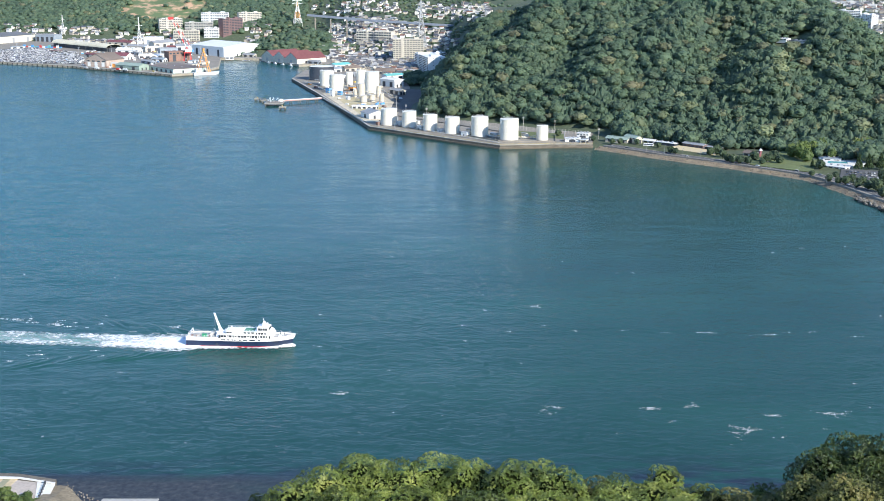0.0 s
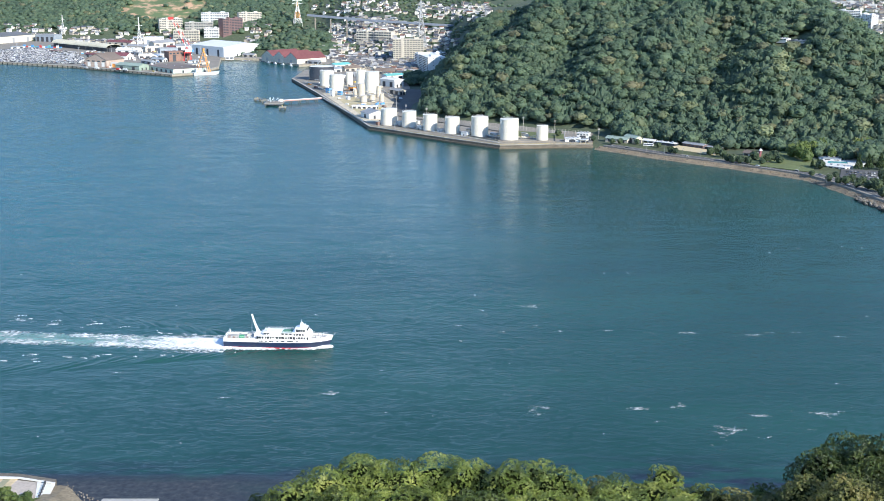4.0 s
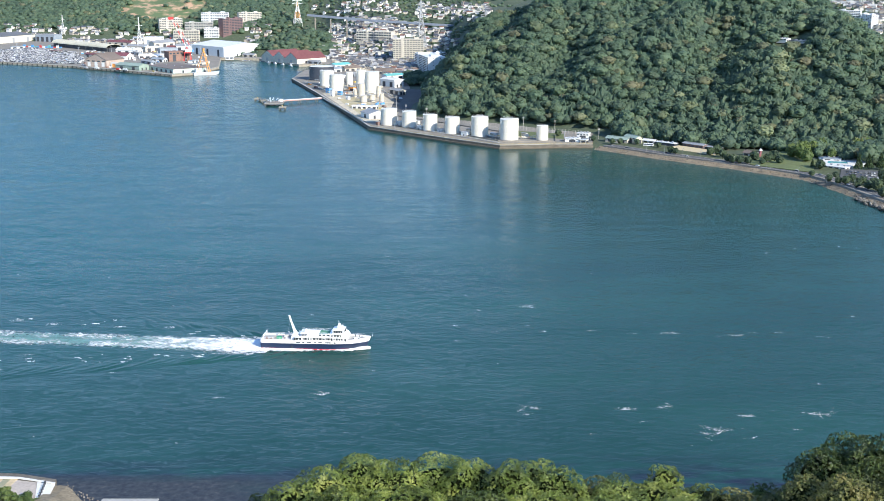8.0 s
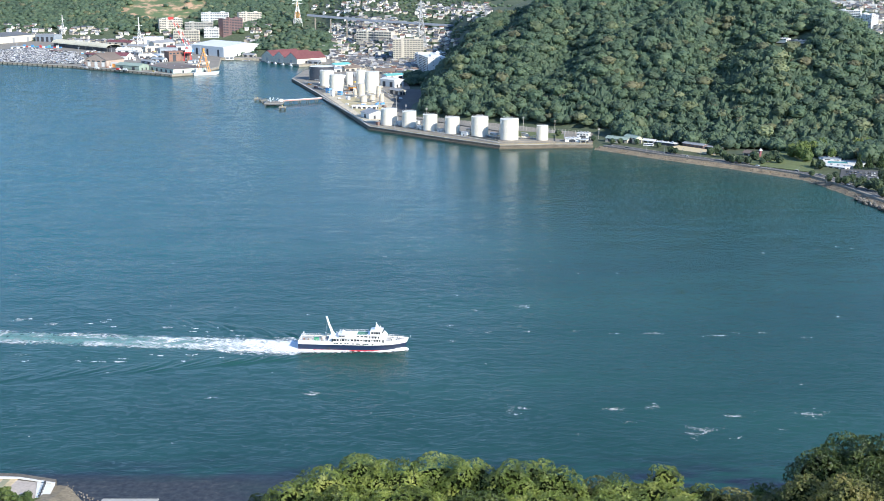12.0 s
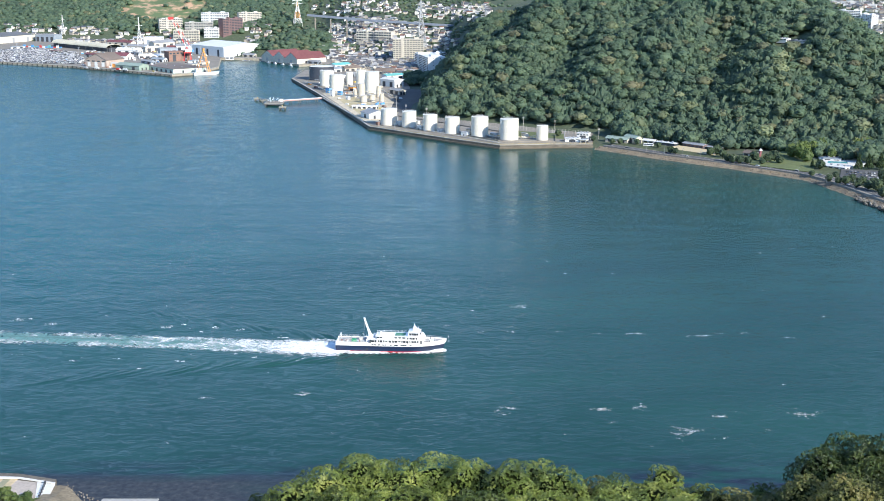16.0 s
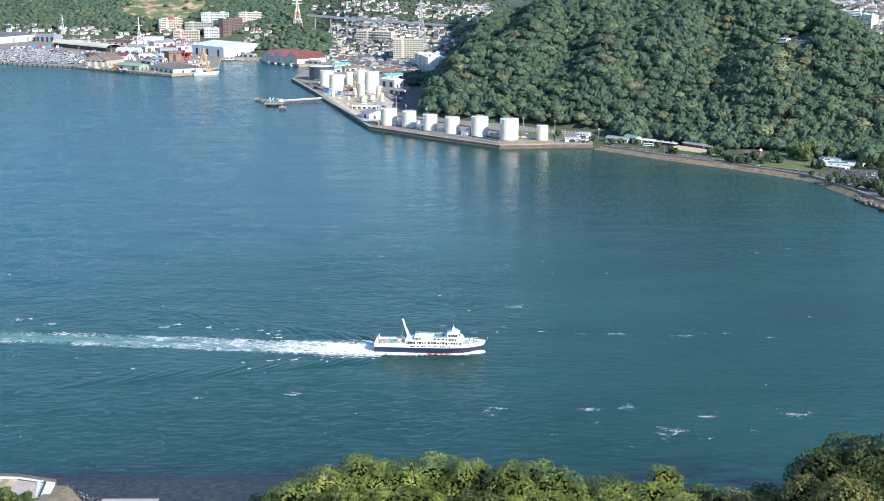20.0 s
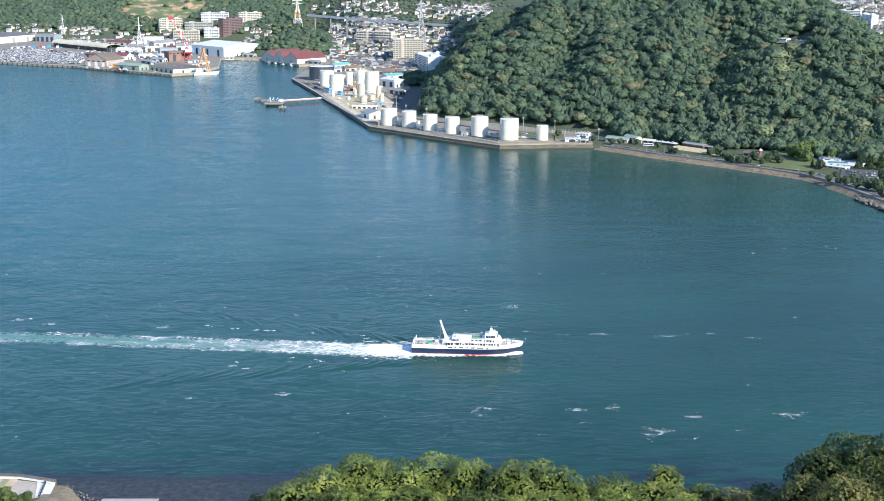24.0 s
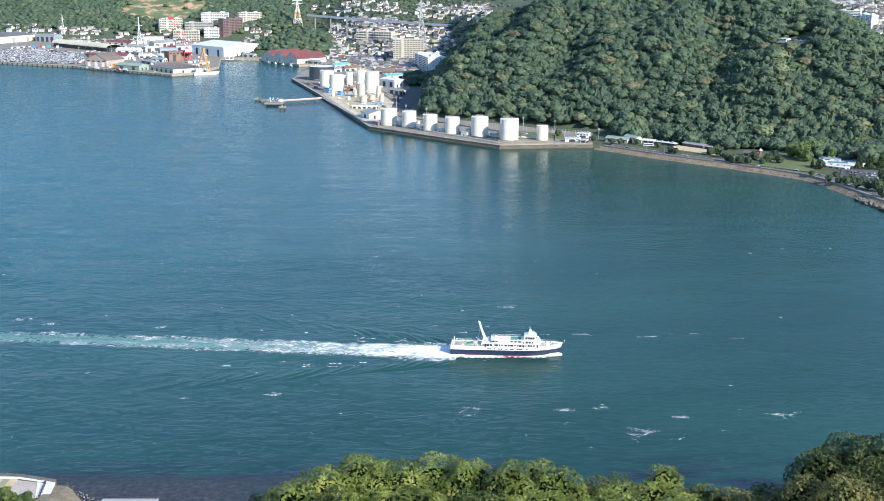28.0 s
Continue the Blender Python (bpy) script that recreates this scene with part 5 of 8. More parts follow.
def pipe_rack(a, b, z, n, label):
    """Pipes side by side on low trestles."""
    a, b = Vector((*a, 4)), Vector((*b, 4))
    d = (b - a).normalized()
    s = Vector((-d.y, d.x, 0))
    t = thing("pipe_rack", pose(0, 0, 0), label, "pipes", "pipe racks of the depot")
    for i in range(n):
        o = s * (i - n / 2) * 0.8 + Vector((0, 0, z))
        part("pipe", Kit().bar(a + o, b + o, 0.5, 8), (M_GREYM, M_WHITE, M_YELL)[i % 3], t)
    k = max(3, int((b - a).length / 9))
    for i in range(k + 1):
        p = a.lerp(b, i / k)
        part("trestle", Kit().bar(p - s * n * 0.45, p - s * n * 0.45 + Vector((0, 0, z)), 0.3).bar(p + s * n * 0.45, p + s * n * 0.45 + Vector((0, 0, z)), 0.3).bar(p - s * n * 0.5 + Vector((0, 0, z - 0.3)), p + s * n * 0.5 + Vector((0, 0, z - 0.3)), 0.3), M_GREYM, t)


pipe_rack((-81.9, 1667.9), (63.8, 1486.7), 1.2, 4, "grey pipes on trestles along the quay edge")
pipe_rack((-55.1, 1667.9), (65.3, 1522.6), 2.0, 3, "pipes on trestles between the oil tanks")
pipe_rack((90.5, 1522.6), (108, 1531.8), 2.5, 3, "short pipe run between two oil tanks")
pipe_rack((-173.6, 1940.8), (-98.8, 1678.9), 1.2, 4, "pipes along the depot's western quay")
pipe_rack((-222.8, 2170.4), (-167.9, 2001.4), 3.0, 3, "rusty pipe bridge beside the dark tank")
pipe_rack((-152.9, 1970.6), (-108.9, 1926.2), 4.0, 4, "high pipe rack between silos")
pipe_rack((-205, 2165), (-150, 2090), 6.0, 3, "high pale pipe bridge between silos")
pipe_rack((-140, 1985), (-92, 1985), 5.0, 4, "pipe rack behind the process tanks")
pipe_rack((-122, 1925), (-84, 1870), 3.0, 4, "pipes on trestles beside the process tanks")
pipe_rack((-95, 2045), (-70, 1930), 4.0, 3, "pipe rack along the depot's inner road")
for n, (p, w, d, h, m) in enumerate([((-52.8, 1641), 8, 5, 5, M_WHITE), ((-26.5, 1604.6), 7, 5, 4, M_WHITE), ((-1.3, 1579.6), 8, 4, 3.5, M_WHITE), ((27, 1550.6), 9, 5, 4, M_WHITE), ((60.4, 1545.9), 9, 4, 3.5, M_WHITE), ((32.6, 1569.8), 6, 5, 5, M_FLAT)] + [
                                     ((-79.3, 1641), 4, 3, 4.5, M_BROWN), ((-161.2, 1970.6), 5, 5, 9, M_WHITE), ((-170.9, 2017.1), 8, 5, 7, M_BLUE), ((-151.5, 1985.9), 7, 4, 6, M_BLUE), ((-135.7, 1926.2), 6, 4, 4, M_WHITE), ((-210.2, 2134.4), 6, 4, 3, M_ORANGE)] + [
                                     ((-196.4, 2082.6), 5, 4, 4, M_BROWN), ((-59.9, 1684.5), 6, 4, 4, M_WHITE), ((-30.8, 1651.7), 6, 4, 4, M_WHITE), ((96.1, 1550.6), 7, 4, 3, M_FLAT), ((-138.3, 2065.8), 10, 7, 4, M_ORANGE), ((-145.1, 2001.4), 8, 6, 3, M_BROWN)]):
    t = thing("pump_house", pose(*p, 4, 0, 0, -40), "small plant hut among the oil tanks", "hut", "plant huts of the depot")
    part("wall", Kit().box(-w / 2, w / 2, -d / 2, d / 2, 0, h, 0.1), m, t)
    part("roof", Kit().box(-w / 2 - 0.3, w / 2 + 0.3, -d / 2 - 0.3, d / 2 + 0.3, h, h + 0.25, 0.05), M_ROOFW if m is M_WHITE else M_ROOFG, t)
    part("door", Kit().box(-0.6, 0.6, -d / 2 - 0.06, -d / 2 + 0.06, 0, 2.1), M_DARK, t)

patch_specs = [("yard_floor", [(-178.8, 2001.4), (-94.7, 1667.9), (-60.5, 1701.4), (-55.7, 1829.7), (-104.4, 2065.8), (-168, 2170.4)], 4.018, (0.60, 0.52, 0.38), "pale dusty concrete floor of the oil depot"), ("depot_yard", [(-149.5, 1926.2), (-106.5, 1748.2), (-90.3, 1842.9), (-128.7, 1955.6)], 4.03, (0.52, 0.44, 0.26), "sandy yard inside the oil depot"), ("bund", [(-148.5, 2049.3), (-132.6, 2017.1), (-125.3, 2065.8), (-141.4, 2099.6)], 4.04, (0.45, 0.24, 0.12), "rust-brown bare yard between silos"),
               ("bund", [(-73.2, 1662.5), (64.4, 1500), (65.9, 1536.5), (-67.9, 1707.1)], 4.03, (0.20, 0.20, 0.17), "dull grey bunded floor under the tanks"), ("grass_strip", [(63.2, 1550.6), (139.7, 1522.6), (143.4, 1565), (71.9, 1599.6)], 4.03, (0.13, 0.16, 0.06), "strip of grass behind the tanks")]
for name, pts, z, c, label in patch_specs:
    tagged(new(name, Kit().slab(pts, z - 0.2, z).mesh(name, mat(name + "_ground", c, 0.95, grain=0.5, stain=0.06, vary=0.25))), label, name.replace("_", " "), kind="structure")
# loading lances on the quay edge
for p in [(-56.8, 1594.5), (-25.9, 1565), (2, 1536.5), (30.8, 1508.9), (138.7, 1504.4), (-77.4, 1630.4)]:
    t = thing("lamp_mast", pose(*p, 4), "slim grey lighting mast on the quay", "lamp post", "lamp posts")
    part("pole", Kit().cyl(0, 0, 0, 11, 0.22, 0.12, 8), M_GREYM, t)
    part("lamp_head", Kit().box(-1.2, 1.2, -0.3, 0.3, 10.8, 11.3, 0.1), M_GREYM, t)
for p, h in [((-61.3, 1791.2), 22), ((-47, 1736.2), 16), ((-19.6, 1718.7), 14), ((98.3, 1609.7), 16), ((133.2, 1569.8), 18), ((180.3, 1527.2), 14)]:
    t = thing("utility_pole", pose(*p, 3), "tall concrete utility pole behind the tanks", "utility pole", "utility poles")
    part("pole", Kit().cyl(0, 0, 0, h, 0.3, 0.18, 8), M_FLAT2, t)
    part("crossarm", Kit().box(-1.6, 1.6, -0.12, 0.12, h - 1.6, h - 1.3).box(-1.3, 1.3, -0.12, 0.12, h - 3, h - 2.7), M_FLAT2, t)

tagged(new("depot_earth", Kit().slab([(-152, 2036), (-126, 2026), (-112, 2090), (-140, 2112)], 3.7, 4.05).mesh("depot_earth", M_EARTH)), "bare orange earth among the depot tanks", "earth", kind="structure")
# pumps and pipes between the quay tanks
TANKS = [(-65.6, 1646.3), (-40, 1625.2), (-14.2, 1594.5), (12, 1569.8), (44, 1545.9), (76.7, 1518), (114.4, 1513.5)]
for n, (a, b) in enumerate(zip(TANKS, TANKS[1:])):
    a, b = Vector((*a, 0)), Vector((*b, 0))
    m, d = (a + b) / 2, (b - a).normalized()
    side = Vector((-d.y, d.x, 0))
    t = thing("pipe_manifold", pose(m.x + side.x * 9, m.y + side.y * 9, 4.0, 0, 0, math.degrees(math.atan2(d.y, d.x))), "white pump house with a manifold of white pipes between oil tanks", "pipes", "manifolds between the tanks")
    part("pump_house", Kit().box(-3.5, 2.5, 2.0, 6.0, 0, 3.2 + 0.6 * (n % 3), 0.12), M_WHITE, t)
    part("roof", Kit().box(-3.8, 2.8, 1.7, 6.3, 3.2 + 0.6 * (n % 3), 3.5 + 0.6 * (n % 3), 0.05), M_FLAT, t)
    for i in range(3):
        part("pipe", Kit().bar((-9, -2.5 + 1.4 * i, 1.0 + 0.5 * i), (9, -2.5 + 1.4 * i, 1.0 + 0.5 * i), 0.55, 8), M_WHITE, t)
        part("riser", Kit().bar((-5 + 4 * i, -2.5 + 1.4 * i, 0), (-5 + 4 * i, -2.5 + 1.4 * i, 2.6), 0.5, 8), M_IVORY, t)
        part("support", Kit().box(-7 + 6 * i, -6.6 + 6 * i, -3.0, 1.2, 0, 1.0), M_GREYM, t)
    part("valve_wheel", Kit().cyl(3.5, -2.5, 1.6, 1.8, 0.6, n=10), M_RED, t)
    part("walkway", Kit().bar((-10, -4.6, 2.4), (10, -4.6, 2.4), 0.5), M_YELL, t)

# low bund walls round the tanks
for a, b in [((-79.9, 1684.5), (63.9, 1504.4)), ((-57.1, 1730.3), (71, 1579.6)), ((-52.8, 1641), (-49.3, 1712.9)), ((-27.3, 1609.7), (-22.8, 1684.5)), ((-0.7, 1574.7), (5.6, 1651.7)), ((28.8, 1541.1), (35.7, 1620)), ((60.3, 1508.9), (68.6, 1584.6)),
             ((67.4, 1495.5), (127.7, 1495.5)), ((127.7, 1495.5), (132.3, 1550.6))]:
    a, b = Vector((*a, 4)), Vector((*b, 4))
    s = Vector((-(b - a).y, (b - a).x, 0)).normalized() * 0.2
    u = Vector((0, 0, 1.3))
    tagged(new("bund_wall", Kit().loft([[a - s, a + s, a + s + u, a - s + u], [b - s, b + s, b + s + u, b - s + u]]).mesh("bund_wall", M_CONC)), "low grey concrete bund wall round oil tanks", "wall", "bund walls", "structure")
# fence along the foot of the headland
fence = thing("mesh_fence", pose(0, 0, 0), "tall grey mesh fence between depot and woods", "fence")
fpts = [Vector((*p, 3.5)) for p in ((-20.2, 1707.1), (32, 1641), (78.9, 1604.6), (130.9, 1574.7), (175.1, 1550.6))]
for a, b in zip(fpts, fpts[1:]):
    n = int((b - a).length / 4)
    for i in range(n):
        p = a.lerp(b, i / n)
        part("post", Kit().box(p.x - 0.15, p.x + 0.15, p.y - 0.15, p.y + 0.15, 2.5, 9.0), M_FLAT2, fence)
    for z in (4.5, 6.5, 8.8):
        part("rail", Kit().bar(a + Vector((0, 0, z - 3.5)), b + Vector((0, 0, z - 3.5)), 0.12), M_FLAT2, fence)

# jetty
M_PINKB = mat("faded_red_paint", (0.62, 0.30, 0.27), 0.7, grain=0.6, vary=0.2)
jetty = thing("jetty", pose(0, 0, 0), "oil jetty with a red and white pipe bridge on piles", "jetty")
ja, jb = Vector((*(-232.8, 1902), 3.5)), Vector((*(-175, 1937.9), 3.5))
jd = (jb - ja).normalized()
js = Vector((-jd.y, jd.x, 0))
part("walkway", Kit().loft([[ja - js * 2.5, ja + js * 2.5, ja + js * 2.5 + Vector((0, 0, 0.8)), ja - js * 2.5 + Vector((0, 0, 0.8))], [jb - js * 2.5, jb + js * 2.5, jb + js * 2.5 + Vector((0, 0, 0.8)), jb - js * 2.5 + Vector((0, 0, 0.8))]]), M_CONC, jetty)
for i in range(3):
    o = js * (i - 1) * 1.2 + Vector((0, 0, 1.7))
    part("pipe", Kit().bar(ja + o, jb + o, 0.9, 8), (M_WHITE, M_WHITE, M_WHITE)[i], jetty)
part("side_beam", Kit().loft([[ja - js * 2.7 + Vector((0, 0, z)) for z in (0.6, 1.9)] + [ja - js * 2.5 + Vector((0, 0, z)) for z in (1.9, 0.6)], [jb - js * 2.7 + Vector((0, 0, z)) for z in (0.6, 1.9)] + [jb - js * 2.5 + Vector((0, 0, z)) for z in (1.9, 0.6)]]), M_PINKB, jetty, "faded red side beam")
for i in range(5):
    p = ja.lerp(jb, (i + 0.4) / 5)
    part("pile", Kit().cyl(p.x - 1.5, p.y, -7, 3.6, 0.6, n=10).cyl(p.x + 1.5, p.y, -7, 3.6, 0.6, n=10), M_WALLC, jetty)
hx, hy = (-236, 1895)
part("loading_platform", Kit().box(hx - 14, hx + 12, hy - 22, hy + 12, 3.0, 4.2, 0.2), M_CONC, jetty)
for dx, dy in ((-12, -20), (10, -20), (-12, 10), (10, 10), (-1, -5)):
    part("pile", Kit().cyl(hx + dx, hy + dy, -7, 3.2, 0.9, n=10), M_WALLC, jetty)
for dx in (-7, -2, 4):
    part("loading_arm", Kit().bar((hx + dx, hy - 4, 4.2), (hx + dx, hy - 4, 11), 0.6, 8).bar((hx + dx, hy - 4, 11), (hx + dx - 2, hy - 14, 7), 0.5, 8), M_WHITE, jetty)
part("platform_hut", Kit().box(hx + 5, hx + 10, hy + 3, hy + 8, 4.2, 7.5, 0.1), M_WHITE, jetty)
for p, lab in [((-267.9, 1942.4), "dolphin"), ((-219.8, 1838.2), "dolphin"), ((-254.5, 1920.6), "dolphin")]:
    t = thing("mooring_dolphin", pose(*p, 0), "concrete mooring dolphin on dark piles", "mooring dolphin", "mooring dolphins")
    part("cap", Kit().box(-5, 5, -5, 5, 2.4, 4.2, 0.3), M_CONC, t)
    for sx in (-3.5, 3.5):
        for sy in (-3.5, 3.5):
            part("pile", Kit().cyl(sx, sy, -7, 2.5, 0.7, n=8), M_WALLC, t)
    part("bollard", Kit().cyl(0, 0, 4.2, 5.8, 0.5, 0.6, 8), M_YELL, t)
catwalk = thing("catwalk", pose(0, 0, 0), "narrow steel catwalk to the mooring dolphins", "catwalk")
part("walkway", Kit().bar((*(-266.1, 1940.8), 4.4), (*(-241.9, 1897.6), 4.4), 1.4), M_GREYM, catwalk)


# dark asphalt-coloured sheet in place of the shadow at the headland's foot
tagged(new("depot_yard", Kit().slab([(-70, 1800), (-50, 1760), (-30, 1800), (-32, 2060), (-64, 2075)], 3.6, 4.06).mesh("depot_yard", M_ASPH)), "dark sheet standing in for the headland's shadow on the ground", "yard", kind="structure")


# ---- eastern shore: revetment, road, park ----
SHORE = [Vector((x, y)) for x, y in FAR[18:25]]


def along_shore(offset, step):
    """Places along the eastern shore, that far inland."""
    out = []
    for a, b in zip(SHORE, SHORE[1:]):
        n = max(1, int((b - a).length / step))
        for i in range(n):
            out.append(a.lerp(b, i / n))
    out.append(SHORE[-1])
    smooth = []
    for i, p in enumerate(out):
        lo, hi = max(0, i - 3), min(len(out), i + 4)
        smooth.append(sum((q for q in out[lo:hi]), Vector((0, 0))) / (hi - lo))
    res = []
    for i, p in enumerate(smooth):
        d = (smooth[min(i + 1, len(smooth) - 1)] - smooth[max(i - 1, 0)]).normalized()
        res.append(p + Vector((-d.y, d.x)) * offset)
    return res


def ribbon(name, profile, material, label, category="", step=6.0, rough=0.0):
    """A strip along the shore whose cross section is given as (inland, height)."""
    rows = [along_shore(o, step) for o, _ in profile]
    k, n = Kit(), len(rows[0])
    srng = np.random.default_rng(3)
    for r, (o, z) in zip(rows, profile):
        k.v += [(p.x + srng.normal() * rough, p.y + srng.normal() * rough, z + srng.normal() * rough * 0.35) for p in r]
    for j in range(len(rows) - 1):
        for i in range(n - 1):
            k.f.append((j * n + i, j * n + i + 1, (j + 1) * n + i + 1, (j + 1) * n + i))
    return tagged(new(name, k.mesh(name, material)), label, category or name.replace("_", " "), kind="structure")


M_VERGE = mat("verge_grass", (0.085, 0.105, 0.045), 0.95, grain=0.4, stain=0.05, vary=0.4)
ribbon("shore_slope", [(-4, -1.6), (-1.5, -0.5), (0, 0.15), (1.5, 0.7), (3.5, 1.5), (5.5, 2.2), (7.5, 2.9), (8.2, 3.1)], M_GRAVEL, "brown pebble and rubble foreshore", "shore", 3.0, 0.35)
ribbon("seawall", [(8.0, 2.6), (8.3, 4.6), (9.1, 4.6), (9.3, 4.0)], M_CONC, "grey concrete parapet of the seawall", "seawall")
ribbon("promenade", [(9.3, 4.0), (13.2, 4.05)], M_CONC, "pale concrete seaside path", "path")
ribbon("road", [(13.2, 4.05), (13.3, 3.9), (22.0, 3.9), (22.1, 4.08)], M_ASPH, "asphalt coast road", "road")
ribbon("pavement", [(22.1, 4.08), (24.2, 4.08), (24.4, 3.6)], M_CONC, "concrete pavement beside the coast road", "pavement")
ribbon("verge", [(24.3, 3.9), (40, 4.0), (62, 4.3), (75, 3.0)], M_VERGE, "patchy grass between road and woods", "grass", 6.0, 0.1)
line = Kit()
mid = along_shore(17.6, 5.0)
for i in range(0, len(mid) - 1, 2):
    a, b = Vector((*mid[i], 3.93)), Vector((*mid[i + 1], 3.93))
    s = Vector((-(b - a).y, (b - a).x, 0)).normalized() * 0.12
    line.add([a - s, b - s, b + s, a + s], [(0, 1, 2, 3)])
tagged(new("road_marking", line.mesh("road_marking", M_WHITE)), "white dashed centre line of the coast road", "road marking", kind="structure")

# rubble on the foreshore and the rock pile at its end
brng = np.random.default_rng(17)


def rock(rng, r):
    bm = bmesh.new()
    bmesh.ops.create_icosphere(bm, subdivisions=1, radius=r)
    for v in bm.verts:
        v.co = Vector((v.co.x * rng.uniform(0.75, 1.25), v.co.y * rng.uniform(0.75, 1.25), v.co.z * rng.uniform(0.5, 0.95)))
    v, f = np.array([v.co[:] for v in bm.verts]), np.array([[q.index for q in g.verts] for g in bm.faces])
    bm.free()
    return v, f


M_ROCK = palette("shore_rock", [(0.27, 0.215, 0.15), (0.18, 0.15, 0.115), (0.34, 0.28, 0.20), (0.11, 0.095, 0.08), (0.29, 0.23, 0.165)], 0.9, "Island")
M_ROCK2 = palette("breakwater_rock", [(0.20, 0.18, 0.155), (0.15, 0.14, 0.12), (0.26, 0.24, 0.20), (0.11, 0.105, 0.095)], 0.9)
vs, fs, n = [], [], 0
for o in (0.2, 1.6, 3.2, 4.8, 6.6):
    for p in along_shore(o, 2.6):
        if brng.uniform() < 0.75:
            v, f = rock(brng, brng.uniform(0.35, 0.8))
            vs.append(v + np.array([p.x + brng.normal() * 0.8, p.y + brng.normal() * 0.8, 0.1 + o * 0.4]))
            fs.append(f + n)
            n += len(v)
tagged(new("shore_rubble", big_mesh("shore_rubble", np.concatenate(vs), np.concatenate(fs), M_ROCK)), "brown and grey rubble stones on the foreshore", "rocks", kind="stuff")
ROCKS = []
for i in range(5):
    v, f = rock(brng, 1.0)
    ROCKS.append(big_mesh("boulder", v, f, M_ROCK2))
ra, rb = Vector((368.5, 1167.2)), Vector((379.9, 1095.7))
for i in range(90):
    p = ra.lerp(rb, brng.uniform()) + Vector((brng.normal() * 1.5, brng.normal() * 3.5))
    ob = new("boulder", ROCKS[i % 5])
    s = brng.uniform(1.0, 2.2)
    ob.matrix_world = pose(p.x, p.y, brng.uniform(0.3, 2.2), brng.uniform(0, 90), brng.uniform(0, 90), brng.uniform(0, 360)) @ Matrix.Scale(s, 4)
    tagged(ob, "pale breakwater boulder in a heap on the shore", "boulder", "boulders of the breakwater")

# buildings along the road
roofed("cottage", (138.9, 1500, 4, -15.5, 16.8, 8, 3.9), "small white cottage with a flat white roof", M_WHITE, M_ROOFW, "flat", doors=1, windows=3, category="cottage")
roofed("cottage", (153.6, 1513.5, 4, -19.3, 13.9, 9, 7.8), "two-storey white house with dark windows", M_WHITE, M_ROOFW, "flat", doors=1, windows=4, category="house")
roofed("cottage", (155.2, 1491.1, 4, -33.7, 7.9, 5, 3.8), "little ivory hut by the road", M_FLAT, M_ROOFW, "flat", doors=1, category="hut")
roofed("restaurant", (185.4, 1504.4, 4, -38.9, 28.2, 10, 3.9), "low building with a green sheet roof", M_FLAT, M_GREENR, "gable", 0.2, 2, windows=4, category="restaurant")
roofed("restaurant", (205.9, 1500, 4, -58.6, 20.7, 9, 6.4), "two-storey cream building with a green roof", M_CREAM, M_GREENR, "gable", 0.22, 1, windows=3, category="restaurant")
roofed("shed", (237.5, 1478, 4, -42.9, 25.1, 7, 3.2), "dark shed with a pale roof by the road", M_DARK, M_ROOFW, "flat", doors=3, category="shed")
roofed("shed", (266, 1465.1, 4, -48.8, 27.9, 8, 3.8), "long reddish-brown shed with a grey roof", M_BRICK, M_ROOFG, "gable", 0.12, 5, category="shed")
roofed("shed", (286.5, 1448.3, 4, -52.4, 20.8, 6, 2.5), "low brown shed with a grey roof", M_BROWN, M_ROOFG, "gable", 0.12, 3, category="shed")
roofed("shed", (226.2, 1495.5, 4, -37.7, 14.4, 6, 2.6), "white kiosk beside the road", M_WHITE, M_ROOFW, "gable", 0.2, 2, category="kiosk")
roofed("pool_house", (380.3, 1322.4, 4, -42.8, 25.3, 16, 1.7), "white pool house with pale roofs", M_WHITE, M_ROOFW, "flat", doors=4, windows=8, category="pool house")
roofed("pool_house", (393.5, 1365.7, 4, -24.3, 18, 14, 2.1), "pale blue pool hall", M_WHITE, M_BLUEG, "flat", doors=2, category="pool house")
roofed("pool_house", (451.4, 1411.7, 4, 12.6, 36.6, 14, 4.3), "low hall with a teal roof", M_WHITE, M_TEAL, "gable", 0.12, 4, category="pool house")
roofed("pavilion", (318.3, 1399.9, 4, -47.8, 15.6, 8, 3), "dark-roofed wooden park pavilion", M_FLAT2, M_BROWNR, "gable", 0.3, 2, category="pavilion")


def patch(name, pts, z, material, label):
    return tagged(new(name, Kit().slab(pts, z - 2.0, z).mesh(name, material)), label, name.replace("_", " "), kind="structure")


M_SAND = mat("pale_sand", (0.55, 0.45, 0.27), 0.95, grain=0.6, stain=0.06, vary=0.12)
patch("sports_ground", [(249.4, 1444.1), (289, 1396), (293.7, 1431.8), (258.1, 1473.7)], 4.55, M_SAND, "pale yellow sand playing ground")
patch("lawn", [(311.3, 1336.5), (361, 1288.3), (386.8, 1358.3), (369.4, 1427.7), (330.6, 1396)], 4.6, M_GRASS, "sunlit park lawn")
patch("car_park", [(377.2, 1249.6), (410.7, 1237.2), (433.6, 1295), (395.5, 1308.6)], 4.62, M_ASPH, "asphalt car park by the pool")
M_POOL = mat("turquoise_pool_water", (0.13, 0.40, 0.43), 0.15, grain=0.5, stain=0.1, vary=0.12, relief=0.1)
patch("pool_deck", [(386, 1338), (430, 1330), (452, 1398), (398, 1407)], 4.75, mat("white_pool_deck", (0.66, 0.65, 0.61), 0.8, grain=0.6, stain=0.1, vary=0.12), "white concrete deck round open-air pools")
patch("pool_water", [(392, 1344), (412, 1340), (414, 1352), (396, 1357)], 4.80, M_POOL, "turquoise water of an open-air pool")
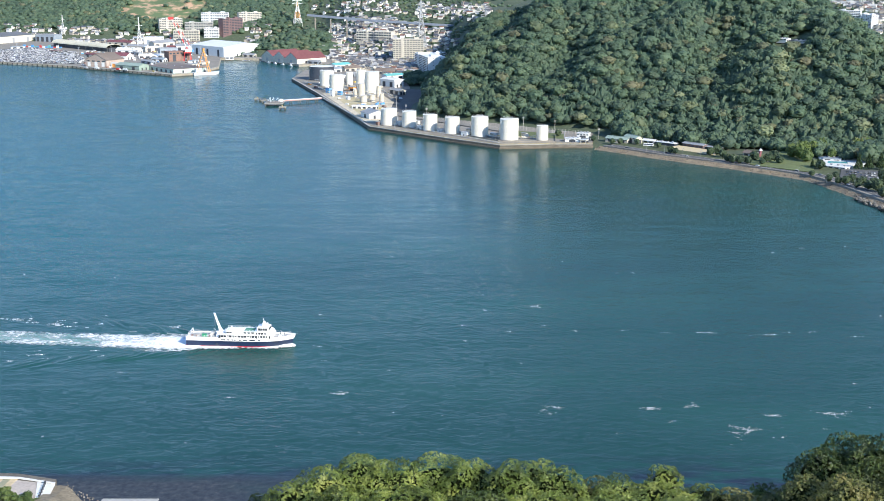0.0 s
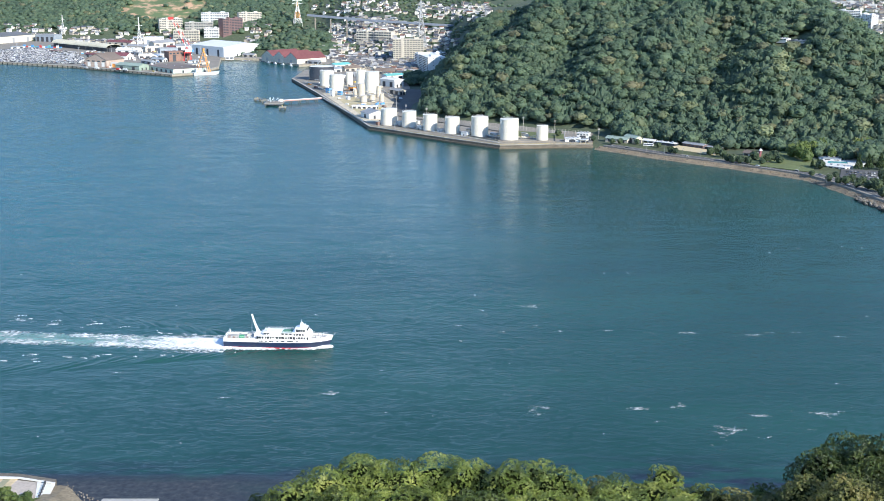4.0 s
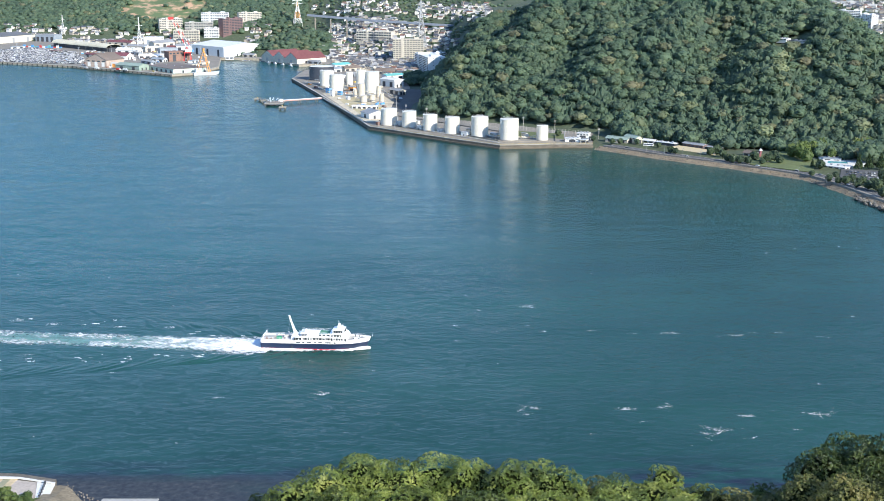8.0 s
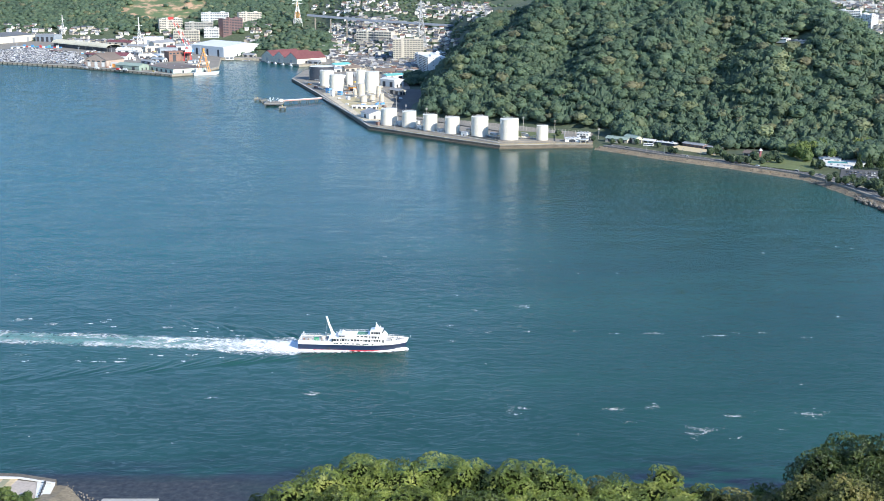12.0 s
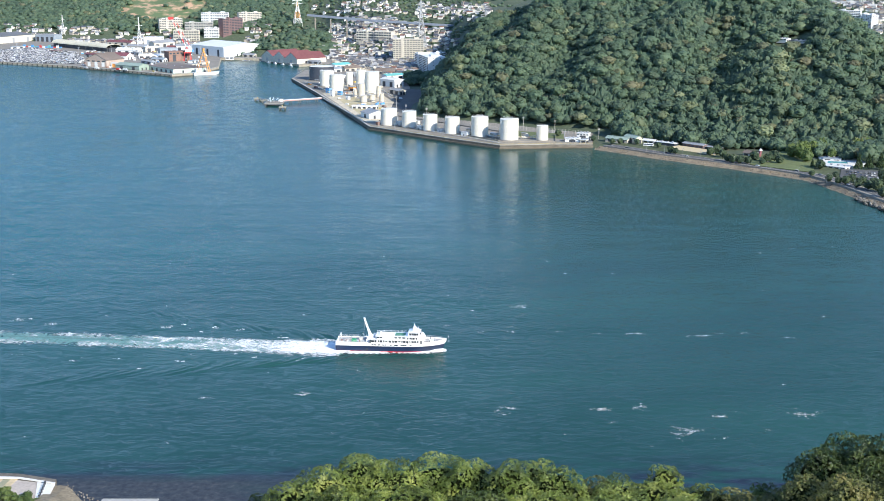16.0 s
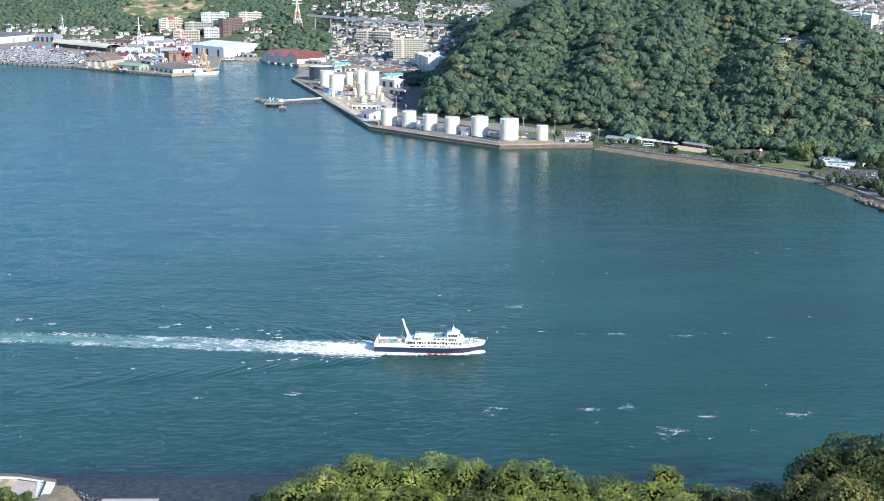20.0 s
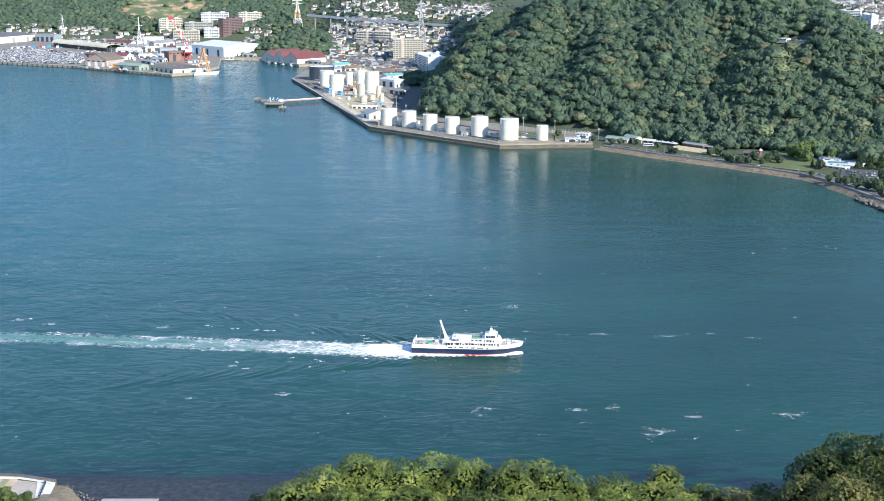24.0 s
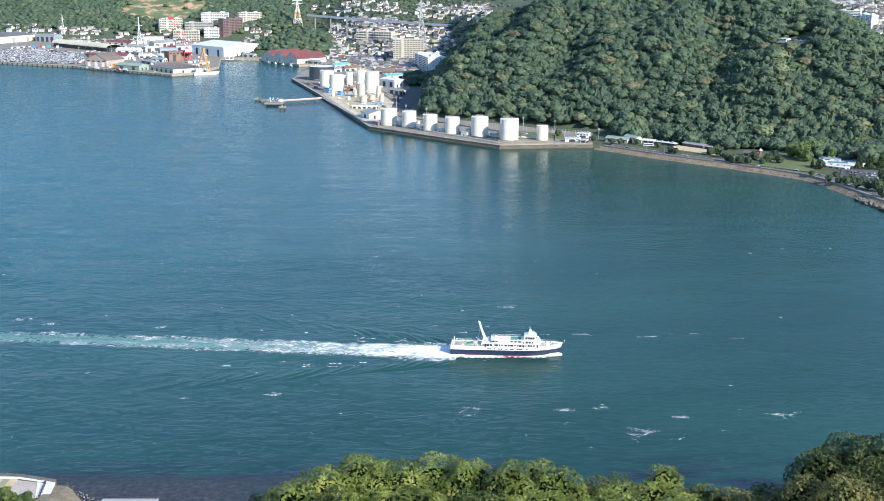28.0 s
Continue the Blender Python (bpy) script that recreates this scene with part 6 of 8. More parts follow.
patch("pool_water_long", [(404, 1384), (438, 1374), (441, 1382), (407, 1394)], 4.80, M_POOL, "turquoise water of a long open-air pool")
slide = thing("play_tower", pose(*(332.4, 1388.3), 4.3, 0, 0, 25) @ Matrix.Diagonal((0.8, 0.8, 0.8, 1)), "red and white play tower with a slide in the park", "play tower")
part("tower", Kit().loft([[(-2, -2, 0), (2, -2, 0), (2, 2, 0), (-2, 2, 0)], [(1, -1.4, 8), (4, -1.4, 8), (4, 1.4, 8), (1, 1.4, 8)]]), M_MAROON, slide)
part("roof", Kit().cyl(2.6, 0, 8, 11, 2.6, 0.2, 10), M_WHITE, slide)
part("slide", Kit().loft([[(-1, -1, 5), (-1, 1, 5), (-1, 1, 5.5), (-1, -1, 5.5)], [(-8, -1, 0.2), (-8, 1, 0.2), (-8, 1, 0.7), (-8, -1, 0.7)]]), M_WHITE, slide)
prng = np.random.default_rng(41)
pa, pb = Vector((386.3, 1262.3)), Vector((414.6, 1249.6))
pc = Vector((395, 1291.7))
for r in range(3):
    for i in range(12):
        if prng.uniform() < 0.8:
            p = pa.lerp(pb, (i + 0.5) / 12) + (pc - pa) * (r / 2.2)
            car(p.x, p.y, 4.65, 80 + prng.uniform(-4, 4), "car in the park's car park", "cars in the car park")
for k, o in ((6, 15.5), (14, 20), (19, 15.5), (27, 20), (33, 15.5), (40, 20), (44, 20), (52, 15.5)):
    row = along_shore(o, 6.0)
    if k < len(row) - 1:
        d = row[k + 1] - row[k]
        car(row[k].x, row[k].y, 3.92, math.degrees(math.atan2(d.y, d.x)), "car on the coast road", "cars on the coast road")
bus = thing("bus", pose(*(228, 1465.1), 4.1, 0, 0, -22), "white coach parked by the road", "bus")
part("body", Kit().box(-5.5, 5.5, -1.25, 1.25, 0.4, 3.2, 0.15), M_WHITE, bus)
part("window_band", Kit().box(-5.2, 5.3, -1.29, 1.29, 1.6, 2.6), M_GLASS, bus)
for wx in (-3.5, 3.5):
    for s in (-1, 1):
        part("wheel", Kit().cyl(0, 0, -0.2, 0.2, 0.5, n=10), M_TYRE, bus).matrix_basis = pose(wx, s * 1.1, 0.5, 90, 0, 0)
for i, p in enumerate(along_shore(12.6, 34.0)):
    t = thing("street_lamp", pose(p.x, p.y, 4.0), "slim grey street lamp on the seaside path", "street lamp", "street lamps")
    part("pole", Kit().cyl(0, 0, 0, 8, 0.14, 0.09, 6), M_GREYM, t)
    part("lamp_arm", Kit().bar((0, 0, 7.9), (1.2, 1.0, 8.3), 0.12), M_GREYM, t)
    part("lamp_head", Kit().box(0.9, 1.7, 0.8, 1.2, 8.2, 8.4), M_GREYM, t)

# stones at the edge of the near bank
for i in range(46):
    q = brng.uniform(0, 1)
    ob = new("stone", ROCKS[i % 5])
    ob.matrix_world = pose(-158 + 19 * q + brng.normal() * 1.2, 523 - 20 * q + brng.normal() * 1.6, 0.05 + brng.uniform(0, 0.3), brng.uniform(0, 90), brng.uniform(0, 90), brng.uniform(0, 360)) @ Matrix.Scale(brng.uniform(0.15, 0.5), 4)
    tagged(ob, "grey stone at the foot of the sandy bank", "stone", "stones of the near beach")

# house in a clearing on the headland
roofed("hill_house", (409.3, 1651.8, ground_z(409.3, 1651.8) + 2.5, -45, 14, 10, 3.5), "white house in a clearing on the wooded headland", M_WHITE, M_ROOFW, "flat", doors=0, windows=3, category="house")
roofed("hill_house", (423.8, 1640.5, ground_z(423.8, 1640.5) + 2.5, -53.4, 23.7, 7, 2.1), "low grey terrace building on the headland", M_FLAT2, M_ROOFG, "flat", doors=0, windows=4, category="house")

# ---- near shore ----
quay_near = new("quay_near", Kit().slab([(-290, 465.2), (-209, 533.2), (-179.2, 530.7), (-161.6, 524.5), (-159.9, 510.1), (-159.8, 499.9), (-150, 465.2)], -5, 2.0).mesh("quay_near", M_WALLC))
tagged(quay_near, "stained concrete quay on the near shore", "quay", kind="structure")


def near_patch(name, pts, z, material, label):
    return tagged(new(name, Kit().slab(pts, z - 0.25, z).mesh(name, material)), label, name.replace("_", " "), kind="structure")


M_TAN = mat("tan_paving", (0.55, 0.44, 0.27), 0.9, grain=0.8, stain=0.1, vary=0.15)
M_OLIVE = mat("olive_paving", (0.32, 0.31, 0.20), 0.9, grain=0.8, stain=0.1, vary=0.15)
near_patch("quay_paving", [(-201.1, 524.6), (-177.3, 523.3), (-160.5, 518.5), (-158.6, 496.4), (-191.3, 496.4)], 2.12, mat("rosy_paving", (0.46, 0.40, 0.345), 0.9, grain=0.8, stain=0.1, vary=0.15), "rosy concrete paving of the near quay")
near_patch("quay_slab", [(-168.5, 520.9), (-160.5, 518.5), (-159.4, 502.0), (-164.6, 504.3)], 2.3, mat("white_quay_concrete", (0.74, 0.72, 0.66), 0.8, grain=0.6, stain=0.15, vary=0.08), "white concrete slab on the near quay")
near_patch("quay_edge", [(-201.9, 527.0), (-177.6, 525.8), (-160.6, 519.7), (-160.5, 518.5), (-177, 523.9), (-201.3, 525.2)], 2.6, mat("white_coping", (0.72, 0.70, 0.65), 0.8, grain=0.6, vary=0.08), "white coping along the near quay")
for x0, x1, m, lab in ((4, 24, M_TAN, "tan paving field"), (26, 36, M_OLIVE, "olive paving field"), (37, 48, M_TAN, "tan paving field")):
    near_patch("paving_field", [g2 for g2 in ((x0 * 0.2485 - 189.7, 525.7 - x0 * 0.03), (x1 * 0.2485 - 189.7, 525.7 - x1 * 0.03), (x1 * 0.2485 - 190.7, 514.2), (x0 * 0.2485 - 190.7, 514.2))], 2.32, m, lab + " with a dark rim")
for i in range(6):
    ob = new("bollard", Kit().cyl(0, 0, 0, 1.0, 0.35, 0.3, 8).cyl(0, 0, 1.0, 1.3, 0.45, 0.45, 8).mesh("bollard", M_DARK))
    p = Vector((-162.8, 504.3)).lerp(Vector((-164.5, 518.5)), i / 5)
    ob.matrix_world = pose(p.x, p.y, 2.3)
    tagged(ob, "black iron mooring bollard on the near quay", "bollard", "bollards on the near quay")
roofed("shed", (-136, 494.2, 1.6, 0, 21.1, 8.2, 1), "grey low-pitched shed roof on the near shore", M_FLAT2, M_FLAT2, "gable", 0.03, doors=0, category="shed")
k = Kit()
nrng = np.random.default_rng(9)
npts = [(-162.5, 522.6), (-156.7, 522.0), (-153, 517.2), (-149.6, 511.3), (-143.8, 503.2), (-132.2, 495.4), (-60, 485.2), (40, 471.2)]
for j, (o, z) in enumerate(((4, -0.7), (1, -0.1), (-3, 0.5), (-8, 1.2), (-16, 2.6), (-26, 4.5))):
    for i in range(141):
        q = i / 140 * (len(npts) - 1)
        a, b = npts[int(q)], npts[min(int(q) + 1, len(npts) - 1)]
        fr = q - int(q)
        k.v.append((a[0] + (b[0] - a[0]) * fr + nrng.normal() * 0.03, a[1] + (b[1] - a[1]) * fr + o + nrng.normal() * 0.1, z + nrng.normal() * 0.012))
k.f = [(j * 141 + i, j * 141 + i + 1, (j + 1) * 141 + i + 1, (j + 1) * 141 + i) for j in range(5) for i in range(140)]
tagged(new("near_beach", k.mesh("near_beach", mat("sandy_beach_bank", (0.27, 0.22, 0.145), 0.95, grain=0.9, stain=0.15, vary=0.3), True)), "brown gravel beach on the near shore", "beach", kind="structure")


# ---- woods ----
def ball(sub):
    bm = bmesh.new()
    bmesh.ops.create_icosphere(bm, subdivisions=sub, radius=1)
    bm.verts.ensure_lookup_table()
    v, f = np.array([v.co[:] for v in bm.verts]), np.array([[q.index for q in g.verts] for g in bm.faces])
    bm.free()
    return v, f


PHI = (1 + 5 ** 0.5) / 2
KNOB = np.array([(-1, PHI, 0), (1, PHI, 0), (-1, -PHI, 0), (1, -PHI, 0), (0, -1, PHI), (0, 1, PHI), (0, -1, -PHI), (0, 1, -PHI), (PHI, 0, -1), (PHI, 0, 1), (-PHI, 0, -1), (-PHI, 0, 1)]) / math.hypot(1, PHI)
KNOB_FACES = np.array([f for f in itertools.combinations(range(12), 3) if all(np.linalg.norm(KNOB[a] - KNOB[b]) < 1.1 for a, b in itertools.combinations(f, 2))])
KNOB_FACES = np.array([f if np.dot(np.cross(KNOB[f[1]] - KNOB[f[0]], KNOB[f[2]] - KNOB[f[0]]), KNOB[f[0]]) > 0 else f[::-1] for f in KNOB_FACES])


def crown(rng, lumps, leaves, core=True):
    """A tree crown of unit radius: a dome of uneven leafy knobs with loose sprays, as arrays of corners and triangles."""
    cv, cf = ball(1) if core else (KNOB, KNOB_FACES)
    mid = KNOB[KNOB_FACES].mean(axis=1)
    k = 0.84 if core else 0.9
    bulge = 1 + 0.14 * np.sin(cv[:, :1] * 5 + rng.uniform(0, 6)) * np.sin(cv[:, 1:2] * 5 + rng.uniform(0, 6)) + rng.uniform(-0.05, 0.05, (len(cv), 1))
    low = cv[:, 2:] < -0.6
    vs, fs, n = [np.where(low, cv * 0.8, cv) * np.array([k, k, k * 0.8]) * bulge + np.array([0, 0, 0.42])], [cf], len(cv)
    turn = rng.uniform(0, 6.28)
    for i in range(lumps):
        zc = 1 - 1.15 * (i + 0.4) / lumps
        a, q = turn + 2.4 * i + rng.normal() * 0.3, math.sqrt(1 - zc * zc)
        u = np.array([q * math.cos(a), q * math.sin(a), zc])
        c = u * np.array([0.78, 0.78, 0.64]) * rng.uniform(0.84, 1.1) + np.array([0, 0, 0.42])
        r = rng.uniform(0.10, 0.23) * (1.0 if lumps > 16 else 1.3)
        w = KNOB * r * (1 + rng.uniform(-0.38, 0.38, (12, 1))) * np.array([1, 1, 0.8])
        vs.append(w + c)
        fs.append(KNOB_FACES[mid @ u > 0.05] + n)
        n += 12
        for _ in range(leaves):
            d = rng.normal(size=3) + u * 0.8
            d /= np.linalg.norm(d)
            p = c + d * r * rng.uniform(0.95, 1.25)
            q1, q2 = rng.normal(size=3) * 0.06, rng.normal(size=3) * 0.06
            vs.append(np.array([p - q1, p + q2, p + q1 + d * 0.03]))
            fs.append(np.array([[0, 1, 2]]) + n)
            n += 3
    return np.concatenate(vs), np.concatenate(fs)


def woods(name, places, sizes, kinds, material, label, rng):
    """Joins many crowns into one mesh; places n x 3."""
    vs, fs, ts, n = [], [], [], 0
    for p, s in zip(places, sizes):
        cv, cf = kinds[rng.integers(len(kinds))]
        a = rng.uniform(0, 2 * math.pi)
        c, q = math.cos(a), math.sin(a)
        v = cv * np.array([s, s, s * rng.uniform(0.62, 0.95)])
        v = np.column_stack([v[:, 0] * c - v[:, 1] * q, v[:, 0] * q + v[:, 1] * c, v[:, 2]]) + p
        vs.append(v)
        fs.append(cf + n)
        ts.append(np.full(len(cv), rng.uniform()))
        n += len(cv)
    ob = new(name, big_mesh(name, np.concatenate(vs), np.concatenate(fs), material, True, tint=np.concatenate(ts)))
    return tagged(ob, label, "forest", kind="stuff")


def scatter(x0, x1, y0, y1, step, rng):
    gx, gy = np.meshgrid(np.arange(x0, x1, step), np.arange(y0, y1, step))
    x = gx.ravel() + rng.uniform(-0.45, 0.45, gx.size) * step
    y = gy.ravel() + rng.uniform(-0.45, 0.45, gx.size) * step
    return x, y


rng = np.random.default_rng(5)
CROWNS = [crown(rng, 28, 1) for _ in range(9)]
FAR_CROWNS = [crown(rng, 6, 1, False) for _ in range(6)]
fx, fy = scatter(-70, 800, 1270, 2330, 8.5, rng)
sd = (fx - 150) * 0.555 + (fy - 1612) * 0.832
clear = (fx - 425.9) ** 2 / 26 ** 2 + (fy - 1643.4 + 6) ** 2 / 16 ** 2 < 1
inland = line_distance(fx, fy, FAR)
keep = np.where(fx < 200, (headland(fx, fy) > 2) | ((fx + 46 - 0.05 * (fy - 1600) > -22) & (sd > 14) & (fy < 1960)) | ((fx > -58) & (fy > 1900) & (fy < 2310)), inland > 60 + 24 * ease((fx - 215) / 30) + 30 * ease((fx - 300) / 50)) & (fx > np.where((fy > 1700) & (fy < 2120), -22, -60)) & (np.abs(fx) < 0.36 * fy + 20) & (sd < np.where(fx < 230, 420, 330)) & ~clear & ~in_sea(fx, fy)
fx, fy, sd = fx[keep], fy[keep], sd[keep]
size = np.clip(rng.lognormal(1.92, 0.34, len(fx)), 3.8, 12.5)
front = inland[keep] < np.sort(inland[keep])[min(200, int(keep.sum()) - 1)]
woods("headland_forest", np.column_stack([fx, fy, height(fx, fy) + 1.2 + size * 0.3])[~front], size[~front], CROWNS, M_WOODS, "dense broadleaf forest covering the steep headland", rng)


def understorey(name, x0, x1, y0, y1, step, lift, grown, label):
    """The leafy layer between the crowns, as one uneven sheet over the ground where grown(x, y) holds."""
    xs, ys = np.arange(x0, x1, step), np.arange(y0, y1, step)
    gx, gy = np.meshgrid(xs, ys)
    r = np.random.default_rng(8)
    px, py = gx.ravel() + r.normal(size=gx.size) * step * 0.2, gy.ravel() + r.normal(size=gx.size) * step * 0.2
    n = len(xs)
    i = (np.arange(len(ys) - 1)[:, None] * n + np.arange(n - 1)[None]).ravel()
    q = np.column_stack([i, i + 1, i + n + 1, i + n])
    ok = grown(px, py)
    z = height(px, py) + lift * (1 + 0.5 * r.normal(size=gx.size))
    ob = new(name, big_mesh(name, np.column_stack([px, py, z]), q[ok[q].all(axis=1)], M_WOODS, tint=r.uniform(0.1, 0.7, gx.size)))
    return tagged(ob, label, "undergrowth", kind="stuff")


def on_headland(x, y):
    c = (x - 425.9) ** 2 / 30 ** 2 + (y - 1643.4 + 6) ** 2 / 20 ** 2 < 1
    d = line_distance(x, y, FAR)
    s = (x - 150) * 0.555 + (y - 1612) * 0.832
    return np.where(x < 200, headland(x, y) > 4, d > 66 + 24 * ease((x - 215) / 30) + 30 * ease((x - 300) / 50)) & (x > -36) & (s < np.where(x < 230, 430, 340)) & ~c & ~in_sea(x, y) & (np.abs(x) < 0.37 * y)


understorey("headland_undergrowth", -40, 800, 1270, 2330, 3.2, 6.4, on_headland, "leafy green undergrowth between the headland's trees")
CROWN_MESH = [big_mesh("crown", v, f, M_WOODS, True, tint=np.full(len(v), 0.08 + 0.1 * i)) for i, (v, f) in enumerate(CROWNS)]
TRUNK = Kit().loft([[(q * math.cos(a), q * math.sin(a), z) for a in [i * math.pi / 4 for i in range(8)]] for q, z in ((0.09, -0.1), (0.06, 0.1), (0.05, 0.6), (0.03, 1.0))])
for i in range(4):
    TRUNK.bar((0, 0, 0.5 + 0.1 * i), (0.35 * math.cos(i * 1.7), 0.35 * math.sin(i * 1.7), 0.9 + 0.08 * i), 0.035, 5)
TRUNK = TRUNK.mesh("trunk", M_BARK)
trng = np.random.default_rng(77)


def tree(x, y, z, r, tall, label, group, mesh=None):
    """A tree with crown radius r; tall stretches its crown."""
    t = thing("tree", pose(x, y, z, 0, 0, trng.uniform(0, 360)), label, "tree", group)
    a = part("trunk", TRUNK, None, t)
    a.matrix_basis = Matrix.Diagonal((r, r, r * 0.9, 1))
    b = part("crown", mesh or CROWN_MESH[int(trng.integers(9))], None, t)
    b.matrix_basis = pose(0, 0, r * 0.25) @ Matrix.Diagonal((r, r, r * tall, 1))
    return t


for x, y, r in zip(fx[front], fy[front], size[front]):
    tree(x, y, ground_z(x, y), r, trng.uniform(0.95, 1.4), "broadleaf tree at the foot of the headland", "trees at the headland's foot")


def cone_crown(rng):
    """A narrow conifer crown: whorls of drooping sprays round a tapering axis."""
    vs, fs, n = [], [], 0
    for i in range(520):
        h = rng.uniform(0, 1) ** 1.3
        a, q = rng.uniform(0, 6.28), (1 - h) * rng.uniform(0.55, 1.0) * 0.95 + 0.03
        p = np.array([q * math.cos(a), q * math.sin(a), 0.1 + 1.9 * h])
        u, w = rng.normal(size=3) * 0.13, rng.normal(size=3) * 0.13
        vs.append(np.array([p - u, p + w, p + u - np.array([0, 0, 0.12])]))
        fs.append(np.array([[0, 1, 2]]) + n)
        n += 3
    return np.concatenate(vs), np.concatenate(fs)


M_LIME = foliage("bright_park_leaves", (0.085, 0.13, 0.045), (0.135, 0.19, 0.06), (0.19, 0.23, 0.08), patch=0.05)
M_CONIF = foliage("conifer_needles", (0.040, 0.072, 0.036), (0.070, 0.112, 0.054), (0.10, 0.14, 0.06), patch=0.05)
CONES = [big_mesh("crown", *cone_crown(rng), M_CONIF) for _ in range(3)]
LIMES = [big_mesh("crown", v, f, M_LIME) for v, f in CROWNS[:4]]
M_PINE = foliage("dark_pine_needles", (0.048, 0.078, 0.050), (0.078, 0.115, 0.066), (0.11, 0.145, 0.075), patch=0.05)
PINES = [big_mesh("crown", v, f, M_PINE) for v, f in CROWNS[4:8]]
for n, (p, r, kind) in enumerate([
        ((366.3, 1384.5), 6.5, 1), ((371, 1373.1), 7.5, 1), ((373.1, 1354.6), 6.5, 1), ((381.5, 1399.9), 7, 1), ((393.3, 1403.8), 6.5, 1), ((406.1, 1419.7), 7, 1), ((369.8, 1318.9), 2.6, 2), ((375.4, 1318.9), 2.8, 2),
        ((412.8, 1308.6), 4.6, 2), ((423.9, 1312), 4.6, 2), ((435.7, 1312), 4.8, 2), ((446, 1419.7), 7, 1), ((459.3, 1427.7), 7.5, 1), ((469.1, 1427.7), 7, 1), ((292.2, 1354.6), 4, 0), ((296.5, 1347.3), 4.4, 0)] + [
        ((302.6, 1343.7), 4, 0), ((322.5, 1365.7), 4.5, 0), ((332.9, 1350.9), 4.5, 0), ((342.3, 1365.7), 5, 0), ((291.7, 1403.8), 5, 0), ((244.7, 1415.7), 3.4, 0), ((248.1, 1407.8), 3.2, 0), ((199.1, 1482.3), 3, 0), ((190.3, 1482.3), 3, 0),
        ((363.1, 1237.2), 3.2, 0), ((374.5, 1222), 4, 0), ((380.4, 1207.2), 4.2, 0), ((387.1, 1195.6), 4.0, 0), ((392.7, 1184.2), 5.5, 0), ((412, 1225), 6.5, 0), ((376.6, 1262.3), 2.6, 0), ((374.8, 1308.6), 4.5, 0)] + [
        ((342.7, 1343.7), 4, 0), ((324.6, 1340.1), 3, 0), ((310.6, 1343.7), 3.4, 0), ((293.7, 1384.5), 4, 0), ((283.8, 1399.9), 4, 0), ((237.2, 1452.5), 3, 0), ((217.4, 1478), 3, 0), ((171.3, 1504.4), 3, 0), ((135.2, 1545.9), 3.5, 0),
        ((404.3, 1373.1), 5, 1), ((419, 1373.1), 5, 1), ((385.3, 1237.2), 3.4, 0), ((391.1, 1225), 3.4, 0), ((397.8, 1213.1), 3.8, 0), ((368.5, 1225), 3.0, 0), ((387.9, 1156.6), 4.4, 0), ((355.7, 1268.7), 2.6, 0)]):
    mesh = (PINES[n % 4], LIMES[n % 4], CONES[n % 3])[kind]
    tree(*p, 4.0, r * (1.3, 1.15, 1.0)[kind], (1.25, 1.5, 1.45)[kind], ("dark spreading pine beside the coast road", "bright green park tree on the lawn", "dark narrow conifer by the pool")[kind], "trees of the park", mesh)

# woods behind the town
gx, gy = scatter(-1350, -330, 3170, 3640, 11.5, rng)
zz = height(gx, gy)
ring = np.hypot(gx - EARTH_AT[0], gy - EARTH_AT[1])
ok = (zz > 9) & ~((ring < 105) & (rng.uniform(size=gx.size) < 0.94)) & (np.abs(gx) < 0.36 * gy)
gx, gy = gx[ok], gy[ok]
hx, hy = scatter(-420, -150, 2640, 2960, 10.5, rng)
k2 = (((hx + 285) / 120) ** 2 + ((hy - 2790) / 100) ** 2) < 1
tx, ty = scatter(-420, 1150, 2330, 3620, 17.5, rng)
th = height(tx, ty)
k3 = (th > 4) & (np.abs(tx) < 0.36 * ty) & (rng.uniform(size=tx.size) < np.where((tx > 120) & (tx < 780), 0.3, 0.78)) & ~((headland(tx, ty) > 25) & (ty < 2600))
gx, gy = np.concatenate([gx, hx[k2], tx[k3]]), np.concatenate([gy, hy[k2], ty[k3]])
garden = np.arange(len(gx)) >= len(gx) - int(k3.sum())
# room for the houses, and for what lies before them
homes = np.array(HOUSES + REST)
space = np.array([np.min((homes[:, 0] + 4 - a) ** 2 + ((homes[:, 1] - 3 - b) / 1.5) ** 2) for a, b in zip(gx, gy)])
clear = space > np.where(garden, 27, 110)
gx, gy, garden = gx[clear], gy[clear], garden[clear]
size = rng.uniform(6.0, 10.0, len(gx))
size[garden] *= 0.62
understorey("valley_undergrowth", -1500, -330, 3170, 3700, 7.0, 4.5, lambda x, y: (height(x, y) > 26) & (np.hypot(x - EARTH_AT[0], y - EARTH_AT[1]) > 100) & (np.abs(x) < 0.37 * y), "leafy green undergrowth on the hills behind the port")
understorey("knoll_undergrowth", -430, -140, 2640, 2960, 6.0, 3.5, lambda x, y: (((x + 285) / 118) ** 2 + ((y - 2790) / 98) ** 2) < 1, "leafy green undergrowth on the knoll")
woods("valley_forest", np.column_stack([gx, gy, height(gx, gy) + size * 0.1]), size, FAR_CROWNS, M_WOODS, "wooded green hills and gardens behind the harbour", rng)
nx, ny = scatter(-200, -110, 484, 514, 3.4, rng)
kn = ((nx < -154) & (ny < 513 - 0.54 * (nx + 181)) & (ny < 514)) | ((np.abs(nx + 122) < 8) & (ny < 503) & (ny > 494))
NEAR_CROWNS = [crown(rng, 28, 10) for _ in range(4)]
woods("near_scrub", np.column_stack([nx, ny, height(nx, ny) - 0.5])[kn], rng.uniform(1.4, 2.5, int(kn.sum())), NEAR_CROWNS, M_LIME, "green scrub above the near shore", rng)


